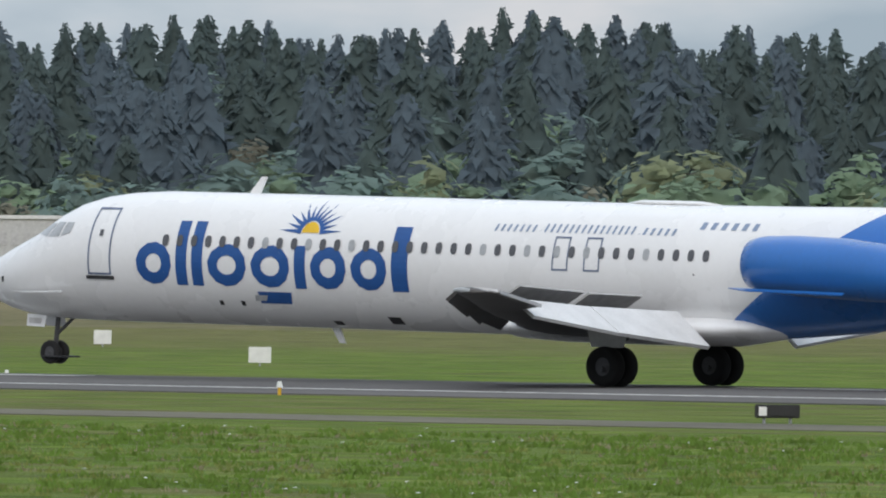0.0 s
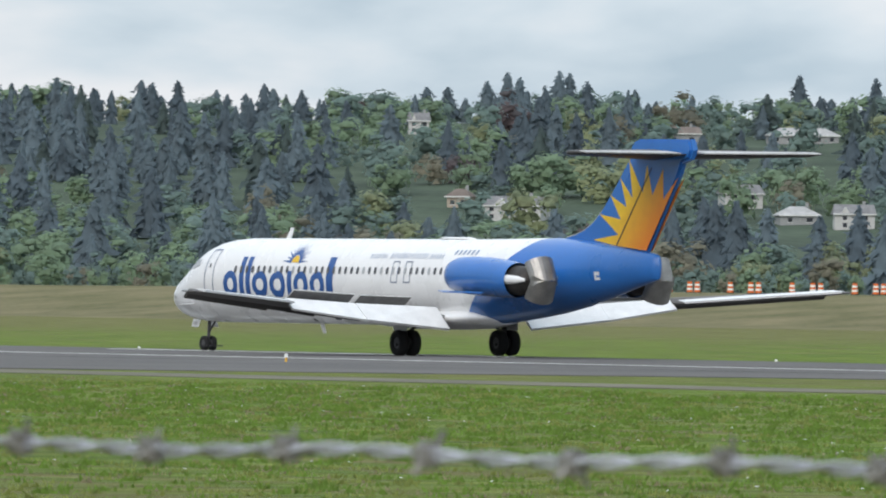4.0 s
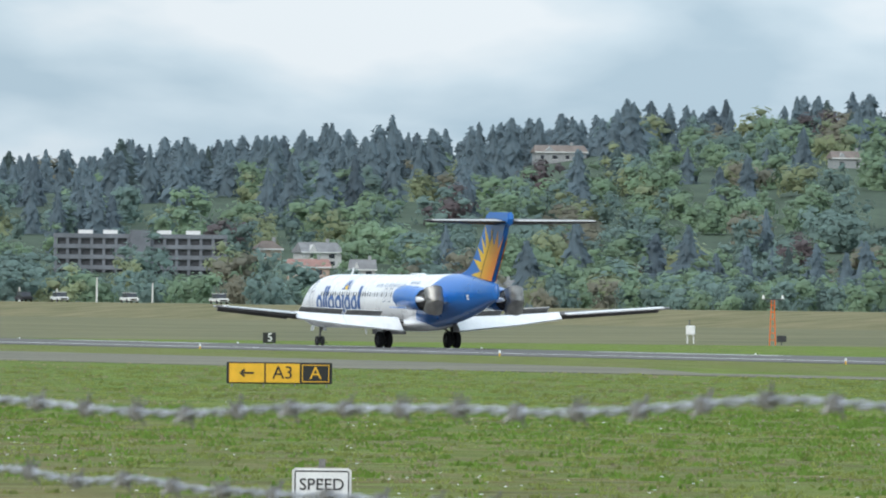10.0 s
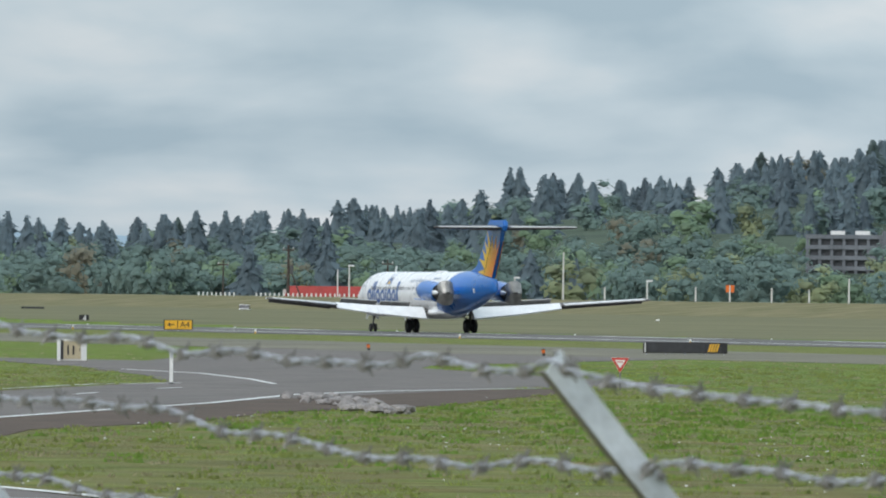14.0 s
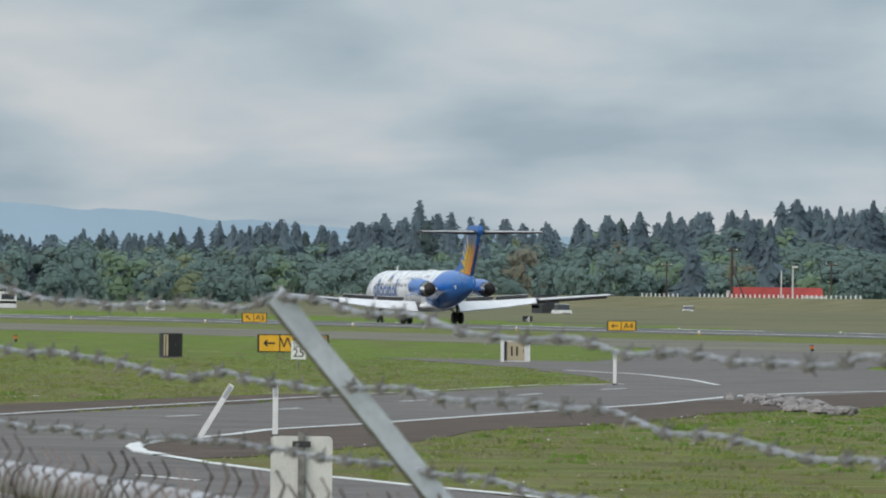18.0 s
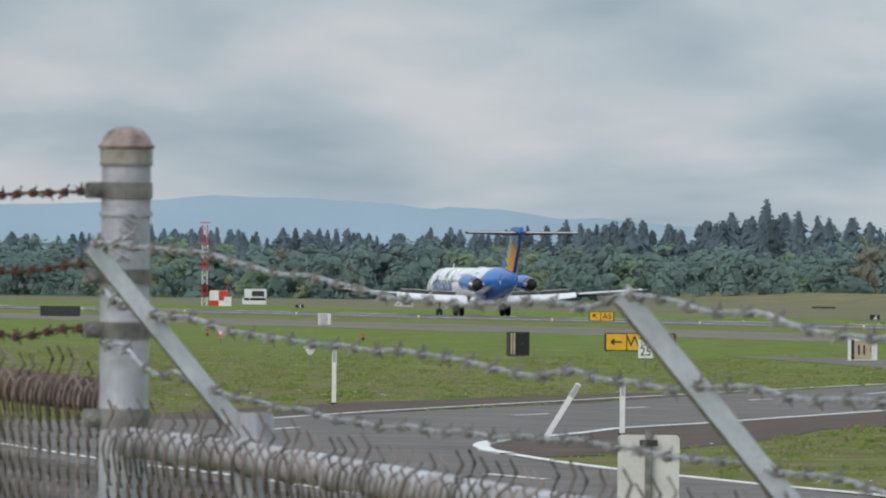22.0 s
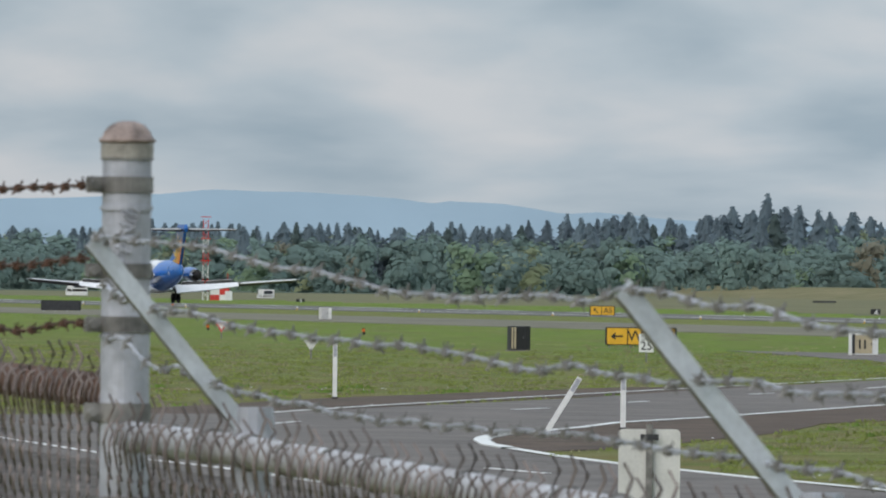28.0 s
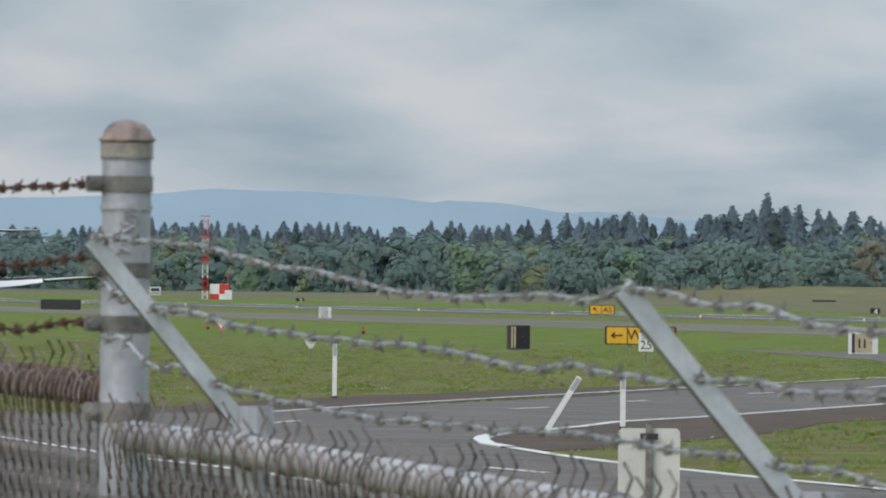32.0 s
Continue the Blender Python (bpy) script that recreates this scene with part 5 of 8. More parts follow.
def wheel(parent, x, y, r, w, rimr):
    tyre = bmesh.new()
    n = 28
    prof = [(rimr, -w * 0.36), (r * 0.80, -w * 0.5), (r * 0.95, -w * 0.42), (r, -w * 0.2), (r, w * 0.2), (r * 0.95, w * 0.42), (r * 0.80, w * 0.5), (rimr, w * 0.36)]
    rings = [[tyre.verts.new((q * math.cos(k * math.tau / n), yy, q * math.sin(k * math.tau / n))) for q, yy in prof] for k in range(n)]
    for k in range(n):
        for j in range(len(prof) - 1):
            tyre.faces.new((rings[k][j], rings[k][j + 1], rings[(k + 1) % n][j + 1], rings[(k + 1) % n][j]))
    bmesh.ops.recalc_face_normals(tyre, faces=tyre.faces[:])
    ob = part("wheel", tyre, RUBBER, parent, "black rubber tyre", smooth=True)
    ob.location = (x, y, r)
    rim = bmesh.new()
    rod(rim, (0, -w * 0.30, 0), (0, w * 0.30, 0), rimr * 1.02, n=18)
    for k in range(6):
        a = k * math.tau / 6
        rod(rim, (rimr * 0.6 * math.cos(a), -w * 0.34, rimr * 0.6 * math.sin(a)), (rimr * 0.6 * math.cos(a), w * 0.34, rimr * 0.6 * math.sin(a)), rimr * 0.16, n=8)
    part("rim", rim, STRUT, ob, "grey wheel rim")
    return ob


def build_airliner():
    jet = tagged(empty("airliner"), "white and blue twin-jet airliner rolling out with flaps and spoilers raised", "airplane")
    # body, painted white ahead of a slanting line and blue behind it
    bm = loft(FUSE, 48)
    bmesh.ops.bisect_plane(bm, geom=bm.verts[:] + bm.edges[:] + bm.faces[:], plane_co=(24.25, 0, 1.3), plane_no=Vector((1, 0, -1.55)).normalized())
    for f in bm.faces:
        c = f.calc_center_median()
        f.material_index = 1 if (c.x - 24.25) - 1.55 * (c.z - 1.3) > 0 else 0
    part("fuselage", bm, [WHITE, BLUE], jet, "white fuselage with a blue tail section", smooth=True)
    # wing-body fairing
    bm = loft([(16.2, 1.9, 1.5, 0.9), (17.5, 2.0, 1.22, 1.62), (19, 2.1, 1.16, 1.80), (23, 2.1, 1.16, 1.80), (24.6, 2.15, 1.2, 1.74), (25.6, 2.1, 1.35, 1.45), (26.6, 1.9, 1.5, 0.7)], 24)
    part("wing_fairing", bm, WHITE, jet, smooth=True)
    for side in (-1, 1):
        wing = part("wing", wing_arrays(side), WINGGREY, jet, "grey swept wing with a pale leading edge", smooth=True)
        def S(x, y, z):
            return (x, side * y, z)
        # slotted flaps let right down
        part("inner_flap", panel([S(23.95, 2.1, 2.12), S(23.95, 6.2, 2.28), S(24.98, 6.2, 1.58), S(25.10, 2.1, 1.18)], 0.12), FLAPGREY, wing, "pale grey flap lowered fully")
        part("outer_flap", panel([S(23.95, 6.22, 2.28), S(24.02, 9.82, 2.52), S(24.72, 9.82, 2.06), S(24.98, 6.22, 1.58)], 0.10), FLAPGREY, wing, "pale grey flap lowered fully")
        for y0, y1, za, zb in ((3.1, 5.75, 2.24, 2.33), (6.05, 9.2, 2.36, 2.55)):
            part("spoiler", panel([S(22.75 + 0.22 * y0 * 0.2, y0, za), S(22.75 + 0.22 * y1 * 0.2, y1, zb), S(23.35 + 0.22 * y1 * 0.2, y1, zb + 0.36), S(23.35 + 0.22 * y0 * 0.2, y0, za + 0.36)], 0.06), SPOILER, wing, "dark grey spoiler panel raised upright")
        # the aileron, painted white on top
        part("aileron", panel([S(24.35, 10.0, 2.47), S(27.55, 16.2, 2.93), S(28.28, 16.2, 2.87), S(25.12, 10.0, 2.38)], 0.09), FLAPGREY, wing, "white aileron along the outer wing")
        # slats let down ahead of the leading edge
        for y0, y1, x0, x1, z0, z1 in ((2.7, 6.0, 18.6, 20.35, 1.86, 2.08), (6.05, 9.8, 20.38, 22.75, 2.08, 2.36), (9.85, 16.3, 22.8, 26.95, 2.36, 2.84)):
            part("slat", panel([S(x0 + 0.10, y0, z0 + 0.10), S(x1 + 0.10, y1, z1 + 0.08), S(x1 - 0.34, y1, z1 - 0.26), S(x0 - 0.38, y0, z0 - 0.34)], 0.10), WINGGREY, wing, "grey leading-edge slat let down")
        lamp_bm = loft([(27.15, 2.92, 2.84, 0.03), (27.4, 2.96, 2.82, 0.07), (27.7, 2.92, 2.84, 0.03)], 8)
        for v in lamp_bm.verts:
            v.co.y += side * 16.7
        part("navigation_light", lamp_bm, PALEGLASS, wing)
        rod(bm := bmesh.new(), S(28.2, 16.5, 2.85), S(28.55, 16.5, 2.83), 0.04, 0.015, 8)
        part("static_wick", bm, WINGGREY, wing)
        # engine
        eng = empty("engine")
        eng.parent = jet
        eng["label"] = "blue rear-mounted jet engine nacelle"
        eng.location = (0, side * NACELLE_Y, 0)
        sec = [(26.30, 4.18, 2.98, 0.60), (26.36, 4.27, 2.90, 0.68), (26.8, 4.36, 2.80, 0.77), (28, 4.40, 2.72, 0.84), (30, 4.36, 2.66, 0.84), (31.4, 4.25, 2.62, 0.80), (32.4, 4.14, 2.63, 0.74)]
        sec = [(27.15 + (x - 26.3) * 0.861, a, b_, w) for x, a, b_, w in sec]
        bm = loft(sec, 32, close=False)
        part("nacelle", bm, BLUE, eng, "blue nacelle", smooth=True)
        part("intake_lip", loft([(27.35, 4.08, 3.08, 0.50), (27.17, 4.12, 3.04, 0.54), (27.13, 4.17, 2.99, 0.59), (27.18, 4.22, 2.94, 0.645)], 32, close=False), BAREMETAL, eng, "bright metal intake lip", smooth=True)
        part("intake_duct", loft([(27.35, 4.08, 3.08, 0.50), (28.2, 4.05, 3.05, 0.50)], 24), SOOT, eng)
        part("exhaust_pipe", loft([(32.2, 4.05, 2.70, 0.66), (33.1, 3.98, 2.78, 0.60), (33.7, 3.92, 2.86, 0.53)], 24), SOOT, eng, "sooty exhaust pipe", smooth=True)
        for s2 in (-1, 1):
            bm = loft([(32.2, 3.62, 3.22, 0.10), (32.6, 3.62, 3.22, 0.13), (33.3, 3.58, 3.24, 0.12), (33.95, 3.46, 3.34, 0.03)], 12)
            for v in bm.verts:
                v.co.y += s2 * 0.62
            part("actuator_fairing", bm, WHITE, eng, "white pointed fairing", smooth=True)
        # the strake under the nacelle
        part("strake", panel([(26.9, -0.80 if side < 0 else 0.80, 2.90), (30.9, -0.86 if side < 0 else 0.86, 2.86), (30.9, -1.02 if side < 0 else 1.02, 2.80), (27.6, -0.98 if side < 0 else 0.98, 2.84)], 0.03), BLUE, eng)
        # two bucket doors of the thrust reverser, hinged at the end of the nacelle
        for up in (1, -1):
            bm = bmesh.new()
            n = 12
            rows = []
            for i, (xx, rr) in enumerate(((0.0, 0.70), (0.55, 0.67), (1.15, 0.62))):
                rows.append([bm.verts.new((xx, rr * math.sin(a), up * rr * math.cos(a))) for a in [radians(-82 + 164 * k / n) for k in range(n + 1)]])
            for u, v in zip(rows, rows[1:]):
                for k in range(n):
                    bm.faces.new((u[k], u[k + 1], v[k + 1], v[k]))
            geom = bmesh.ops.solidify(bm, geom=bm.faces[:], thickness=0.05)
            bmesh.ops.recalc_face_normals(bm, faces=bm.faces[:])
            door = part("upper_reverser_bucket" if up > 0 else "lower_reverser_bucket", bm, BAREMETAL, eng, "bare metal thrust reverser bucket", smooth=False)
            BUCKETS.append((door, up))
        bm = panel([(27.6, side * 1.45, 3.45), (32.6, side * 1.25, 3.45), (32.6, side * (NACELLE_Y - 0.7), 3.42), (27.8, side * (NACELLE_Y - 0.78), 3.5)], 0.34)
        part("pylon", bm, BLUE, jet)
    # fin and tailplane
    bm = bmesh.new()
    fin = [(30.9, 5.10), (31.6, 5.22), (32.3, 5.33), (33.1, 5.55), (33.75, 5.83), (34.6, 6.40), (35.72, 7.42), (36.55, 8.28), (37.1, 8.80), (41.4, 8.80), (41.02, 8.0), (38.35, 4.62), (36.0, 4.80), (33, 4.9)]
    plate(bm, fin, -0.17, 0.17)
    bmesh.ops.bevel(bm, geom=[e for e in bm.edges if abs(e.verts[0].co.y - e.verts[1].co.y) < 1e-6], offset=0.10, segments=2, affect="EDGES")
    part("fin", bm, BLUE, jet, "blue swept tail fin")
    edge = bmesh.new()
    tube(edge, [(31.6, 0, 5.24), (32.3, 0, 5.35), (33.1, 0, 5.57), (33.75, 0, 5.86), (34.6, 0, 6.43), (35.72, 0, 7.45), (36.55, 0, 8.31), (36.95, 0, 8.68)], 0.045, 8)
    part("leading_edge", edge, BAREMETAL, jet, "bright metal fin leading edge")
    cap = bmesh.new()
    plate(cap, [(37.0, 8.72), (37.08, 9.05), (37.3, 9.36), (37.75, 9.49), (41.95, 9.47), (42.1, 9.0), (41.9, 8.6), (41.2, 8.42), (38.5, 8.55)], -0.21, 0.21)
    bmesh.ops.bevel(cap, geom=[e for e in cap.edges if abs(e.verts[0].co.y - e.verts[1].co.y) < 1e-6], offset=0.11, segments=2, affect="EDGES")
    part("fin_cap", cap, BLUE, jet, "blue fairing on top of the fin")
    rays = [(34.04, 5.15), (36.12, 5.38), (34.56, 6.26), (36.31, 6.04), (35.45, 7.09), (36.8, 6.56), (36.28, 7.81), (37.29, 6.95), (37.0, 8.60), (38.12, 7.19), (38.47, 8.38), (38.92, 7.09), (39.79, 8.18), (39.82, 6.91), (41.0, 7.83), (38.43, 4.70), (35.96, 4.90)]
    for side in (-1, 1):
        bm = bmesh.new()
        plate(bm, rays, side * 0.172, side * 0.180)
        bmesh.ops.triangulate(bm, faces=bm.faces[:])
        part("sunburst", bm, SUNBURST, jet, "yellow sunburst with pointed rays on the fin")
        bm = bmesh.new()
        plate(bm, [(35.93, 4.90), (36.0, 4.86), (38.9, 8.25), (38.83, 8.27)], side * 0.187, side * 0.19)
        part("rudder_hinge_line", bm, PANELDARK, jet)
        st = bmesh.new()
        secs = [(0.15, 37.4, 41.75, 8.82, 0.46), (3.0, 39.3, 42.1, 8.84, 0.36), (5.9, 41.2, 42.75, 8.86, 0.24), (6.12, 41.6, 42.75, 8.86, 0.12)]
        rings = []
        for y, le, te, z, th in secs:
            rings.append([st.verts.new((le + (te - le) * c, side * y, z + th * q)) for c, q in ((0, 0), (0.1, 0.4), (0.4, 0.5), (1, 0.03), (1, -0.03), (0.4, -0.5), (0.1, -0.4))])
        for u, v in zip(rings, rings[1:]):
            for k in range(7):
                st.faces.new((u[k], u[(k + 1) % 7], v[(k + 1) % 7], v[k]))
        st.faces.new(rings[-1])
        bmesh.ops.recalc_face_normals(st, faces=st.faces[:])
        tail = part("tailplane", st, TAILGREY, jet, "dark grey tailplane on top of the fin", smooth=True)
        part("elevator", panel([(40.7, side * 0.6, 8.96), (42.3, side * 5.9, 8.93), (42.85, side * 5.9, 8.88), (41.95, side * 0.6, 8.86)], 0.05), SPOILER, tail, "grey elevator at the trailing edge")
    # cabin windows, exits, doors
    for side in (-1, 1):
        for k in range(38):
            x = 5.33 + 0.5203 * k
            z = 3.73
            o = [(x - 0.115, z), (x - 0.10, z + 0.11), (x - 0.05, z + 0.16), (x + 0.05, z + 0.16), (x + 0.10, z + 0.11), (x + 0.115, z), (x + 0.10, z - 0.11), (x + 0.05, z - 0.16), (x - 0.05, z - 0.16), (x - 0.10, z - 0.11)]
            bm = bmesh.new()
            patch(bm, o, side, 0.028 if k < 20 else 0.014, 0.1)
            part("cabin_window", bm, PALEGLASS if k in (7, 10, 13, 22, 25, 27, 29, 33) else DARKGLASS, jet)

        def ring(x0, x1, z0, z1, w, mat, name, label=""):
            bm = bmesh.new()
            for o in ([(x0, z0), (x0 + w, z0), (x0 + w, z1), (x0, z1)], [(x1 - w, z0), (x1, z0), (x1, z1), (x1 - w, z1)], [(x0 + w, z0), (x1 - w, z0), (x1 - w, z0 + w), (x0 + w, z0 + w)], [(x0 + w, z1 - w), (x1 - w, z1 - w), (x1 - w, z1), (x0 + w, z1)]):
                patch(bm, o, side, 0.012, 0.12)
            part(name, bm, mat, jet, label)

        ring(2.45, 3.32, 2.68, 4.62, 0.06, OUTLINE, "cabin_door_seam", "dark outline of the forward cabin door")
        bm = bmesh.new()
        patch(bm, [(2.38, 2.56), (3.42, 2.56), (3.42, 2.66), (2.38, 2.66)], side, 0.03)
        part("door_sill", bm, PANELDARK, jet, "dark door sill")
        bm = bmesh.new()
        patch(bm, [(2.82, 3.80), (2.96, 3.80), (2.96, 3.98), (2.82, 3.98)], side, 0.02)
        part("door_window", bm, DARKGLASS, jet)
        for x in (19.52, 20.63):
            ring(x - 0.28, x + 0.28, 3.20, 4.16, 0.05, OUTLINE, "overwing_exit_seam", "grey outline of an overwing exit")
        # cockpit panes
        for o in ([(0.05, 3.78), (0.62, 3.72), (0.80, 4.12), (0.42, 4.10)], [(0.70, 3.72), (1.18, 3.74), (1.28, 4.16), (0.90, 4.16)], [(1.26, 3.76), (1.62, 3.86), (1.66, 4.16), (1.36, 4.16)]):
            bm = bmesh.new()
            patch(bm, o, side, 0.012, 0.1)
            part("cockpit_window", bm, PALEGLASS, jet, "grey cockpit pane")
        # company lettering as plain shapes: one block a letter
        x = 4.27
        ZB, ZX, ZA = 2.46, 3.68, 4.30
        for w, kind in ((1.30, "o"), (0.42, "l"), (0.42, "l"), (1.42, "o"), (1.42, "g"), (0.42, "i"), (1.30, "o"), (1.30, "o"), (0.60, "l")):
            bm = bmesh.new()
            st_ = 0.36
            lean = 0.04
            if kind in "og":
                mx, mz, rz = x + w / 2, (ZB + ZX) / 2, (ZX - ZB) / 2
                turn = [radians(22.5 + 30 * k) for k in range(13)]
                shapes = [[(mx + w / 2 * math.cos(a0), mz + rz * math.sin(a0)), (mx + w / 2 * math.cos(a1), mz + rz * math.sin(a1)), (mx + (w / 2 - st_) * math.cos(a1), mz + (rz - 0.33) * math.sin(a1)), (mx + (w / 2 - st_) * math.cos(a0), mz + (rz - 0.33) * math.sin(a0))] for a0, a1 in zip(turn, turn[1:])]
                if kind == "g":
                    shapes.append([(x + 0.15, ZB - 0.45), (x + w - 0.15, ZB - 0.45), (x + w - 0.05, ZB - 0.12), (x + 0.15, ZB - 0.12)])
            else:
                top = ZA if kind == "l" else ZX
                shapes = [[(x, ZB), (x + w - 0.02, ZB), (x + w - 0.02, top), (x, top)]]
            for o in shapes:
                patch(bm, o, side, 0.014, 0.16)
            part("lettering_block", bm, LOGO, jet, "blue livery lettering shape")
            x += w + 0.16
        # the small rising sun over the lettering
        cx, cz = 10.5, 4.06
        for k in range(13):
            a = radians(4 + 172 * k / 12)
            L = 1.12 if k % 2 == 0 else 0.95
            p = [(cx + 0.34 * math.cos(a - 0.19), cz + 0.34 * math.sin(a - 0.19) + 0.001 * k), (cx + 0.34 * math.cos(a + 0.19), cz + 0.34 * math.sin(a + 0.19)), (cx + L * math.cos(a), cz + L * 0.86 * math.sin(a))]
            bm = bmesh.new()
            patch(bm, p, side, 0.013, 0.2)
            part("emblem_ray", bm, LOGO, jet)
        bm = bmesh.new()
        patch(bm, [(cx + 0.31 * math.cos(a), cz + 0.31 * math.sin(a)) for a in [radians(180 * k / 8) for k in range(9)]], side, 0.016, 0.1)
        part("sun_disc_emblem", bm, YELLOW, jet, "yellow disc of a small rising sun")
        # web address and registration as plain bars
        for x0, x1, z0, z1 in ((17.0, 18.55, 4.27, 4.46), (18.62, 18.68, 4.27, 4.32), (18.75, 22.0, 4.27, 4.50), (22.07, 22.13, 4.27, 4.32), (22.2, 23.45, 4.27, 4.46)):
            n = max(1, int((x1 - x0) / 0.21))
            for k in range(n):
                a, b = x0 + (x1 - x0) * k / n, x0 + (x1 - x0) * (k + 0.58) / n
                bm = bmesh.new()
                patch(bm, [(a, z0), (b - 0.05, z0), (b, z1), (a + 0.05, z1)], side, 0.012)
                part("small_lettering_bar", bm, SMALLTYPE, jet)
        for k in range(6):
            a = 24.1 + 0.36 * k
            bm = bmesh.new()
            patch(bm, [(a, 4.46), (a + 0.17, 4.46), (a + 0.21, 4.66), (a + 0.04, 4.66)], side, 0.012)
            part("small_lettering_bar", bm, SMALLTYPE, jet)
        # nose strake and small hatches
        part("nose_strake", panel([(-0.6, side * 1.26, 2.10), (1.5, side * 1.60, 2.16), (1.5, side * 1.72, 2.14), (0.2, side * 1.50, 2.10)], 0.03), FLAPGREY, jet)
        for x, z, w, h in ((-1.15, 2.45, 0.10, 0.16), (7.15, 1.98, 0.14, 0.13), (7.95, 1.98, 0.14, 0.13), (13.2, 1.62, 0.45, 0.2), (24.2, 3.2, 0.05, 0.05), (11.0, 1.5, 0.3, 0.12), (35.6, 3.6, 0.35, 0.35)):
            bm = bmesh.new()
            patch(bm, [(x - w / 2, z - h / 2), (x + w / 2, z - h / 2), (x + w / 2, z + h / 2), (x - w / 2, z + h / 2)], side, 0.01)
            part("hatch", bm, PANELDARK if x < 30 else FLAPGREY, jet)
        bm = bmesh.new()
        patch(bm, [(8.45, 2.08), (8.85, 2.08), (8.95, 2.24), (8.5, 2.24)], side, 0.02)
        part("landing_light", bm, PALEGLASS, jet)
    # aerials
    bm = panel([(7.1, 0, 5.12), (7.5, 0, 5.12), (7.75, 0, 5.62), (7.55, 0, 5.62)], 0.05)
    part("blade_aerial", bm, WHITE, jet, "white blade aerial on the roof")
    part("belly_aerial", panel([(10.2, 0, 1.33), (10.5, 0, 1.33), (10.7, 0, 0.9), (10.5, 0, 0.9)], 0.05), WHITE, jet, "white blade aerial under the belly")
    bm = loft([(20.6, 5.14, 5.10, 0.05), (21.2, 5.24, 5.10, 0.25), (23.2, 5.24, 5.10, 0.25), (23.9, 5.16, 5.10, 0.05)], 12)
    part("roof_fairing", bm, WHITE, jet, smooth=True)
    # landing gear
    gear = empty("nose_gear")
    gear.parent = jet
    gear["label"] = "twin-wheel nose gear with its doors open"
    part("strut", rodded((0, 0, 0.3), (0.12, 0, 1.5), 0.075), STRUT, gear)
    part("axle", rodded((0, -0.3, 0.33), (0, 0.3, 0.33), 0.05), STRUT, gear)
    part("spray_deflector", boxed(-0.15, 0.62, -0.42, 0.42, 0.20, 0.25, 0.01), PANELDARK, gear)
    for side in (-1, 1):
        part("gear_door", panel([(-0.75, side * 0.35, 1.45), (0.0, side * 0.40, 1.42), (0.0, side * 0.52, 1.08), (-0.70, side * 0.46, 1.10)], 0.03), WHITE, gear, "white gear door with a plain number bar")
        part("gear_door_bar", panel([(-0.62, side * 0.445, 1.34), (-0.14, side * 0.475, 1.33), (-0.14, side * 0.515, 1.18), (-0.60, side * 0.485, 1.19)], 0.012), SPOILER, gear)
        WHEELS.append((wheel(gear, 0, side * 0.20, 0.345, 0.19, 0.17), 0.345))
    part("drag_brace", rodded((0.1, 0, 0.9), (0.85, 0, 1.5), 0.05), STRUT, gear)
    for side in (-1, 1):
        gear = empty("main_gear")
        gear.parent = jet
        gear["label"] = "twin-wheel main gear under the wing root"
        gear.location = (22.07, side * 2.54, 0)
        part("strut", rodded((0, 0, 0.4), (-0.15, 0, 1.75), 0.12), STRUT, gear)
        part("axle", rodded((0, -0.55, 0.515), (0, 0.55, 0.515), 0.08), STRUT, gear)
        part("gear_door", panel([(-0.7, side * 0.25, 1.6), (0.7, side * 0.25, 1.6), (0.6, side * 0.30, 1.12), (-0.5, side * 0.30, 1.12)], 0.04), FLAPGREY, gear)
        part("side_brace", rodded((0, 0, 1.0), (0, -side * 1.1, 1.6), 0.06), STRUT, gear)
        for y in (-0.31, 0.31):
            WHEELS.append((wheel(gear, 0, y, 0.575, 0.44, 0.26), 0.575))
    return jet


BUCKETS, WHEELS = [], []
AIRLINER = build_airliner()

# ---------------------------------------------------------------- airfield furniture
TRAFFIC = []
_letters = {}


def letters(text, size, mat, name="lettering"):
    """A thin raised mesh of built-in type, standing upright and centred, facing -y."""
    key = (text, size)
    if key not in _letters:
        cu = bpy.data.curves.new("type", "FONT")
        cu.body, cu.size, cu.align_x, cu.align_y, cu.extrude = text, size, "CENTER", "CENTER", 0.006
        cu.resolution_u = 3
        ob = bpy.data.objects.new("type", cu)
        scene.collection.objects.link(ob)
        dg = bpy.context.evaluated_depsgraph_get()
        me = bpy.data.meshes.new_from_object(ob.evaluated_get(dg))
        bpy.data.objects.remove(ob)
        me.transform(Matrix.Rotation(radians(90), 4, "X"))
        _letters[key] = me
    me = _letters[key].copy()
    me.materials.clear()
    me.materials.append(mat)
    return new(name, me)


def arrow(kind, s):
    bm = bmesh.new()
    pts = [(-0.42, 0), (-0.16, 0.24), (-0.08, 0.16), (-0.19, 0.055), (0.40, 0.055), (0.40, -0.055), (-0.19, -0.055), (-0.08, -0.16), (-0.16, -0.24)]
    a = radians(-45 if kind == "up" else 0)
    plate(bm, [(s * (x * math.cos(a) - z * math.sin(a)), s * (x * math.sin(a) + z * math.cos(a))) for x, z in pts], -0.006, 0.006)
    return bm


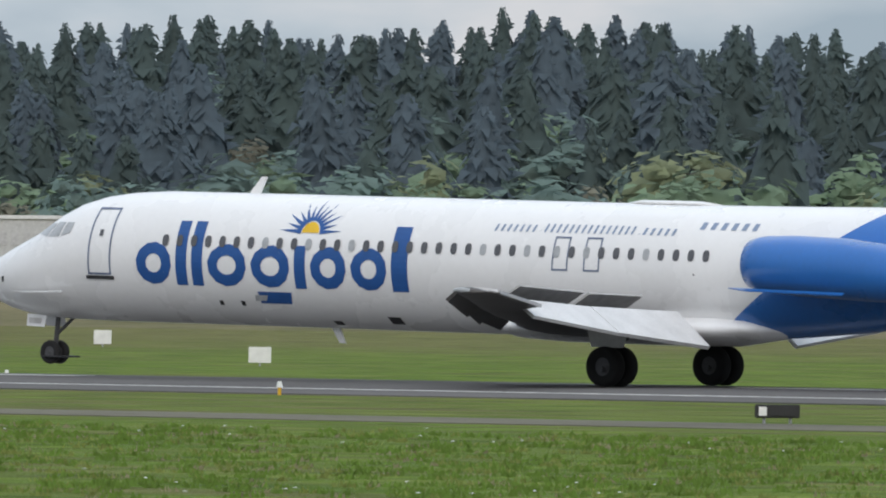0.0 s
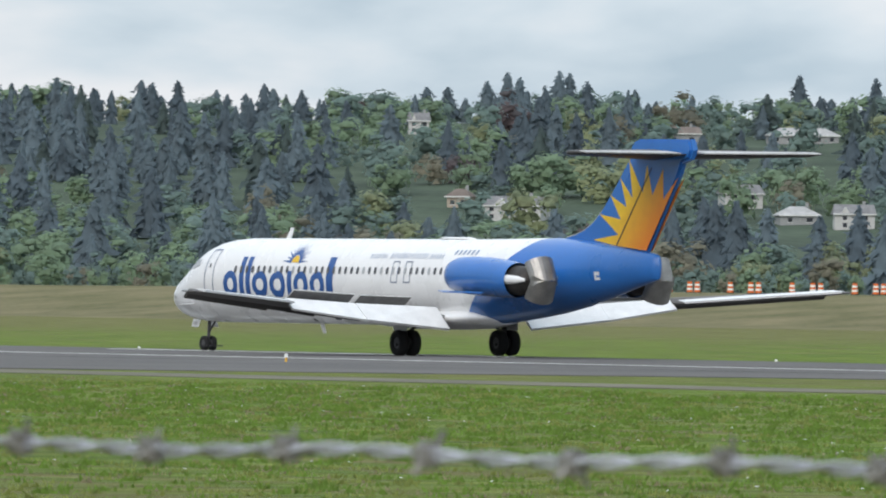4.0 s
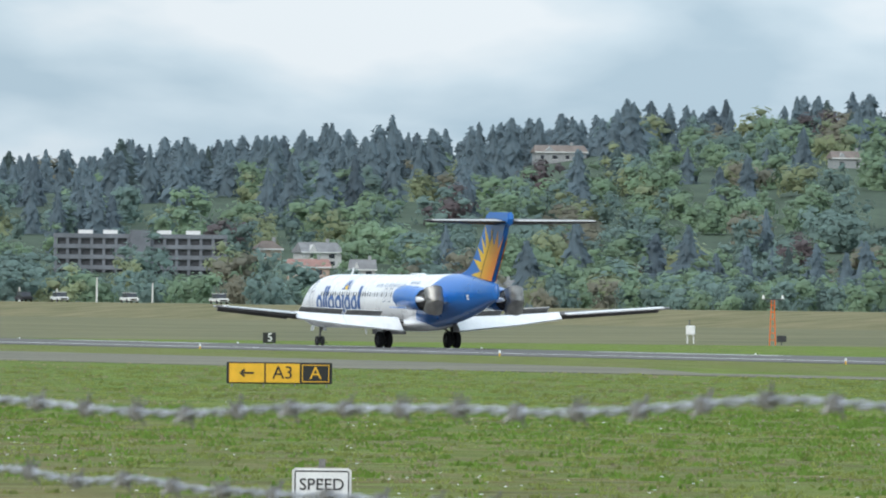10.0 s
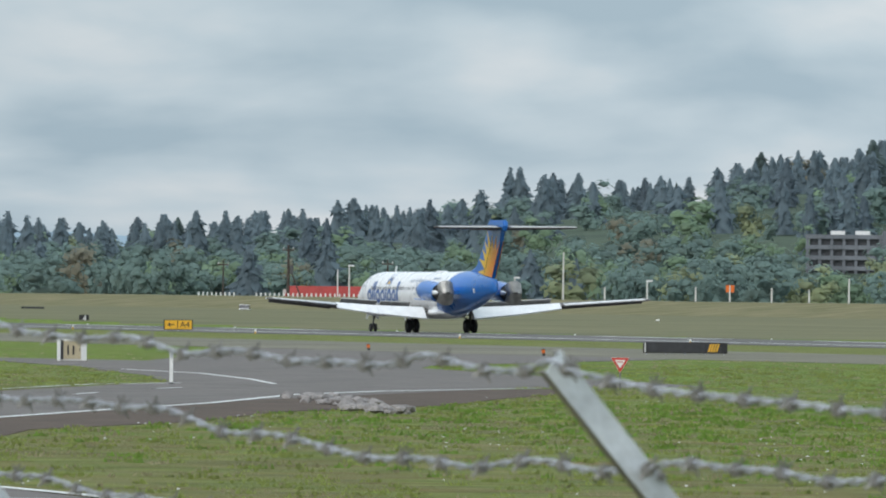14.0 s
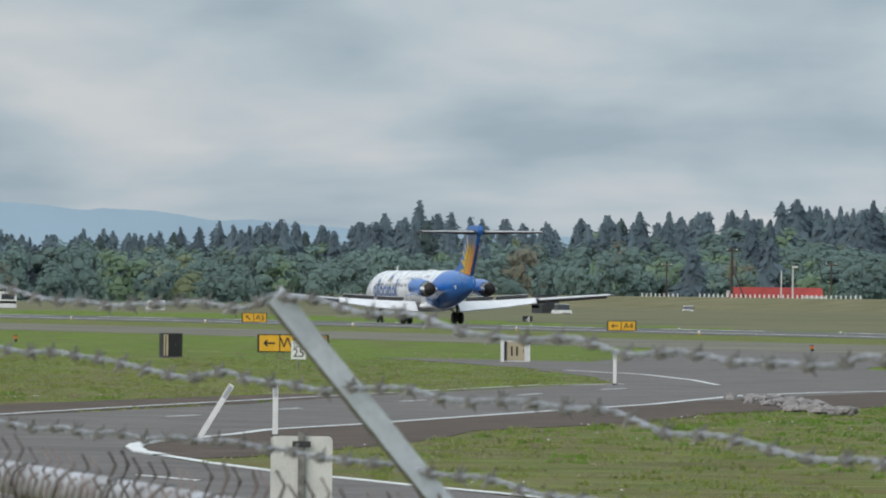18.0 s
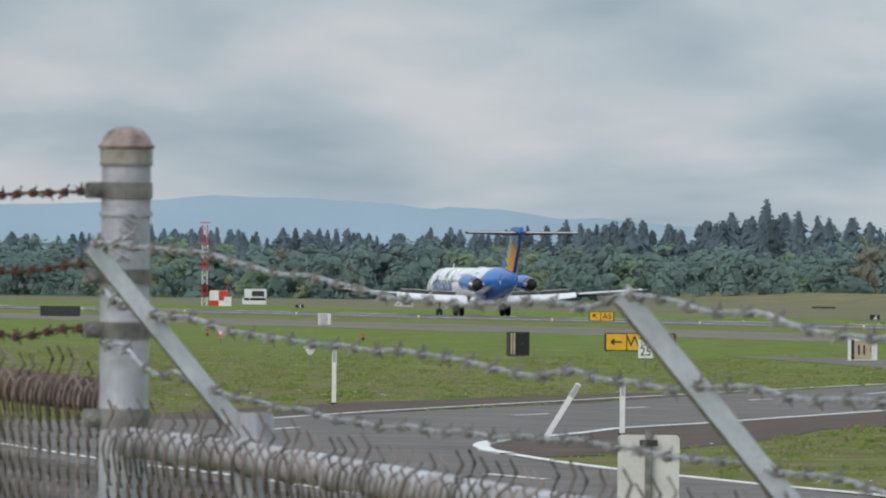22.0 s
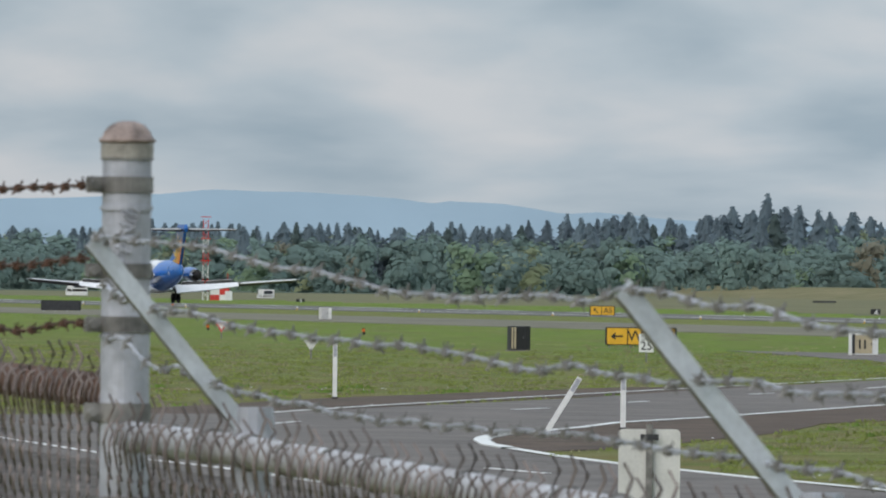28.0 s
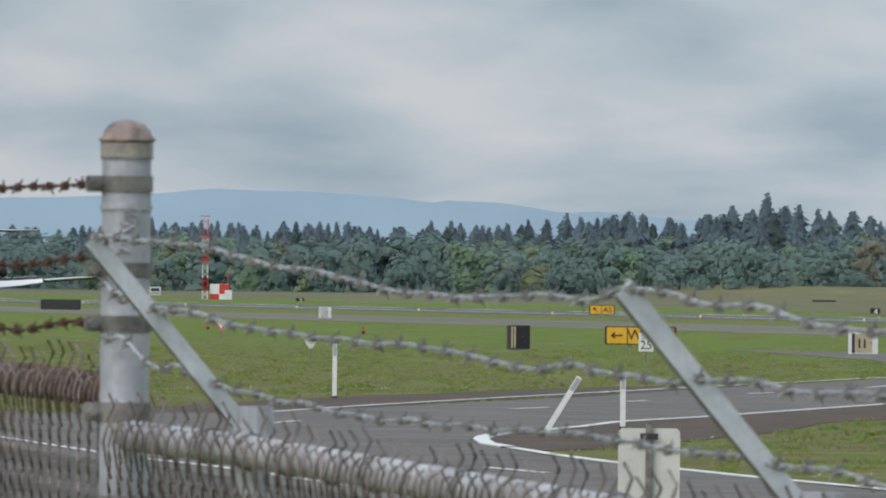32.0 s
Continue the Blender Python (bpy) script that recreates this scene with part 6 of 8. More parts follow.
def guidance_sign(x, y, h, panels, label, turn=0.0, z=0.0, name="guidance_sign", case=None):
    """A lighted taxiway sign: a case on short legs, one face panel after another. panels: width, face, mark, mark's paint."""
    b = math.degrees(math.atan2(-x, y))
    th = tagged(empty(name, pose(x, y, z, 0, 0, b + turn)), label, "airfield sign", "airfield signs")
    W = sum(p[0] for p in panels)
    part("case", boxed(-W / 2 - 0.06, W / 2 + 0.06, -0.02, 0.24, 0.12, h, 0.02), case or BLACK, th, "black sign case")
    n = max(2, int(W / 1.1) + 1)
    for k in range(n):
        lx = -W / 2 + 0.15 + (W - 0.3) * k / (n - 1)
        part("leg", rodded((lx, 0.11, -0.05), (lx, 0.11, 0.13), 0.035), GALV, th)
    cx = -W / 2
    for w, face, mark, paint in panels:
        p = part("face", boxed(cx + 0.03, cx + w - 0.03, -0.045, -0.021, 0.17, h - 0.05, 0.005), face, th)
        mid = (cx + w / 2, -0.052, (h + 0.12) / 2)
        if mark in ("left", "up"):
            ar = part("arrow", arrow(mark, min(w, h) * 0.72), paint, p)
            ar.location = mid
        elif mark == "stripes":
            for k in range(4):
                bm = bmesh.new()
                q = cx + 0.12 + (w - 0.3) * k / 4
                plate(bm, [(q, 0.2), (q + 0.1, 0.2), (q + 0.24, h - 0.08), (q + 0.14, h - 0.08)], -0.056, -0.047)
                part("stripe", bm, paint, p)
        elif mark:
            tx = letters(mark, min((h - 0.2) * 0.92, 1.55 * (w - 0.1) / len(mark)), paint)
            tx.parent = p
            tx.location = mid
        if face is BLACK and mark:
            for q in ((cx + 0.06, cx + w - 0.06, 0.20, 0.235), (cx + 0.06, cx + w - 0.06, h - 0.115, h - 0.08), (cx + 0.06, cx + 0.095, 0.235, h - 0.115), (cx + w - 0.095, cx + w - 0.06, 0.235, h - 0.115)):
                part("border", boxed(q[0], q[1], -0.052, -0.044, q[2], q[3]), paint, p)
        cx += w
    return th


def build_signs():
    guidance_sign(-399.0, 257.6, 0.98, [(0.28, BLACK, "", None), (0.95, SIGNYEL, "left", BLACK), (1.0, SIGNYEL, "A3", BLACK)], "yellow taxiway sign with an arrow beside the runway", 6)
    guidance_sign(-488.5, 158.9, 0.97, [(1.45, SIGNYEL, "left", BLACK), (1.40, SIGNYEL, "A3", BLACK), (1.2, BLACK, "A", SIGNYEL)], "yellow and black taxiway sign in the grass", 4)
    guidance_sign(-527.8, 215.6, 0.82, [(0.62, SIGNRED, "A3", SIGNWHITE), (1.45, SIGNRED, "10L-28R", SIGNWHITE), (0.16, SIGNWHITE, "", None)], "dark red runway holding sign", 4)
    guidance_sign(-1045.9, 265.8, 0.95, [(1.1, SIGNYEL, "left", BLACK), (1.2, SIGNYEL, "A4", BLACK)], "yellow taxiway sign with an arrow", 4)
    guidance_sign(-1186.0, 266.0, 1.0, [(1.05, SIGNYEL, "up", BLACK), (1.2, SIGNYEL, "A5", BLACK)], "yellow taxiway sign with a slanting arrow", 4)
    guidance_sign(-661.3, 150.4, 1.06, [(1.10, SIGNYEL, "left", BLACK), (0.80, SIGNYEL, "W", BLACK), (0.70, SIGNYEL, "", None), (1.0, BLACK, "A", SIGNYEL)], "yellow and black taxiway sign by the perimeter road", 4)
    for x, y, w, h, tn, lab in ((-463.6, 224.5, 2.24, 0.80, 0, "dark backs of a lighted sign on legs"), (-581.2, 254.8, 2.26, 0.99, 0, "dark back of a sign beside the runway"), (-565.3, 215.7, 3.63, 0.84, 0, "long dark back of a taxiway sign"),
                                (-1178.1, 213.2, 3.54, 1.04, 0, "long dark back of a taxiway sign"), (-1327.0, 444.0, 3.5, 0.85, 0, "low dark sign back in the far grass"), (-2035.0, 493.0, 3.6, 0.9, 0, "low dark sign back in the far grass")):
        guidance_sign(x, y, h, [(w, PANELDARK, "", None)], lab, tn, 0.0 if y < 320 else -0.6)
    guidance_sign(-722.8, 214.0, 0.75, [(0.12, SIGNWHITE, "", None), (3.45, PANELDARK, "", None), (0.9, PANELDARK, "stripes", SIGNYEL), (0.3, BLACK, "", None)], "long dark sign back with a yellow striped end", 0)
    guidance_sign(-172.3, 231.1, 0.42, [(0.24, SIGNWHITE, "", None), (0.64, BLACK, "", None)], "small black and white marker box by the taxiway", 0)
    for x, y, digit in ((-360.7, 342.8, "7"), (-698.7, 336.3, "6"), (-1066.6, 346.0, "5"), (-1440.1, 354.9, "4"), (-1695.8, 339.2, "3")):
        b = math.degrees(math.atan2(-x, y))
        th = tagged(empty("distance_sign", pose(x, y, -0.6, 0, 0, b + 3)), "black runway distance sign with a white digit", "airfield sign", "distance signs")
        part("case", boxed(-0.56, 0.56, 0, 0.32, 0.10, 1.0, 0.02), BLACK, th)
        for lx in (-0.4, 0.4):
            part("leg", rodded((lx, 0.16, -0.05), (lx, 0.16, 0.11), 0.04), GALV, th)
        tx = letters(digit, 1.0, SIGNWHITE, "digit")
        tx.parent = th
        tx.location = (0.05, -0.008, 0.55)
    # small white marker boards in the far grass
    for x, y, w, h in ((-310.9, 384.1, 0.86, 0.72), (-375, 452, 0.8, 0.75), (-389.5, 412.9, 0.8, 0.66), (-438.6, 422.7, 0.86, 0.75), (-553.4, 449.4, 0.78, 0.74), (-926.4, 560, 0.45, 0.75), (-1287.9, 562, 0.8, 1.0), (-1121.0, 560, 0.66, 1.05), (-953.4, 491.8, 0.45, 0.7), (-1249.5, 562, 0.9, 1.05), (-799.5, 401.9, 0.3, 0.6), (-830, 404, 0.3, 0.6), (-1732.9, 480.3, 0.6, 0.9), (-1600, 470, 0.5, 0.8)):
        b = math.degrees(math.atan2(-x, y))
        th = tagged(empty("marker_board", pose(x, y, -0.6 if y < 566 else -0.55, 0, 0, b)), "small white marker board on a short post", "marker", "marker boards")
        part("board", boxed(-w / 2, w / 2, -0.03, 0.03, 0.12, h, 0.01), SIGNWHITE, th)
        part("post", rodded((0, 0.06, -0.05), (0, 0.06, h * 0.7), 0.035), GALV, th)


build_signs()


def road_sign_post(th, z0, z1):
    part("post", boxed(-0.035, 0.035, 0.02, 0.07, z0, z1, 0.006), GALVDARK, th, "drilled steel sign post")


def build_road_signs():
    # speed limit sign, seen from the front
    for b, dist, front in ((71.79, 133.5, True), (77.145, 128.5, False)):
        p = spot(b, dist)
        th = tagged(empty("speed_limit_sign", pose(p.x, p.y, ground_z(p.x, p.y) + (-0.06 if front else 0.2), 0, 0, b + (0 if front else 180))), "white speed limit sign on a steel post" if front else "unpainted back of a speed limit sign on a post", "road sign")
        plate(bm := bmesh.new(), [(-0.275, 1.15), (0.275, 1.15), (0.305, 1.18), (0.305, 1.88), (0.275, 1.91), (-0.275, 1.91), (-0.305, 1.88), (-0.305, 1.18)], -0.004, 0.004)
        blade = part("blade", bm, SIGNBACK, th, "aluminium sign blade")
        plate(bm := bmesh.new(), [(-0.265, 1.165), (0.265, 1.165), (0.295, 1.195), (0.295, 1.865), (0.265, 1.895), (-0.265, 1.895), (-0.295, 1.865), (-0.295, 1.195)], -0.008, -0.0045)
        part("face", bm, SIGNWHITE, blade)
        for q in ((-0.272, 0.272, 1.868, 1.882), (-0.272, 0.272, 1.178, 1.192), (-0.282, -0.268, 1.192, 1.868), (0.268, 0.282, 1.192, 1.868)):
            part("border", boxed(q[0], q[1], -0.011, -0.0085, q[2], q[3]), BLACK, blade)
        for text, size, z in (("SPEED", 0.172, 1.735), ("LIMIT", 0.172, 1.565), ("25", 0.34, 1.335)):
            tx = letters(text, size, BLACK)
            tx.parent = blade
            tx.location = (0, -0.012, z)
        road_sign_post(th, -0.35, 2.0 if front else 1.96)
        for z in (1.3, 1.78):
            part("bolt", rodded((0, -0.016, z), (0, 0.09, z), 0.014, n=8), GALVDARK, th)
        if not front:
            part("sticker", boxed(-0.09, 0.09, 0.072, 0.076, 1.80, 1.86), PANELDARK, th, "small dark sticker")
    p = (-542.4, 123.6)
    b = math.degrees(math.atan2(-p[0], p[1]))
    th = tagged(empty("speed_limit_sign", pose(p[0], p[1], 0.0, 0, 0, b)), "low white speed limit sign by the road", "road sign")
    part("blade", boxed(-0.32, 0.32, -0.01, 0.01, 0.45, 1.25, 0.01), SIGNWHITE, th)
    for text, size, z in (("SPEED", 0.17, 1.15), ("LIMIT", 0.17, 1.0), ("25", 0.52, 0.72)):
        tx = letters(text, size, BLACK)
        tx.parent = th.children[0]
        tx.location = (0, -0.018, z)
    road_sign_post(th, -0.1, 1.2)
    # yield signs
    for x, y, s, front in ((-463.1, 134.6, 0.70, True), (-713.3, 138.2, 0.76, True), (-547.0, 109.9, 0.60, False)):
        b = math.degrees(math.atan2(-x, y))
        th = tagged(empty("yield_sign", pose(x, y, 0 if x > -500 else -0.3, 0, 0, b + (0 if front else 180))), "red and white triangular yield sign" if front else "grey back of a yield sign", "road sign", "yield signs")
        plate(bm := bmesh.new(), [(0, 0.62), (s / 2, 0.62 + s * 0.82), (-s / 2, 0.62 + s * 0.82)], -0.006, 0.006)
        part("blade", bm, SIGNBACK, th)
        plate(bm := bmesh.new(), [(0, 0.64), (s / 2 - 0.02, 0.61 + s * 0.82), (-s / 2 + 0.02, 0.61 + s * 0.82)], -0.012, -0.007)
        part("red_face", bm, REDPAINT, th)
        plate(bm := bmesh.new(), [(0, 0.80), (s / 2 - 0.15, 0.53 + s * 0.82), (-s / 2 + 0.15, 0.53 + s * 0.82)], -0.018, -0.013)
        part("white_face", bm, SIGNWHITE, th)
        for k in range(4):
            part("letter_bar", boxed(-0.1 + 0.052 * k, -0.064 + 0.052 * k, -0.022, -0.019, 0.48 + s * 0.75, 0.53 + s * 0.75), REDPAINT, th)
        road_sign_post(th, -0.1, 0.75)
    # flexible delineator posts
    for x, y, h, lean in ((-471.2, 119.5, 1.32, 0), (-371.7, 75.4, 1.58, 0), (-291.2, 64.0, 1.52, 31), (-301.7, 68.2, 1.30, 0)):
        b = math.degrees(math.atan2(-x, y))
        th = tagged(empty("delineator_post", pose(x, y, 0.02, 0, lean, b)), "white flexible road post" + (" leaning over" if lean else ""), "road post", "delineator posts")
        part("post", boxed(-0.065, 0.065, -0.012, 0.012, 0, h, 0.008), SIGNWHITE, th)
        part("reflector", boxed(-0.045, 0.045, -0.017, -0.013, h - 0.36, h - 0.04), GALV, th, "grey reflective strip")
        part("foot", boxed(-0.09, 0.09, -0.05, 0.05, 0, 0.05, 0.01), BLACK, th)
    # cabinets
    for x, y, w, h, lab, face in ((-605.0, 148.6, 1.3, 1.1, "pale roadside sign cabinet with a marked face", SIGNTAN), (-621.0, 135.2, 1.0, 1.22, "dark roadside utility cabinet", PANELDARK), (-1024.7, 207.1, 0.9, 1.0, "grey utility box beside the taxiway", SIGNBACK)):
        b = math.degrees(math.atan2(-x, y))
        th = tagged(empty("utility_cabinet", pose(x, y, 0, 0, 0, b + 14)), lab, "cabinet", "field cabinets")
        body = part("body", boxed(-w / 2, w / 2, 0, 0.7, 0.06, h, 0.02), SIGNWHITE if face is SIGNTAN else face, th)
        part("plinth", boxed(-w / 2 - 0.05, w / 2 + 0.05, -0.05, 0.75, -0.1, 0.06), STONE, th)
        part("door", boxed(-w / 2 + 0.08, w / 2 - 0.3, -0.02, -0.002, 0.14, h - 0.08), SPOILER if face is SIGNBACK else face if face is SIGNTAN else BLACK, th)
        part("side_panel", boxed(w / 2 - 0.26, w / 2 - 0.02, -0.022, -0.002, 0.1, h - 0.04), SIGNWHITE if face in (SIGNTAN, SIGNBACK) else BLACK, th)
        if face is PANELDARK and x > -700:
            for q in (-0.46, -0.32):
                part("pale_stripe", boxed(q, q + 0.09, -0.03, -0.022, 0.12, h - 0.06), SIGNTAN, th, "faded tan stripe")
        part("handle", boxed(w / 2 - 0.38, w / 2 - 0.34, -0.05, -0.02, h * 0.5, h * 0.6), STRUT, th)
        if face is SIGNTAN:
            for q in (-0.32, -0.06):
                part("mark", boxed(q, q + 0.09, -0.03, -0.022, 0.35, h - 0.3), BLACK, th)
            part("dark_panel", boxed(-w / 2, -w / 2 + 0.14, -0.035, -0.022, 0.12, h - 0.04), PANELDARK, th)


build_road_signs()


def build_shelter():
    x, y = -1757.0, 340.1
    b = math.degrees(math.atan2(-x, y))
    th = tagged(empty("equipment_shelter", pose(x, y, -0.62, 0, 0, b)), "red and white checkered airfield equipment shelter", "shelter")
    part("body", boxed(-1.3, 1.3, 0, 3, 0, 2.75, 0.03), SIGNWHITE, th)
    for i in range(2):
        for j in range(2):
            x0 = -1.32 + 1.32 * i
            part("checker", boxed(x0, x0 + 1.30, -0.02, -0.004, 0.04 + 1.35 * j, 1.37 + 1.35 * j), REDPAINT if (i + j) % 2 == 0 else SIGNWHITE, th)
    part("annex", boxed(0.75, 1.75, -0.3, 2, 0, 1.9, 0.03), FLAPGREY, th)
    part("mast_rod", rodded((1.1, 0.5, 2.0), (1.1, 0.5, 4.4), 0.05), REDPAINT, th)
    tower = tagged(empty("antenna_mast", pose(x - 0.3, y - 1.95, -0.62, 0, 0, b)), "red and white lattice antenna mast beside the shelter", "mast")
    n = 13
    H_, half = 11.7, 0.36
    for k in range(n):
        z0, z1 = H_ * k / n, H_ * (k + 1) / n
        mat = REDPAINT if (k // 2) % 2 == 1 or k == n - 1 else SIGNWHITE
        bm = bmesh.new()
        for sx in (-1, 1):
            for sy in (-1, 1):
                rod(bm, (sx * half, sy * half, z0), (sx * half, sy * half, z1), 0.05, n=6)
        for sy in (-1, 1):
            rod(bm, (-half, sy * half, z0), (half, sy * half, z1), 0.03, n=5)
            rod(bm, (half, sy * half, z0), (-half, sy * half, z1), 0.03, n=5)
            rod(bm, (sy * half, -half, z0), (sy * half, half, z1), 0.03, n=5)
        part("lattice_section", bm, mat, tower, "red lattice section" if mat is REDPAINT else "white lattice section")
    for z in (6.0, 9.0, 12.0):
        part("aerial_arm", boxed(-0.7, 0.7, -0.45, -0.38, z, z + 0.12), mat, tower)


build_shelter()


def build_levee_things():
    """Barrels, posts, poles, the red-roofed barn: on and behind the levee."""
    def top(x):
        return 2.18 * lerp([(-560, 1.0), (-430, 0.75), (-330, 0.22), (0, 0.1)], x)
    barrel = None
    k = 0
    for x in [-930 - 3.5 * j - (2.2 if j % 3 == 0 else 0) for j in range(36)]:
        m = pose(x, 621, top(x) - 0.05)
        if barrel is None:
            barrel = tagged(empty("traffic_barrel", m), "orange and white traffic barrel on the levee", "traffic barrel", "traffic barrels")
            for j in range(5):
                part("band", rodded((0, 0, 0.12 + 0.19 * j), (0, 0, 0.31 + 0.19 * j), 0.30 - 0.018 * j, 0.29 - 0.018 * j, 14), ORANGEPL if j % 2 == 0 else SIGNWHITE, barrel)
            part("base", rodded((0, 0, 0), (0, 0, 0.12), 0.38, 0.36, 14), BLACK, barrel)
        else:
            copy_thing(barrel, m)
    post = None
    for j in range(48):
        x = -2243 - 3.35 * j
        if -2358 > x > -2371:
            continue
        m = pose(x, 614, top(x) - 0.1)
        if post is None:
            post = tagged(empty("guard_post", m), "short white guard post along the levee road", "post", "guard posts")
            part("shaft", boxed(-0.18, 0.18, -0.12, 0.12, 0, 0.75, 0.05), SIGNWHITE, post)
        else:
            copy_thing(post, m)
    # utility poles
    for x, y, h, kind in ((-2364, 622, 9.8, 2), (-2413, 622, 7.0, 1), (-2292.7, 622, 7.2, 1), (-2190, 626, 8.5, 0), (-2075, 622, 3.0, 3), (-2008, 622, 4.2, 0), (-1978, 622, 3.4, 0), (-2207, 622, 4.0, 4), (-2124, 622, 3.6, 4), (-2316, 621, 6.0, 4), (-2051, 622, 2.6, 0), (-2095, 622, 2.6, 0), (-2030, 622, 2.4, 0), (-2150, 622, 2.5, 0)):
        th = tagged(empty("utility_pole", pose(x, y, top(x) - 0.2, 0, 0, 75)), "wooden utility pole on the levee" if kind < 3 else "slim roadside pole on the levee", "pole", "levee poles")
        part("shaft", rodded((0, 0, 0), (0, 0, h), 0.30 if kind == 2 else 0.17, 0.2 if kind == 2 else 0.12, 8), BARK if kind < 3 and kind > 0 else SIGNBACK, th)
        if kind in (1, 2):
            part("crossarm", boxed(-1.1, 1.1, -0.1, 0.1, h - 1.0, h - 0.75), BARK, th)
            for q in (-0.9, 0, 0.9):
                part("insulator", rodded((q, 0, h - 0.75), (q, 0, h - 0.4), 0.08), FLAPGREY, th)
        if kind == 2:
            part("stay_pole", rodded((2.4, 0, 0), (0.3, 0, h * 0.55), 0.14), BARK, th)
            part("transformer", rodded((0.6, 0, h * 0.45), (0.6, 0, h * 0.62), 0.35), STRUT, th)
        if kind == 3:
            part("board", boxed(-0.7, 0.7, -0.05, 0.05, h - 1.2, h), ORANGEPL, th)
        if kind == 4:
            part("lamp_head", boxed(-0.2, 0.9, -0.2, 0.2, h - 0.15, h + 0.15), FLAPGREY, th)
    th = tagged(empty("barn", pose(-2504, 668, -0.7, 0, 0, 75)), "low white barn with a bright red roof behind the levee", "barn")
    part("wall", boxed(-9.2, 9.2, 0, 8, 0, 3.0), WALLS[0], th)
    plate(bm := bmesh.new(), [(-9.6, 2.7), (9.6, 2.7), (9.1, 4.9), (-8.7, 4.9)], -0.5, 4.2)
    part("roof", bm, material("bright_red_metal_roof", (0.50, 0.075, 0.07), 0.6, vary=0.1, scale=0.5, fine=4), th, "bright red metal roof")
    part("gable", boxed(-9.9, -9.25, 0, 8, 0, 4.2), WALLS[0], th)
    part("lean_to", boxed(5.4, 9.8, -2.5, -0.6, 0, 3.2), WALLS[0], th, "small white lean-to")
    part("flagpole", rodded((1.0, -3, 0), (1.0, -3, 8.2), 0.12), SIGNWHITE, th)


build_levee_things()


def build_instruments():
    """Wind mast and sensors in the grass beyond the runway."""
    b = 69.8
    mast = tagged(empty("wind_mast", pose(-1145, 421, -0.62, 0, 0, b)), "orange lattice wind mast with two white lamps", "mast")
    for sx in (-0.28, 0.28):
        part("leg", rodded((sx, 0, 0), (sx * 0.45, 0, 4.3), 0.06, 0.05, 8), ORANGEPL, mast)
    for k in range(6):
        z = 0.5 + 0.65 * k
        w = 0.27 - 0.023 * k
        part("rung", boxed(-w, w, -0.03, 0.03, z, z + 0.07), ORANGEPL, mast)
    part("crossarm", boxed(-0.95, 0.95, -0.04, 0.04, 4.3, 4.38), STRUT, mast)
    for x in (-0.9, 0.9):
        part("lamp", rodded((x, 0, 4.38), (x, 0, 4.75), 0.14, 0.09, 10), SIGNWHITE, mast, "white lamp on the crossarm")
    part("control_box", boxed(0.4, 1.3, -0.2, 0.2, 0.35, 0.95, 0.02), PANELDARK, mast, "dark control box")
    part("box_post", boxed(0.8, 0.9, -0.05, 0.05, 0, 0.36), STRUT, mast)
    st = tagged(empty("weather_sensor", pose(-1176, 424, -0.62, 0, 0, b)), "white weather sensor on two legs", "instrument")
    for x in (-0.3, 0.3):
        part("leg", boxed(x - 0.06, x + 0.06, -0.06, 0.06, 0, 0.85), SIGNWHITE, st)
    part("housing", boxed(-0.45, 0.45, -0.3, 0.3, 0.85, 1.75, 0.06), SIGNWHITE, st, "white sensor housing")
    part("head", rodded((-0.1, 0, 1.75), (-0.1, 0, 2.3), 0.07), STRUT, st)
    for x, y in ((-911, 373.6), (-470, 362.5)):
        bb = math.degrees(math.atan2(-x, y))
        pap = tagged(empty("visibility_sensor", pose(x, y, -0.62, 0, 0, bb) @ Matrix.Scale(0.58, 4)), "yellow sensor box with a white bent arm", "instrument", "visibility sensors")
        plate(bm := bmesh.new(), [(0.0, 0), (0.95, 0), (0.82, 0.95), (0.1, 0.95)], -0.25, 0.25)
        part("box", bm, SIGNYEL, pap, "yellow sensor box")
        part("mast", rodded((0.15, 0, 0.9), (0.05, 0, 1.9), 0.06), SIGNWHITE, pap)
        tube(bm := bmesh.new(), [(0.05, 0, 1.85), (0.3, 0, 1.9), (0.6, 0, 2.1), (0.8, 0, 2.35)], 0.07, 8)
        part("arm", bm, SIGNWHITE, pap, "white bent sensor arm")
        part("strut", rodded((-0.9, 0, 0), (0.05, 0, 1.1), 0.05), SIGNWHITE, pap)
        part("rail", boxed(-0.95, 0.0, -0.04, 0.04, 0.95, 1.03), SIGNWHITE, pap)


build_instruments()


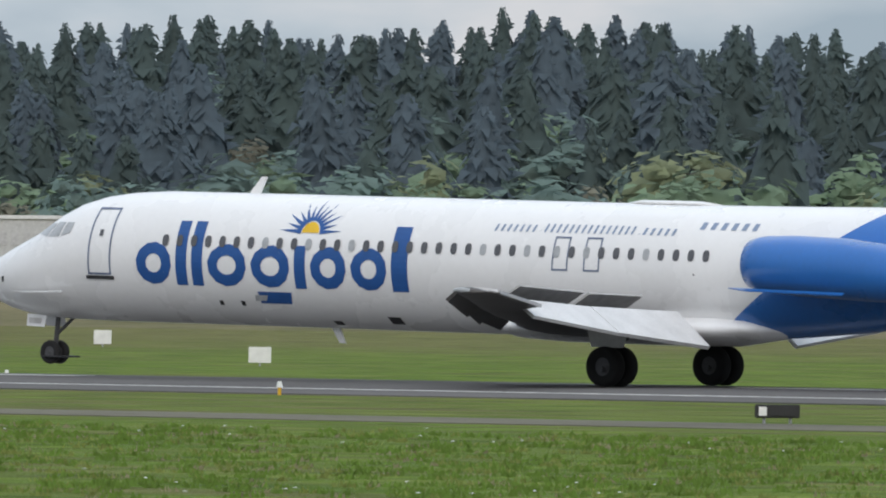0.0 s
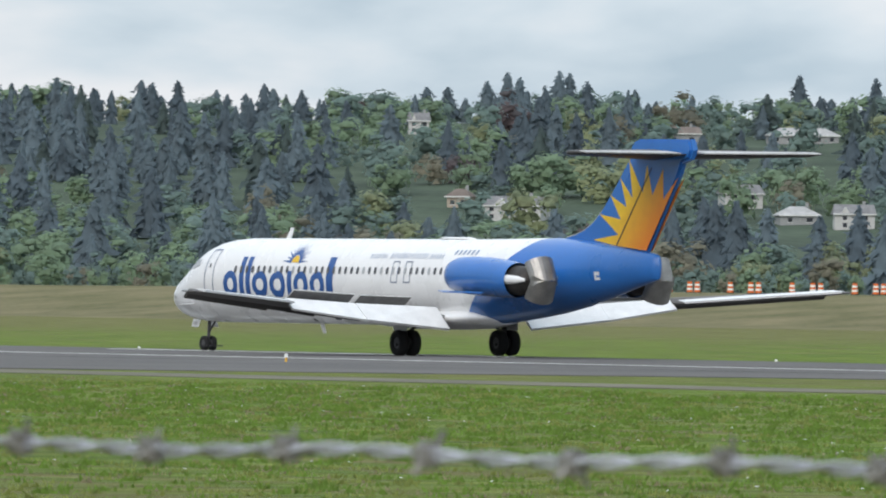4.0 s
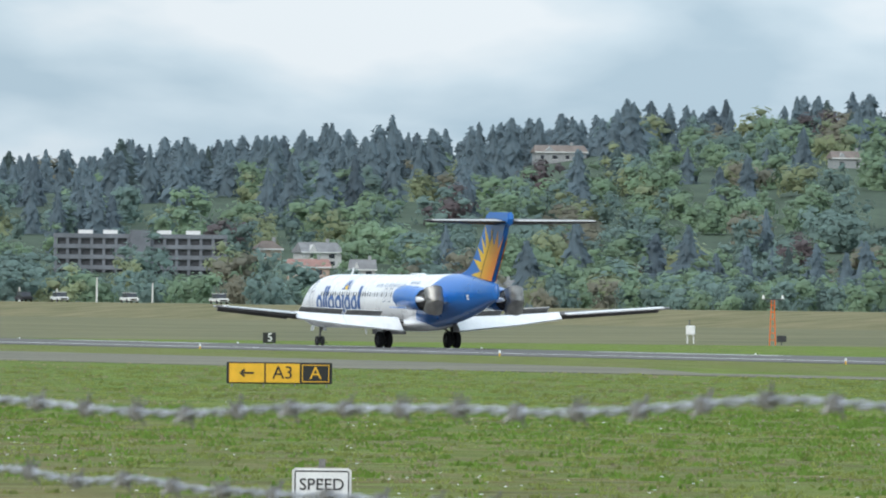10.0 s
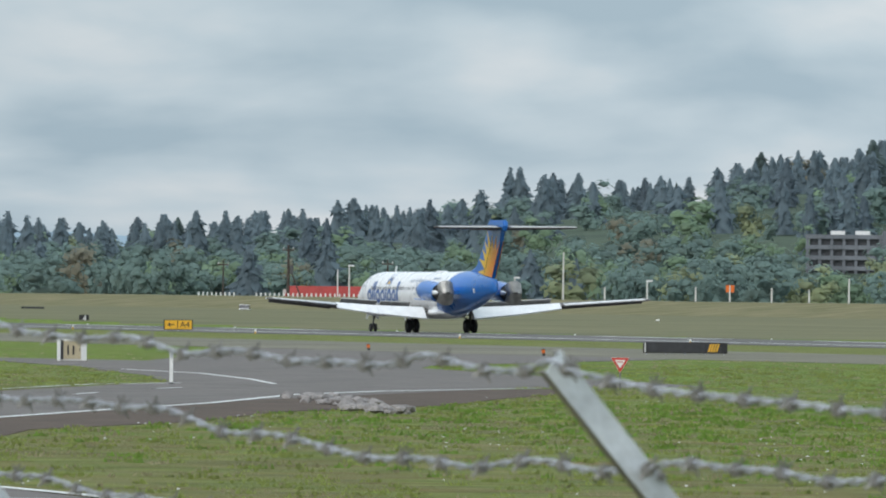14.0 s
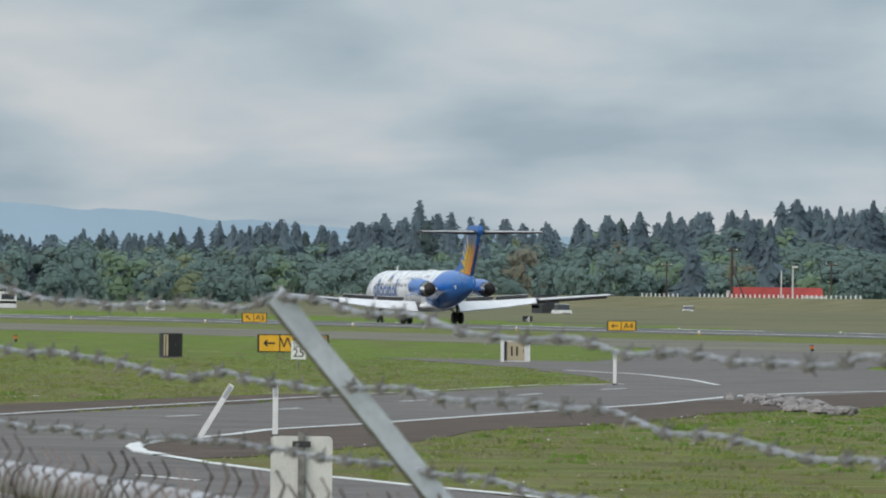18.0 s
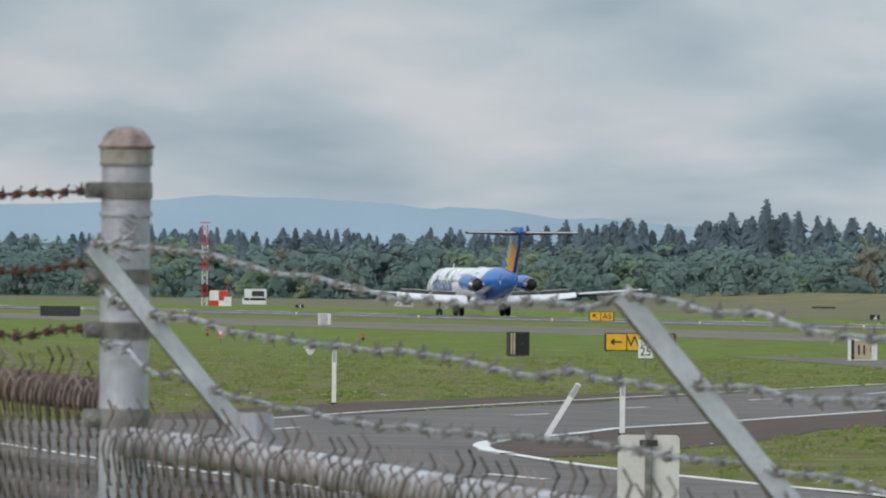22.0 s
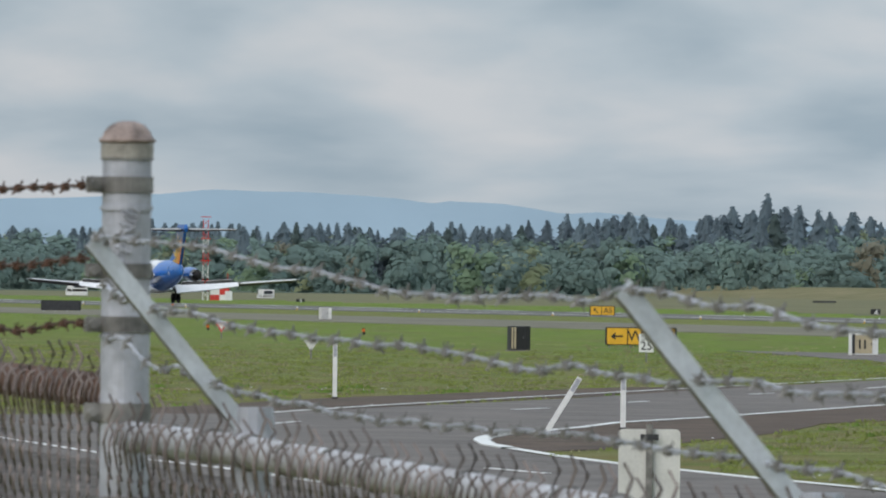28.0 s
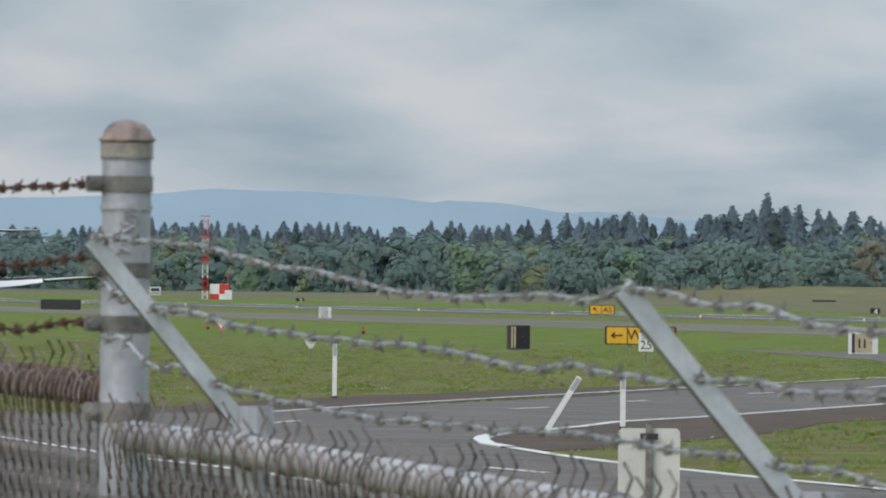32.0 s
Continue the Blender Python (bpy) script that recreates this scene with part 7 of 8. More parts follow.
def build_small_lights():
    """Runway and taxiway edge lights."""
    proto = None
    spots_ = [(-150 - 61 * k, 261.5) for k in range(26)] + [(-150 - 61 * k, 323.0) for k in range(26)]
    for x, y in spots_:
        m = pose(x, y, 0.0 if y < 300 else -0.55)
        if proto is None:
            proto = tagged(empty("runway_edge_light", m), "small white runway edge light", "runway light", "runway edge lights")
            part("stem", rodded((0, 0, -0.05), (0, 0, 0.2), 0.05), SIGNYEL, proto)
            part("globe", rodded((0, 0, 0.2), (0, 0, 0.36), 0.09, 0.05), SIGNWHITE, proto)
        else:
            copy_thing(proto, m)
    proto = None
    for x, y in [(-500.6, 231.3), (-499.0, 231.0), (-700, 199), (-745, 201), (-529, 220.5), (-545.6, 229), (-546.8, 229.4), (-527, 242), (-1495, 300 - 38), (-1380, 262), (-780, 160), (-820, 158), (-700, 131)]:
        m = pose(x, y, 0.0)
        if proto is None:
            proto = tagged(empty("guard_light", m), "small orange taxiway guard light", "taxiway light", "taxiway lights")
            part("base", boxed(-0.10, 0.10, -0.07, 0.07, -0.05, 0.16, 0.02), BLACK, proto)
            part("lens", boxed(-0.11, 0.11, -0.10, 0.05, 0.16, 0.36, 0.02), ORANGEPL, proto)
            part("visor", boxed(-0.12, 0.12, -0.14, 0.08, 0.36, 0.39, 0.01), BLACK, proto)
        else:
            copy_thing(proto, m)


build_small_lights()


def build_stakes():
    for x, y, h, flag in ((-163.1, 143.2, 1.02, False), (-151.5, 142.2, 0.95, True), (-155.0, 136.5, 0.42, True), (-171.9, 142.9, 0.62, False)):
        b = math.degrees(math.atan2(-x, y))
        th = tagged(empty("survey_stake", pose(x, y, 0, 4, 3, b)), "thin wooden survey stake" + (" with a white ribbon" if flag else ""), "stake", "survey stakes")
        part("stake", boxed(-0.022, 0.022, -0.012, 0.012, -0.1, h, 0.003), WOOD, th)
        if flag:
            bm = bmesh.new()
            tube(bm, [(0, -0.02, h - 0.03), (0.06, -0.03, h - 0.02), (0.10, -0.03, h - 0.10), (0.17, -0.03, h - 0.17), (0.22, -0.03, h - 0.19)], 0.014, 5)
            part("ribbon", bm, SIGNWHITE, th, "white plastic ribbon")
    b = 48.6
    th = tagged(empty("concrete_slab", pose(-149.7, 132.0, 0, 0, 0, b)), "pale broken concrete slab lying in the grass", "slab")
    part("slab", boxed(-0.64, 0.62, -0.3, 0.3, -0.02, 0.13, 0.03), STONE, th)
    part("fragment", boxed(-0.2, 0.7, 0.32, 0.62, -0.02, 0.1, 0.03), STONE, th)


build_stakes()


def build_rocks():
    th = tagged(empty("rubble_pile", pose(0, 0, 0)), "heap of broken concrete rubble beside the road", "rubble")
    r = random.Random(4)
    for k in range(150):
        t = r.random()
        x = -416 + 50 * t + r.gauss(0, 1.5)
        y = 110.9 - 11.0 * t + r.gauss(0, 0.35) - 0.6
        s = r.uniform(0.10, 0.27)
        bm = bmesh.new()
        bmesh.ops.create_icosphere(bm, subdivisions=1, radius=s)
        for v in bm.verts:
            v.co *= r.uniform(0.65, 1.2)
            v.co.z *= 0.6
        ob = part("rock", bm, STONE, th)
        ob.location = (x, y, 0.05 + r.uniform(0, 0.10))
        ob.rotation_euler = (0, 0, r.uniform(0, 6))
    verge = [(-262, 57.0), (-268, 60.6), (-280, 64.8), (-300, 71.8), (-318, 77), (-340, 87), (-368, 96.5), (-394, 109), (-420, 118), (-440, 126), (-464, 133), (-440, 116), (-394, 97), (-330, 72), (-306, 63), (-290, 58.5), (-279, 56), (-262, 53.5)]
    pavement("soil_verge", verge, 0.015, SOIL, "bare brown soil verge beside the road")
    pavement("gravel_island", [(-440, 112), (-420, 100), (-372, 80.6), (-330, 64.8), (-318, 58), (-330, 60), (-375, 76), (-420, 95)], 0.012, SOIL, "bare brown soil verge on the far side of the road")


build_rocks()
pavement("connector_road", [(-475, 139), (-520, 141), (-600, 165), (-690, 206), (-800, 206), (-660, 168), (-560, 138), (-500, 127)], 0.016, ROADTAR, "grey connector road to the taxiway")


# ---------------------------------------------------------------- vehicles
def vehicle(name, L, W, H_, paint, label, cab=0.55, boxy=False):
    """A small far vehicle: x forwards, wheels on the ground."""
    th = tagged(empty(name), label, "vehicle")
    body = bmesh.new()
    box(body, -L / 2, L / 2, -W / 2, W / 2, 0.35, H_ * 0.58, 0.12)
    part("body", body, paint, th)
    if boxy:
        part("cargo_box", boxed(-L / 2, L * 0.22, -W / 2, W / 2, H_ * 0.4, H_, 0.05), paint, th)
        cabin = (L * 0.25, L * 0.46)
    else:
        cabin = (-L * cab / 2, L * cab / 2)
    bm = bmesh.new()
    vs = box(bm, cabin[0], cabin[1], -W / 2 + 0.08, W / 2 - 0.08, H_ * 0.56, H_ * (0.8 if boxy else 1.0))
    for v in vs:
        if v.co.z > H_ * 0.7:
            v.co.x *= 0.85
    part("cabin", bm, HOUSEGLASS, th, "dark glazed cabin")
    part("cabin_roof", boxed(cabin[0] * 0.82, cabin[1] * 0.82, -W / 2 + 0.06, W / 2 - 0.06, H_ * (0.8 if boxy else 1.0), H_ * (0.8 if boxy else 1.0) + 0.08, 0.02), paint, th)
    for sx in (-1, 1):
        part("window", boxed(sx * L / 2 - 0.02, sx * L / 2 + 0.02, -W * 0.36, W * 0.36, H_ * 0.62, H_ * 0.9) if boxy else boxed(sx * L / 2 - 0.03, sx * L / 2 + 0.03, -W * 0.3, W * 0.3, 0.5, 0.7), HOUSEGLASS if boxy else BLACK, th)
        for sy in (-1, 1):
            w_ = part("wheel", rodded((sx * L * 0.31, sy * (W / 2 - 0.2), 0.34), (sx * L * 0.31, sy * (W / 2 + 0.01), 0.34), 0.34, n=14), RUBBER, th)
    return th


def build_traffic():
    def along(ob, y, z, stops, turn):
        TRAFFIC.append((ob, [(t, pose(x, y, z, 0, 0, turn)) for t, x in stops]))
    truck = vehicle("box_truck", 5.5, 2.6, 2.9, SIGNWHITE, "white box truck on the far service road", boxy=True)
    along(truck, 372.0, -0.6, [(0.0, -1520.0), (19.0, -1839.0), (21.0, -1874.0), (22.0, -1894.0), (24.0, -1939.0), (25.5, -1972.0), (27.5, -2030.0), (29.0, -2067.0), (30.0, -2102.0), (32.0, -2160.0)], 180)
    van = vehicle("service_van", 4.4, 1.9, 1.9, SIGNWHITE, "small white service van on the far service road", cab=0.7, boxy=True)
    along(van, 388.0, -0.6, [(0.0, -1480.0), (17.5, -1785.0), (19.0, -1811.0), (21.0, -1843.0), (22.0, -1862.0), (24.0, -1894.0), (25.0, -1911.0), (27.5, -1957.0), (29.0, -1989.0), (31.0, -2037.0), (32.0, -2061.0)], 180)
    dark = vehicle("dark_truck", 6.5, 2.6, 3.2, PANELDARK, "dark blue-grey truck on the far road", boxy=True)
    along(dark, 447.0, -0.6, [(0.0, -2240.0), (15.5, -1867.0), (16.0, -1851.0), (19.0, -1784.0), (20.0, -1764.0), (20.5, -1753.0), (32.0, -1500.0)], 0)
    pick = vehicle("white_pickup", 5.0, 1.9, 1.9, SIGNWHITE, "white pickup truck following on the far road", cab=0.4)
    along(pick, 447.0, -0.6, [(0.0, -2230.5), (15.5, -1857.5), (16.0, -1841.5), (19.0, -1774.5), (20.0, -1754.5), (20.5, -1743.5), (32.0, -1490.5)], 0)
    for n_, x12, paint, lab in (("dark_car", -1991.0, PANELDARK, "dark car driving along the levee road"), ("silver_car", -1971.0, FLAPGREY, "silver car driving along the levee road"), ("white_pickup", -1933.0, SIGNWHITE, "white pickup truck driving along the levee road"), ("white_car", -1886.0, SIGNWHITE, "white car driving along the levee road")):
        car = vehicle(n_, 4.8, 1.8, 1.6, paint, lab)
        along(car, 620.0, 2.12, [(0.0, x12 - 25.5 * 12), (12.0, x12), (32.0, x12 + 25.5 * 20)], 0)
    parked = vehicle("parked_car", 4.5, 1.8, 1.4, FLAPGREY, "pale car parked on the far grass")
    parked.matrix_basis = pose(-2138.9, 555.2, -0.62, 0, 0, 160)


build_traffic()

# ---------------------------------------------------------------- the barbed-wire fence before the camera
FENCE_Y = 3.24
ARM_X = [-1.5, -4.43, -7.68, -10.68, -13.47, -16.6]
TIP = [(-18.8, 0.075), (-16.6, 0.054), (-13.47, 0.0), (-10.68, -0.049), (-7.68, -0.055), (-4.43, -0.07), (0, -0.09)]


# how the slack strands hang: x and height along each, by the span and the strand
KNOTS = {}
KNOTS[(-13.47, 0)] = [(-13.62, 3.59), (-13.91, 3.595), (-14.26, 3.589), (-14.57, 3.594), (-14.93, 3.608), (-15.27, 3.622), (-15.7, 3.639), (-16.07, 3.655)]
KNOTS[(-13.47, 1)] = [(-13.55, 3.505), (-13.82, 3.506), (-14.05, 3.517), (-14.23, 3.511), (-14.41, 3.515), (-14.62, 3.523), (-14.97, 3.532), (-15.24, 3.535), (-15.65, 3.539), (-16.09, 3.553), (-16.35, 3.567)]
KNOTS[(-13.47, 2)] = [(-13.53, 3.423), (-13.88, 3.425), (-14.17, 3.433), (-14.46, 3.437), (-14.76, 3.436), (-15.08, 3.437), (-15.41, 3.439), (-15.61, 3.44), (-15.89, 3.449), (-16.26, 3.459)]
KNOTS[(-10.68, 0)] = [(-10.77, 3.546), (-10.97, 3.549), (-11.09, 3.556), (-11.22, 3.549), (-11.42, 3.548), (-11.81, 3.554), (-12.11, 3.561), (-12.34, 3.565), (-12.57, 3.569), (-12.79, 3.581)]
KNOTS[(-10.68, 1)] = [(-10.93, 3.464), (-11.21, 3.459), (-11.5, 3.46), (-11.72, 3.467), (-12.02, 3.477), (-12.23, 3.487), (-12.41, 3.496), (-12.65, 3.499), (-12.94, 3.5), (-13.21, 3.504), (-13.34, 3.51)]
KNOTS[(-10.68, 2)] = [(-12.91, 3.404), (-13.15, 3.413), (-13.36, 3.42)]
KNOTS[(-7.68, 0)] = [(-7.76, 3.552), (-7.97, 3.548), (-8.18, 3.546), (-8.34, 3.543), (-8.52, 3.54), (-8.76, 3.533), (-8.99, 3.534), (-9.14, 3.531), (-9.34, 3.528), (-9.58, 3.524), (-9.7, 3.524), (-9.85, 3.524), (-10.08, 3.526), (-10.24, 3.531), (-10.41, 3.537), (-10.61, 3.546)]
KNOTS[(-7.68, 1)] = [(-9.72, 3.461), (-9.87, 3.462), (-10.1, 3.465), (-10.33, 3.467), (-10.5, 3.47), (-10.6, 3.469)]
KNOTS[(-4.43, 0)] = [(-6.04, 3.528), (-6.2, 3.532), (-6.31, 3.534), (-6.45, 3.536), (-6.6, 3.536), (-6.71, 3.538), (-6.83, 3.539), (-6.95, 3.544), (-7.12, 3.546), (-7.25, 3.549), (-7.35, 3.548), (-7.47, 3.546), (-7.62, 3.55)]


def tip_z(x):
    return EYE.z + lerp(TIP, x)


def rail_z(x):
    return tip_z(x) - 0.262


def barbed_strand(name, p0, p1, sag, seed, parent, mat, label, off=0.0, knots=()):
    """Two twisted wires with four-point barbs every five inches."""
    r = random.Random(seed)
    p0, p1 = Vector(p0), Vector(p1)
    L = (p1 - p0).length
    n = int(L / 0.011)
    waves = [(r.uniform(0.6, 2.2), r.uniform(0, 6.28), r.uniform(0.3, 1.0)) for _ in range(4)]

    def at(u):
        p = p0.lerp(p1, u)
        if knots:
            p.z = lerp(knots, p.x)
            p.z += 0.0016 * sum(a * math.sin(w * u * 30 + q) for w, q, a in waves)
            return p
        p.z -= sag * 4 * u * (1 - u)
        env = math.sin(math.pi * u) ** 0.5
        p.z += 0.007 * env * sum(a * math.sin(w * u * 12 + q) for w, q, a in waves)
        return p

    bm = bmesh.new()
    for ph in (0.0, math.pi):
        pts = []
        for k in range(n + 1):
            u = k / n
            a = ph + u * L / 0.05 * math.tau / 2
            pts.append(at(u) + Vector((0, 0.0019 * math.cos(a), 0.0019 * math.sin(a))))
        tube(bm, pts, 0.0016, 5)
    st = part("strand", bm, mat, parent, label, smooth=True)
    m = int(L / 0.127)
    d = (p1 - p0).normalized()
    for k in range(m):
        ob = new("barb", barb_mesh(r.randrange(6), mat is RUST))
        ob.parent = st
        ob.location = at(min(0.995, (k + 0.5 + off) / m))


def add_barb(bm, c, r):
    for j in range(2):
        rod(bm, c + Vector((0.004 * j - 0.008, 0, 0)), c + Vector((0.004 * j - 0.003, 0, 0)), 0.0066, n=7)
    for j in range(4):
        a = r.uniform(0, 6.28)
        v = Vector((0.35 * r.uniform(-1, 1), math.cos(a), math.sin(a))).normalized()
        rod(bm, c - v * 0.003, c + v * 0.0125, 0.0018, 0.0010, 5)


_barbs = {}


def barb_mesh(k, rusty):
    if (k, rusty) not in _barbs:
        bm = bmesh.new()
        add_barb(bm, Vector((0, 0, 0)), random.Random(300 + k))
        me = bpy.data.meshes.new("barb")
        bm.to_mesh(me)
        bm.free()
        me.materials.append(RUST if rusty else GALVDARK)
        _barbs[(k, rusty)] = me
    return _barbs[(k, rusty)]


def build_fence():
    fence = tagged(empty("security_fence"), "galvanised chain-link fence topped with barbed wire on slanted arms", "fence")
    # line posts with slanted arms
    for x in ARM_X:
        zt = tip_z(x)
        zr = rail_z(x)
        part("line_post", rodded((x, FENCE_Y + 0.02, 1.1), (x, FENCE_Y + 0.02, zr + 0.02), 0.024, n=14), GALV, fence)
        a, b = Vector((x, FENCE_Y - 0.20, zt - 0.008)), Vector((x, FENCE_Y + 0.01, zr + 0.005))
        d = (b - a).normalized()
        n = Vector((0, d.z, -d.y))
        # a pressed steel channel: web, two flanges and the broad face that turns to the light
        hw, th = 0.0112, 0.0028
        ar = None
        for name, s0, s1, h0, h1 in (("slanted_arm", 0.007, 0.010, -hw, hw), ("arm_flange", -0.012, 0.0068, hw - th, hw), ("arm_flange", -0.012, 0.0068, -hw, -hw + th)):
            bm = bmesh.new()
            ends = [[bm.verts.new(p + d * (cut if hh > 0 else 0) + Vector((1, 0, 0)) * ss + n * hh) for ss, hh in ((s0, h0), (s1, h0), (s1, h1), (s0, h1))] for p, cut in ((a, 0.006), (b, 0.0))]
            bm.faces.new(ends[0])
            bm.faces.new(list(reversed(ends[1])))
            for k in range(4):
                bm.faces.new((ends[0][(k + 1) % 4], ends[0][k], ends[1][k], ends[1][(k + 1) % 4]))
            bmesh.ops.recalc_face_normals(bm, faces=bm.faces[:])
            # the flanges' shade is painted in with the darker steel
            piece = part(name, bm, ARMSTEEL if ar is None else GALVDARK, ar or fence, "galvanised slanted barb arm" if ar is None else "")
            ar = ar or piece
        for u in (0.06, 0.43, 0.80):
            p = a.lerp(b, u)
            bm = bmesh.new()
            rod(bm, p + Vector((-0.014, 0, 0)) - n * 0.011, p + Vector((0.014, 0, 0)) - n * 0.011, 0.0038, n=8)
            rod(bm, p - n * 0.004, p - n * 0.016, 0.0045, n=8)
            part("wire_clip", bm, GALVDARK, ar, "dark wire clip")
        cap = bmesh.new()
        rod(cap, (x, FENCE_Y + 0.02, zr - 0.02), (x, FENCE_Y + 0.02, zr + 0.035), 0.029, 0.026, 14)
        part("post_cap", cap, GALV, fence, "cast post cap")
    # strands between the arms
    seed = 1
    for x0, x1 in zip(ARM_X, ARM_X[1:]):
        for j, u in enumerate((0.06, 0.43, 0.80)):
            e = []
            for x in (x0, x1):
                a, b = Vector((x, FENCE_Y - 0.20, tip_z(x) - 0.008)), Vector((x, FENCE_Y + 0.01, rail_z(x) + 0.005))
                e.append(a.lerp(b, u) + Vector((0, -0.008, 0.012)))
            barbed_strand("strand", e[0], e[1], (0.016, 0.022, 0.018)[j], seed, fence, GALV, "twisted galvanised barbed wire", off=0.13 * (seed % 3),
                          knots=sorted([(e[0].x, e[0].z), *KNOTS[(x0, j)], (e[1].x, e[1].z)]) if (x0, j) in KNOTS else ())
            seed += 1
    # the strands' last reach, to the terminal post
    px = -17.41
    for j, (u, z) in enumerate(((0.06, 3.655), (0.43, 3.60), (0.80, 3.53))):
        x = ARM_X[-1]
        a, b = Vector((x, FENCE_Y - 0.20, tip_z(x) - 0.008)), Vector((x, FENCE_Y + 0.01, rail_z(x) + 0.005))
        barbed_strand("strand", a.lerp(b, u) + Vector((0, 0, 0.01)), (px, FENCE_Y - 0.034, z), 0.004, 40 + j, fence, GALV, "twisted galvanised barbed wire")
    # terminal post
    tp = bmesh.new()
    rod(tp, (px, FENCE_Y, 1.1), (px, FENCE_Y, 3.79), 0.0335, n=28)
    part("terminal_post", tp, GALV, fence, "thick galvanised terminal post", smooth=False)
    dome = bmesh.new()
    rings = []
    prof = [(0.0350, 3.792), (0.0385, 3.793), (0.0385, 3.797), (0.0350, 3.799), (0.031, 3.808), (0.024, 3.816), (0.014, 3.8205), (0.004, 3.822)]
    for q, z in prof:
        rings.append([dome.verts.new((px + q * math.cos(k * math.tau / 28), FENCE_Y + q * math.sin(k * math.tau / 28), z)) for k in range(28)])
    for u, v in zip(rings, rings[1:]):
        for k in range(28):
            dome.faces.new((u[k], u[(k + 1) % 28], v[(k + 1) % 28], v[k]))
    dome.faces.new(rings[-1])
    cap = part("domed_cap", dome, RUSTCAP, fence, "domed rust-stained post cap", smooth=True)
    part("cap_skirt", rodded((px, FENCE_Y, 3.772), (px, FENCE_Y, 3.7915), 0.0358, n=28), CAPSKIRT, cap, "tan weathered skirt of the cap")
    part("cap_edge", rodded((px, FENCE_Y, 3.769), (px, FENCE_Y, 3.7718), 0.0364, n=28), GALVDARK, cap)
    for z, h, mat in ((3.735, 0.022, GALVDARK), (3.703, 0.006, GALV), (3.618, 0.020, GALVDARK), (3.545, 0.022, GALVDARK), (3.425, 0.026, GALVDARK), (3.30, 0.022, GALVDARK)):
        bm = bmesh.new()
        rod(bm, (px, FENCE_Y, z - h / 2), (px, FENCE_Y, z + h / 2), 0.0362, n=28)
        band = part("brace_band", bm, mat, fence, "weathered brace band")
        bm = bmesh.new()
        if h > 0.01:
            box(bm, px - 0.008, px + 0.008, FENCE_Y - 0.056, FENCE_Y - 0.030, z - h / 2, z + h / 2, 0.002)
            rod(bm, (px - 0.016, FENCE_Y - 0.047, z), (px + 0.02, FENCE_Y - 0.047, z), 0.006, n=8)
            part("band_bolt", bm, GALVDARK, band)
    # old wire ends twisted round the post
    r = random.Random(9)
    for k in range(5):
        bm = bmesh.new()
        z = 3.70 - 0.016 * k
        pts = [(px + 0.037, FENCE_Y + 0.012 * math.sin(j * 1.3 + k) - 0.004 * k, z + 0.006 * math.cos(j * 1.9 + k) - 0.002 * j) for j in range(8)]
        tube(bm, pts, 0.0016, 5)
        part("wire_end", bm, GALV, fence, "twisted loose wire end")
    # rails
    bm = bmesh.new()
    xs = [0.5, -1.5, -4.43, -7.68, -10.68, -13.47, -16.6, px + 0.03]
    tube(bm, [(x, FENCE_Y, rail_z(x) - 0.021) for x in xs], 0.021, 14)
    part("top_rail", bm, RAILSTEEL, fence, "dull dirty galvanised top rail", smooth=True)
    bm = bmesh.new()
    tube(bm, [(px - 0.02, FENCE_Y, 3.452), (-18.3, FENCE_Y, 3.462), (-21.0, FENCE_Y, 3.49)], 0.024, 14)
    part("rusty_rail", bm, RUST, fence, "rust-brown top rail", smooth=True)
    # a straight section past the terminal post, with three rusty strands
    for j, z in enumerate((3.735, 3.632, 3.545)):
        barbed_strand("strand", (px - 0.03, FENCE_Y - 0.045, z), (-21.0, FENCE_Y - 0.03, z + 0.03), 0.012, 60 + j, fence, RUST, "rusty barbed wire strand")
    part("far_post", rodded((-21.0, FENCE_Y, 1.1), (-21.0, FENCE_Y, 3.9), 0.0335, n=20), GALV, fence)
    # chain-link fabric: zigzag wires, twisted together above the rail
    p = 0.076
    V, F = [], []

    def wire(pts, r, n=4):
        base = len(V)
        P = [Vector(q) for q in pts]
        for i, q in enumerate(P):
            d = (P[min(i + 1, len(P) - 1)] - P[max(i - 1, 0)]).normalized()
            m = d.to_track_quat("Z", "Y").to_matrix()
            for k in range(n):
                V.append(tuple(q + m @ Vector((r * math.cos(k * math.tau / n), r * math.sin(k * math.tau / n), 0))))
        for i in range(len(P) - 1):
            for k in range(n):
                a, b = base + i * n + k, base + i * n + (k + 1) % n
                F.append((a, b, b + n, a + n))

    rr = random.Random(3)
    x = -0.2
    while x > -20.9:
        far = x < px
        zr = (3.452 + 0.011 * (px - x) if far else rail_z(x)) - (0.006 if far else 0.03)
        fy = FENCE_Y - 0.026
        deep = 1.2
        pts = []
        jx, jz = rr.uniform(-0.006, 0.006), rr.uniform(-0.008, 0.012)
        # twisted tip: two ends wound together and cut sharp
        lean = rr.uniform(-0.012, 0.012)
        pts.append((x + lean * 2 + jx, fy - 0.004, zr + 0.062 + jz))
        pts.append((x + lean + 0.004, fy + 0.004, zr + 0.045 + jz))
        pts.append((x + lean - 0.002, fy - 0.004, zr + 0.030))
        pts.append((x + 0.004, fy + 0.003, zr + 0.014))
        z = zr + 0.006
        while z > zr - deep:
            # each turn of the wire bows out to the next and comes back
            for j in range(4):
                q = math.sin(math.pi * (j + 0.5) / 4)
                pts.append((x + 0.036 * q - 0.006, fy - 0.010 * q + 0.006 + 0.004 * math.sin(x * 3 + z * 4), z - 0.042 * j / 4))
            z -= 0.042
        wire(pts, 0.0021)
        # the neighbouring wire crosses it below the rail, bowed the other way
        pts = []
        z = zr - 0.045
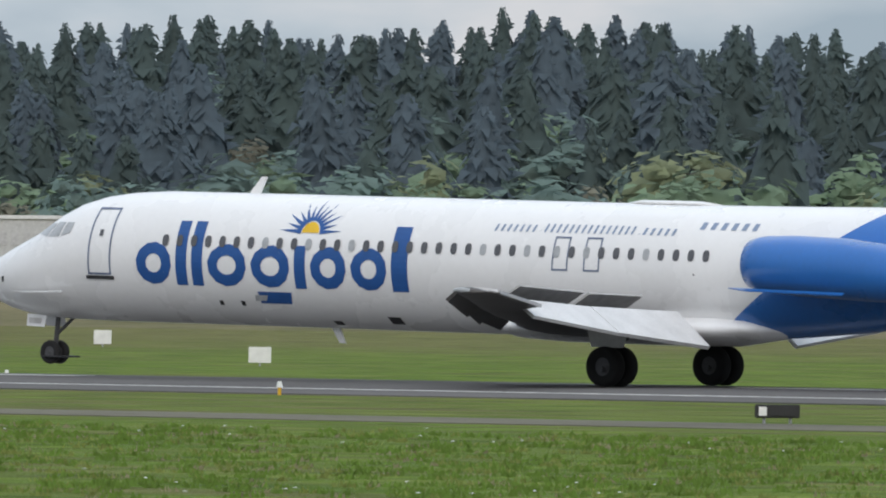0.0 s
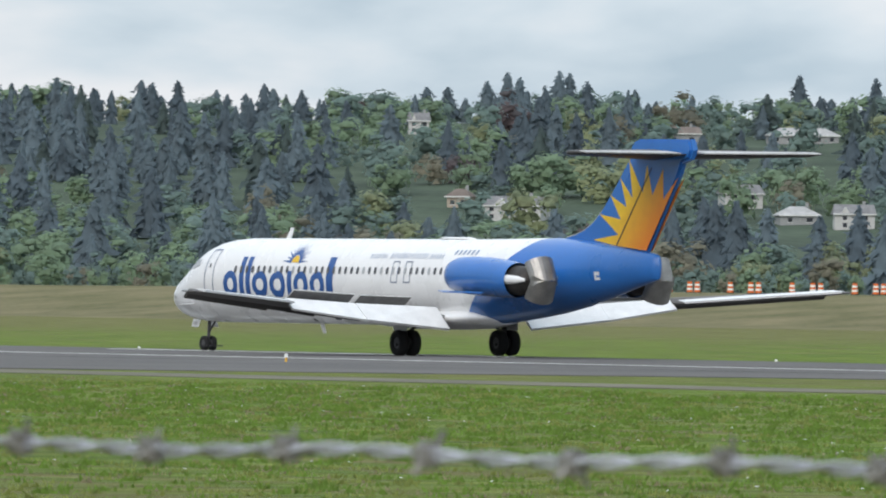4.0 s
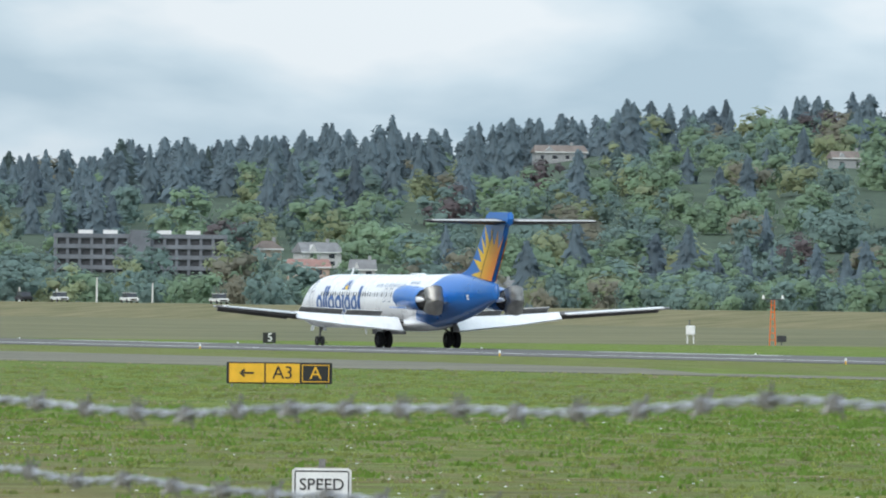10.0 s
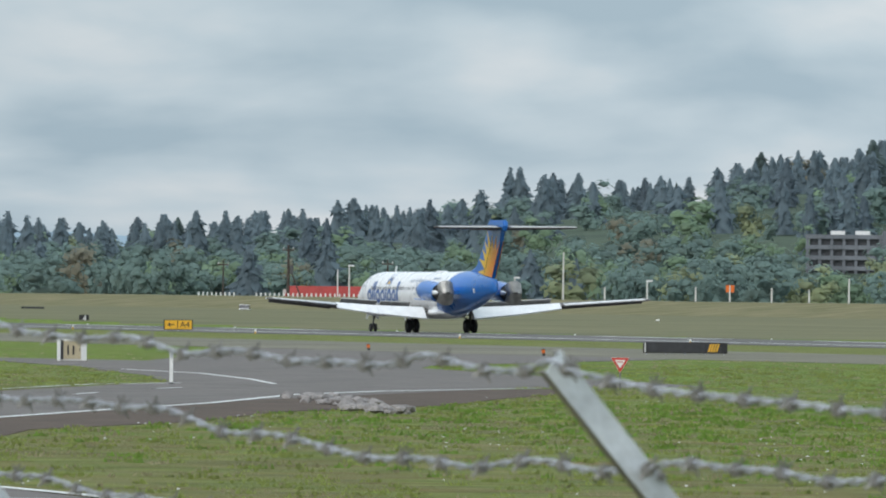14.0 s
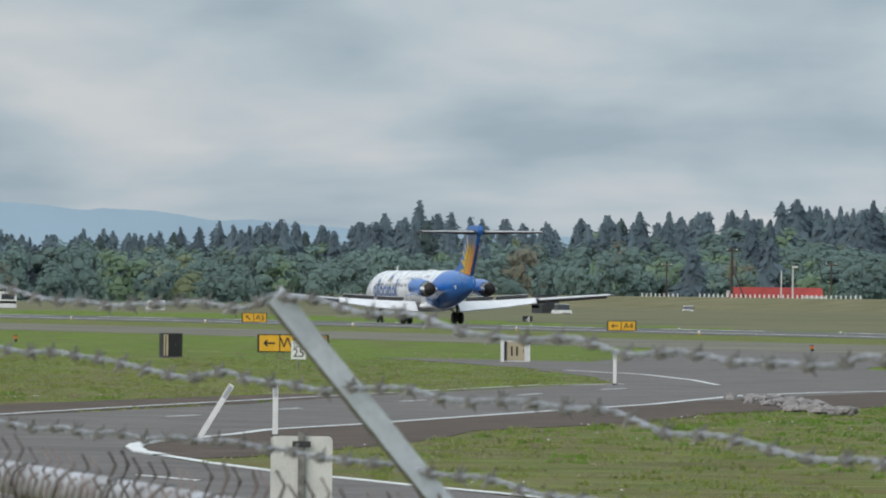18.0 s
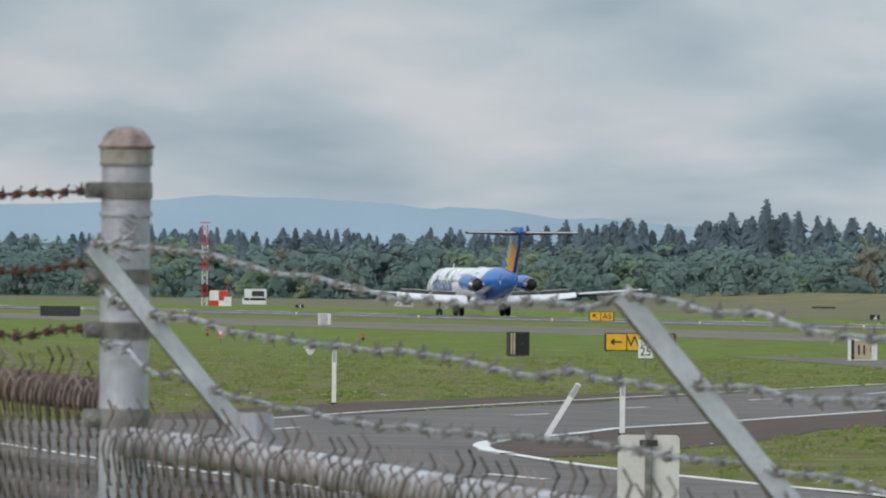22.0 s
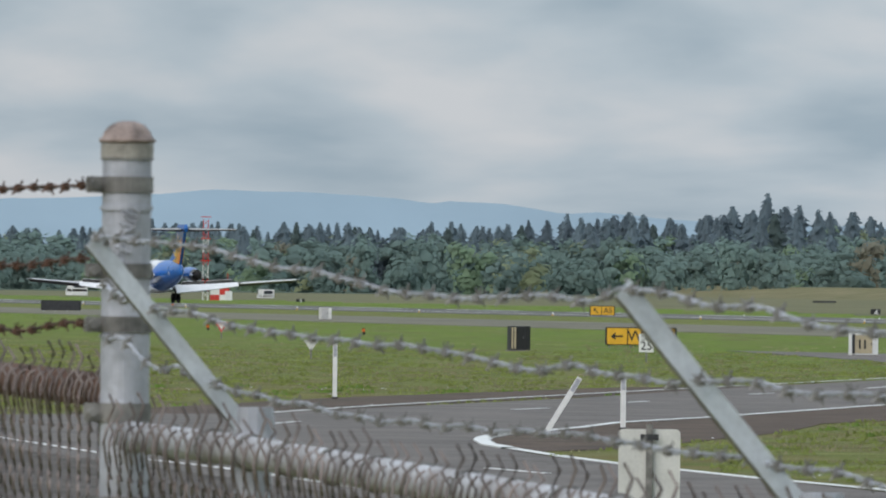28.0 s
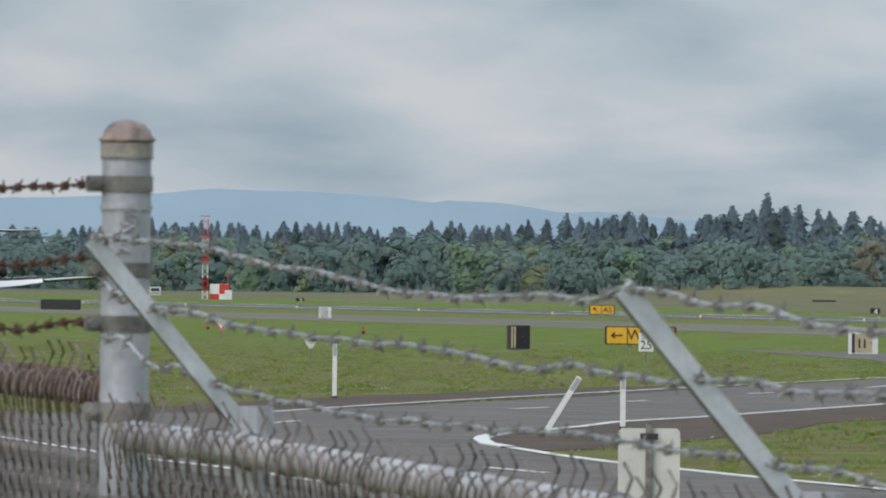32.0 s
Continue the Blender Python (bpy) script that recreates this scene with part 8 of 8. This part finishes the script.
        while z > zr - deep:
            for j in range(4):
                q = math.sin(math.pi * (j + 0.5) / 4)
                pts.append((x + p - 0.034 * q - 0.006, fy + 0.008 * q - 0.002, z - 0.042 * j / 4))
            z -= 0.042
        wire(pts, 0.0021)
        # the neighbour's end curls over the rail
        wire([(x + p / 2, fy - 0.002, zr + 0.028 + jz * 0.5), (x + p / 2 + 0.004, fy - 0.012, zr + 0.02), (x + p / 2, fy - 0.016, zr), (x + p / 2 - 0.006, fy - 0.010, zr - 0.03), (x + p / 2 - 0.02, fy, zr - 0.05)], 0.0019)
        x -= p
    me = bpy.data.meshes.new("chain_link_fabric")
    me.from_pydata(V, [], F)
    me.materials.append(material("weathered_fence_wire", (0.26, 0.215, 0.20), 0.7, metal=0.2, vary=0.35, scale=6, fine=40))
    me.polygons.foreach_set("use_smooth", [True] * len(me.polygons))
    fab = new("chain_link_fabric", me)
    fab.parent = fence
    fab["kind"] = "stuff"
    fab["label"] = "weathered chain-link wire fabric"
    # wire ties on the rail
    for k in range(16):
        x = -13.0 - 0.27 * k
        bm = bmesh.new()
        zc = rail_z(x) - 0.021
        tube(bm, [(x + 0.004 * math.sin(a), FENCE_Y + 0.0235 * math.cos(a), zc + 0.0235 * math.sin(a)) for a in [radians(30 * j) for j in range(13)]], 0.002, 5, cap=False)
        part("wire_tie", bm, GALVDARK, fence)


build_fence()


# ---------------------------------------------------------------- standing grass and daisies
def in_poly(px, py, poly):
    inside = np.zeros(len(px), bool)
    n = len(poly)
    for k in range(n):
        (xa, ya), (xb, yb) = poly[k], poly[(k + 1) % n]
        if ya == yb:
            continue
        hit = ((ya > py) != (yb > py)) & (px < (xb - xa) * (py - ya) / (yb - ya) + xa)
        inside ^= hit
    return inside


def scatter(n, near, far, seed, power=1.0):
    r = np.random.default_rng(seed)
    b = np.radians(r.uniform(34, 82, n))
    d = near + (far - near) * r.uniform(0, 1, n) ** power
    x, y = -d * np.sin(b), d * np.cos(b)
    keep = (y > 32) & (y < 211)
    for poly in PAVED:
        keep &= ~in_poly(x, y, poly)
    return x[keep], y[keep], d[keep], r


def tussocks(name, n, near, far, seed, mat, label, hmin, hmax, blades=12):
    """Clumps of standing blades, as one stretch of grass."""
    x, y, d, r = scatter(n, near, far, seed)
    if name == "lush_grass":
        # rich turf only away from the poor ground by the road
        rich = y > 98 + 36 * r.uniform(-1, 1, len(y))
        # and there in drifts
        rich &= sum(np.sin(x * a + y * b + c) for a, b, c in ((0.9, 0.35, 0.3), (1.7, -0.5, 2.1), (2.9, 0.8, 4.0), (0.33, 0.22, 1.1))) > r.uniform(-2.4, 1.2, len(y))
        x, y, d = x[rich], y[rich], d[rich]
    m = len(x)
    grow = np.clip(d / 260.0, 0.75, 1.7)
    V = np.empty((m, blades, 3, 3))
    for k in range(blades):
        a = r.uniform(0, math.tau, m)
        q = r.uniform(0, 0.34, m) * grow
        bx, by = x + q * np.cos(a), y + q * np.sin(a)
        w = r.uniform(0.03, 0.07, m) * grow
        h = r.uniform(hmin, hmax, m) * (1.15 - 1.1 * q / grow)
        lx, ly = r.normal(0, 0.05, m), r.normal(0, 0.05, m)
        t = r.uniform(0, math.tau, m)
        V[:, k, 0] = np.stack([bx - w * np.cos(t), by - w * np.sin(t), np.full(m, -0.02)], 1)
        V[:, k, 1] = np.stack([bx + w * np.cos(t), by + w * np.sin(t), np.full(m, -0.02)], 1)
        V[:, k, 2] = np.stack([bx + lx, by + ly, h], 1)
    V = V.reshape(-1, 3)
    F = np.arange(len(V)).reshape(-1, 3)
    me = bpy.data.meshes.new(name)
    me.vertices.add(len(V))
    me.vertices.foreach_set("co", V.ravel())
    me.loops.add(F.size)
    me.loops.foreach_set("vertex_index", F.ravel())
    me.polygons.add(len(F))
    me.polygons.foreach_set("loop_start", np.arange(0, F.size, 3))
    me.polygons.foreach_set("loop_total", np.full(len(F), 3))
    me.polygons.foreach_set("use_smooth", np.ones(len(F), bool))
    me.materials.append(mat)
    me.update(calc_edges=True)
    # the sward as a whole catches the light
    F, N = facing(V, F, np.tile((0.0, 0.0, 1.0), (len(V), 1)))
    me.loops.foreach_set("vertex_index", F.ravel())
    up = unit(N + (0, 0, 1.2)).astype(np.float32)
    me.attributes.new("custom_normal", "FLOAT_VECTOR", "POINT").data.foreach_set("vector", up.ravel())
    return tagged(new(name, me), label, "grass", kind="stuff")


BLADE_A = foliage("grass_blades_green", (0.116, 0.206, 0.021), (0.6, 0.95, 0.2), 0.22, 0.55, 2.0)
BLADE_B = foliage("grass_blades_olive", (0.205, 0.240, 0.052), (0.8, 0.95, 0.3), 0.2, 0.45, 2.0)
BLADE_C = foliage("grass_blades_straw", (0.25, 0.215, 0.105), (0.95, 0.9, 0.6))
tussocks("lush_grass", 42000, 150, 420, 11, BLADE_A, "lush green tussocks of mown grass", 0.05, 0.13)
tussocks("olive_grass", 20000, 150, 640, 12, BLADE_B, "olive-green tussocks of thinner grass", 0.05, 0.11)
tussocks("straw_grass", 7000, 160, 700, 13, BLADE_C, "straw-coloured dry grass stalks", 0.04, 0.10, 6)


def daisies():
    x, y, d, r = scatter(5200, 150, 430, 21)
    keep = (0.7 * np.sin(x * 0.11 + 1.3) + 0.7 * np.sin(y * 0.17) + r.uniform(-1.2, 1.2, len(x))) > 0.7
    x, y = x[keep], y[keep]
    V, F = [], []
    for px, py in zip(x, y):
        h, s = r.uniform(0.07, 0.16), r.uniform(0.03, 0.05)
        c = len(V)
        V.append((px, py, h + 0.012))
        for k in range(6):
            V.append((px + s * math.cos(k * math.tau / 6), py + s * math.sin(k * math.tau / 6), h))
        for k in range(6):
            F.append((c, c + 1 + k, c + 1 + (k + 1) % 6))
    me = bpy.data.meshes.new("daisies")
    me.from_pydata(V, [], F)
    me.materials.append(SIGNWHITE)
    tagged(new("daisies", me), "small white daisies scattered in the grass", "flowers", kind="stuff")


daisies()


# ---------------------------------------------------------------- what moves
ROLLOUT = [(0.0, -243.8), (0.5, -271.6), (1.0, -303.2), (1.5, -338.6), (2.0, -374.6), (2.5, -410.0), (3.0, -445.0), (3.5, -479.9), (5.5, -620.3), (6.0, -652.9), (7.5, -746.2), (9.0, -833.7), (11.0, -940.7), (13.0, -1036.2), (16.0, -1166.9), (19.0, -1283.1), (21.0, -1351.8), (23.0, -1413.9), (24.0, -1446.5), (25.0, -1479.4), (25.5, -1495.2), (27.5, -1556.7), (30.0, -1636.3), (31.0, -1670.5), (32.0, -1706.1)]


def motions():
    """The airliner's roll-out, its wheels, its reverser buckets, and the traffic."""
    lift = {0.0: 0.9, 0.5: 0.25, 1.0: 0.0}
    crab = {0.0: 1.1, 0.5: -0.2, 1.0: -0.86, 1.5: -0.74, 2.0: -0.38}
    rows = []
    for t, x in ROLLOUT:
        # turned about the main gear, in yaw and pitch
        m = Matrix.Translation((x + 22.07, RUNWAY_Y, 0.03)) @ pose(0, 0, 0, 0.35, lift.get(t, 0.0), crab.get(t, 0.0)) @ Matrix.Translation((-22.07, 0, 0))
        rows.append((t, m))
    walk(AIRLINER, rows)
    # the wheels roll, shown as a slow spin that keeps under a quarter turn a row
    for wheel_ob, r in WHEELS:
        at = wheel_ob.location.copy()
        walk(wheel_ob, [(k * 0.5, Matrix.Translation(at) @ pose(0, 0, 0, 0, -80 * k, 0)) for k in range(65)])
    for door, up in BUCKETS:
        shut = pose(32.45, 0, 3.40, 0, 0, 0)
        out = pose(33.96, 0, 3.38 + up * 0.70, 0, up * 60, 0)
        walk(door, [(0.0, out), (13.6, out), (15.4, shut), (32.0, shut)])
    if TRAFFIC:
        for thing, track in TRAFFIC:
            walk(thing, track)


motions()
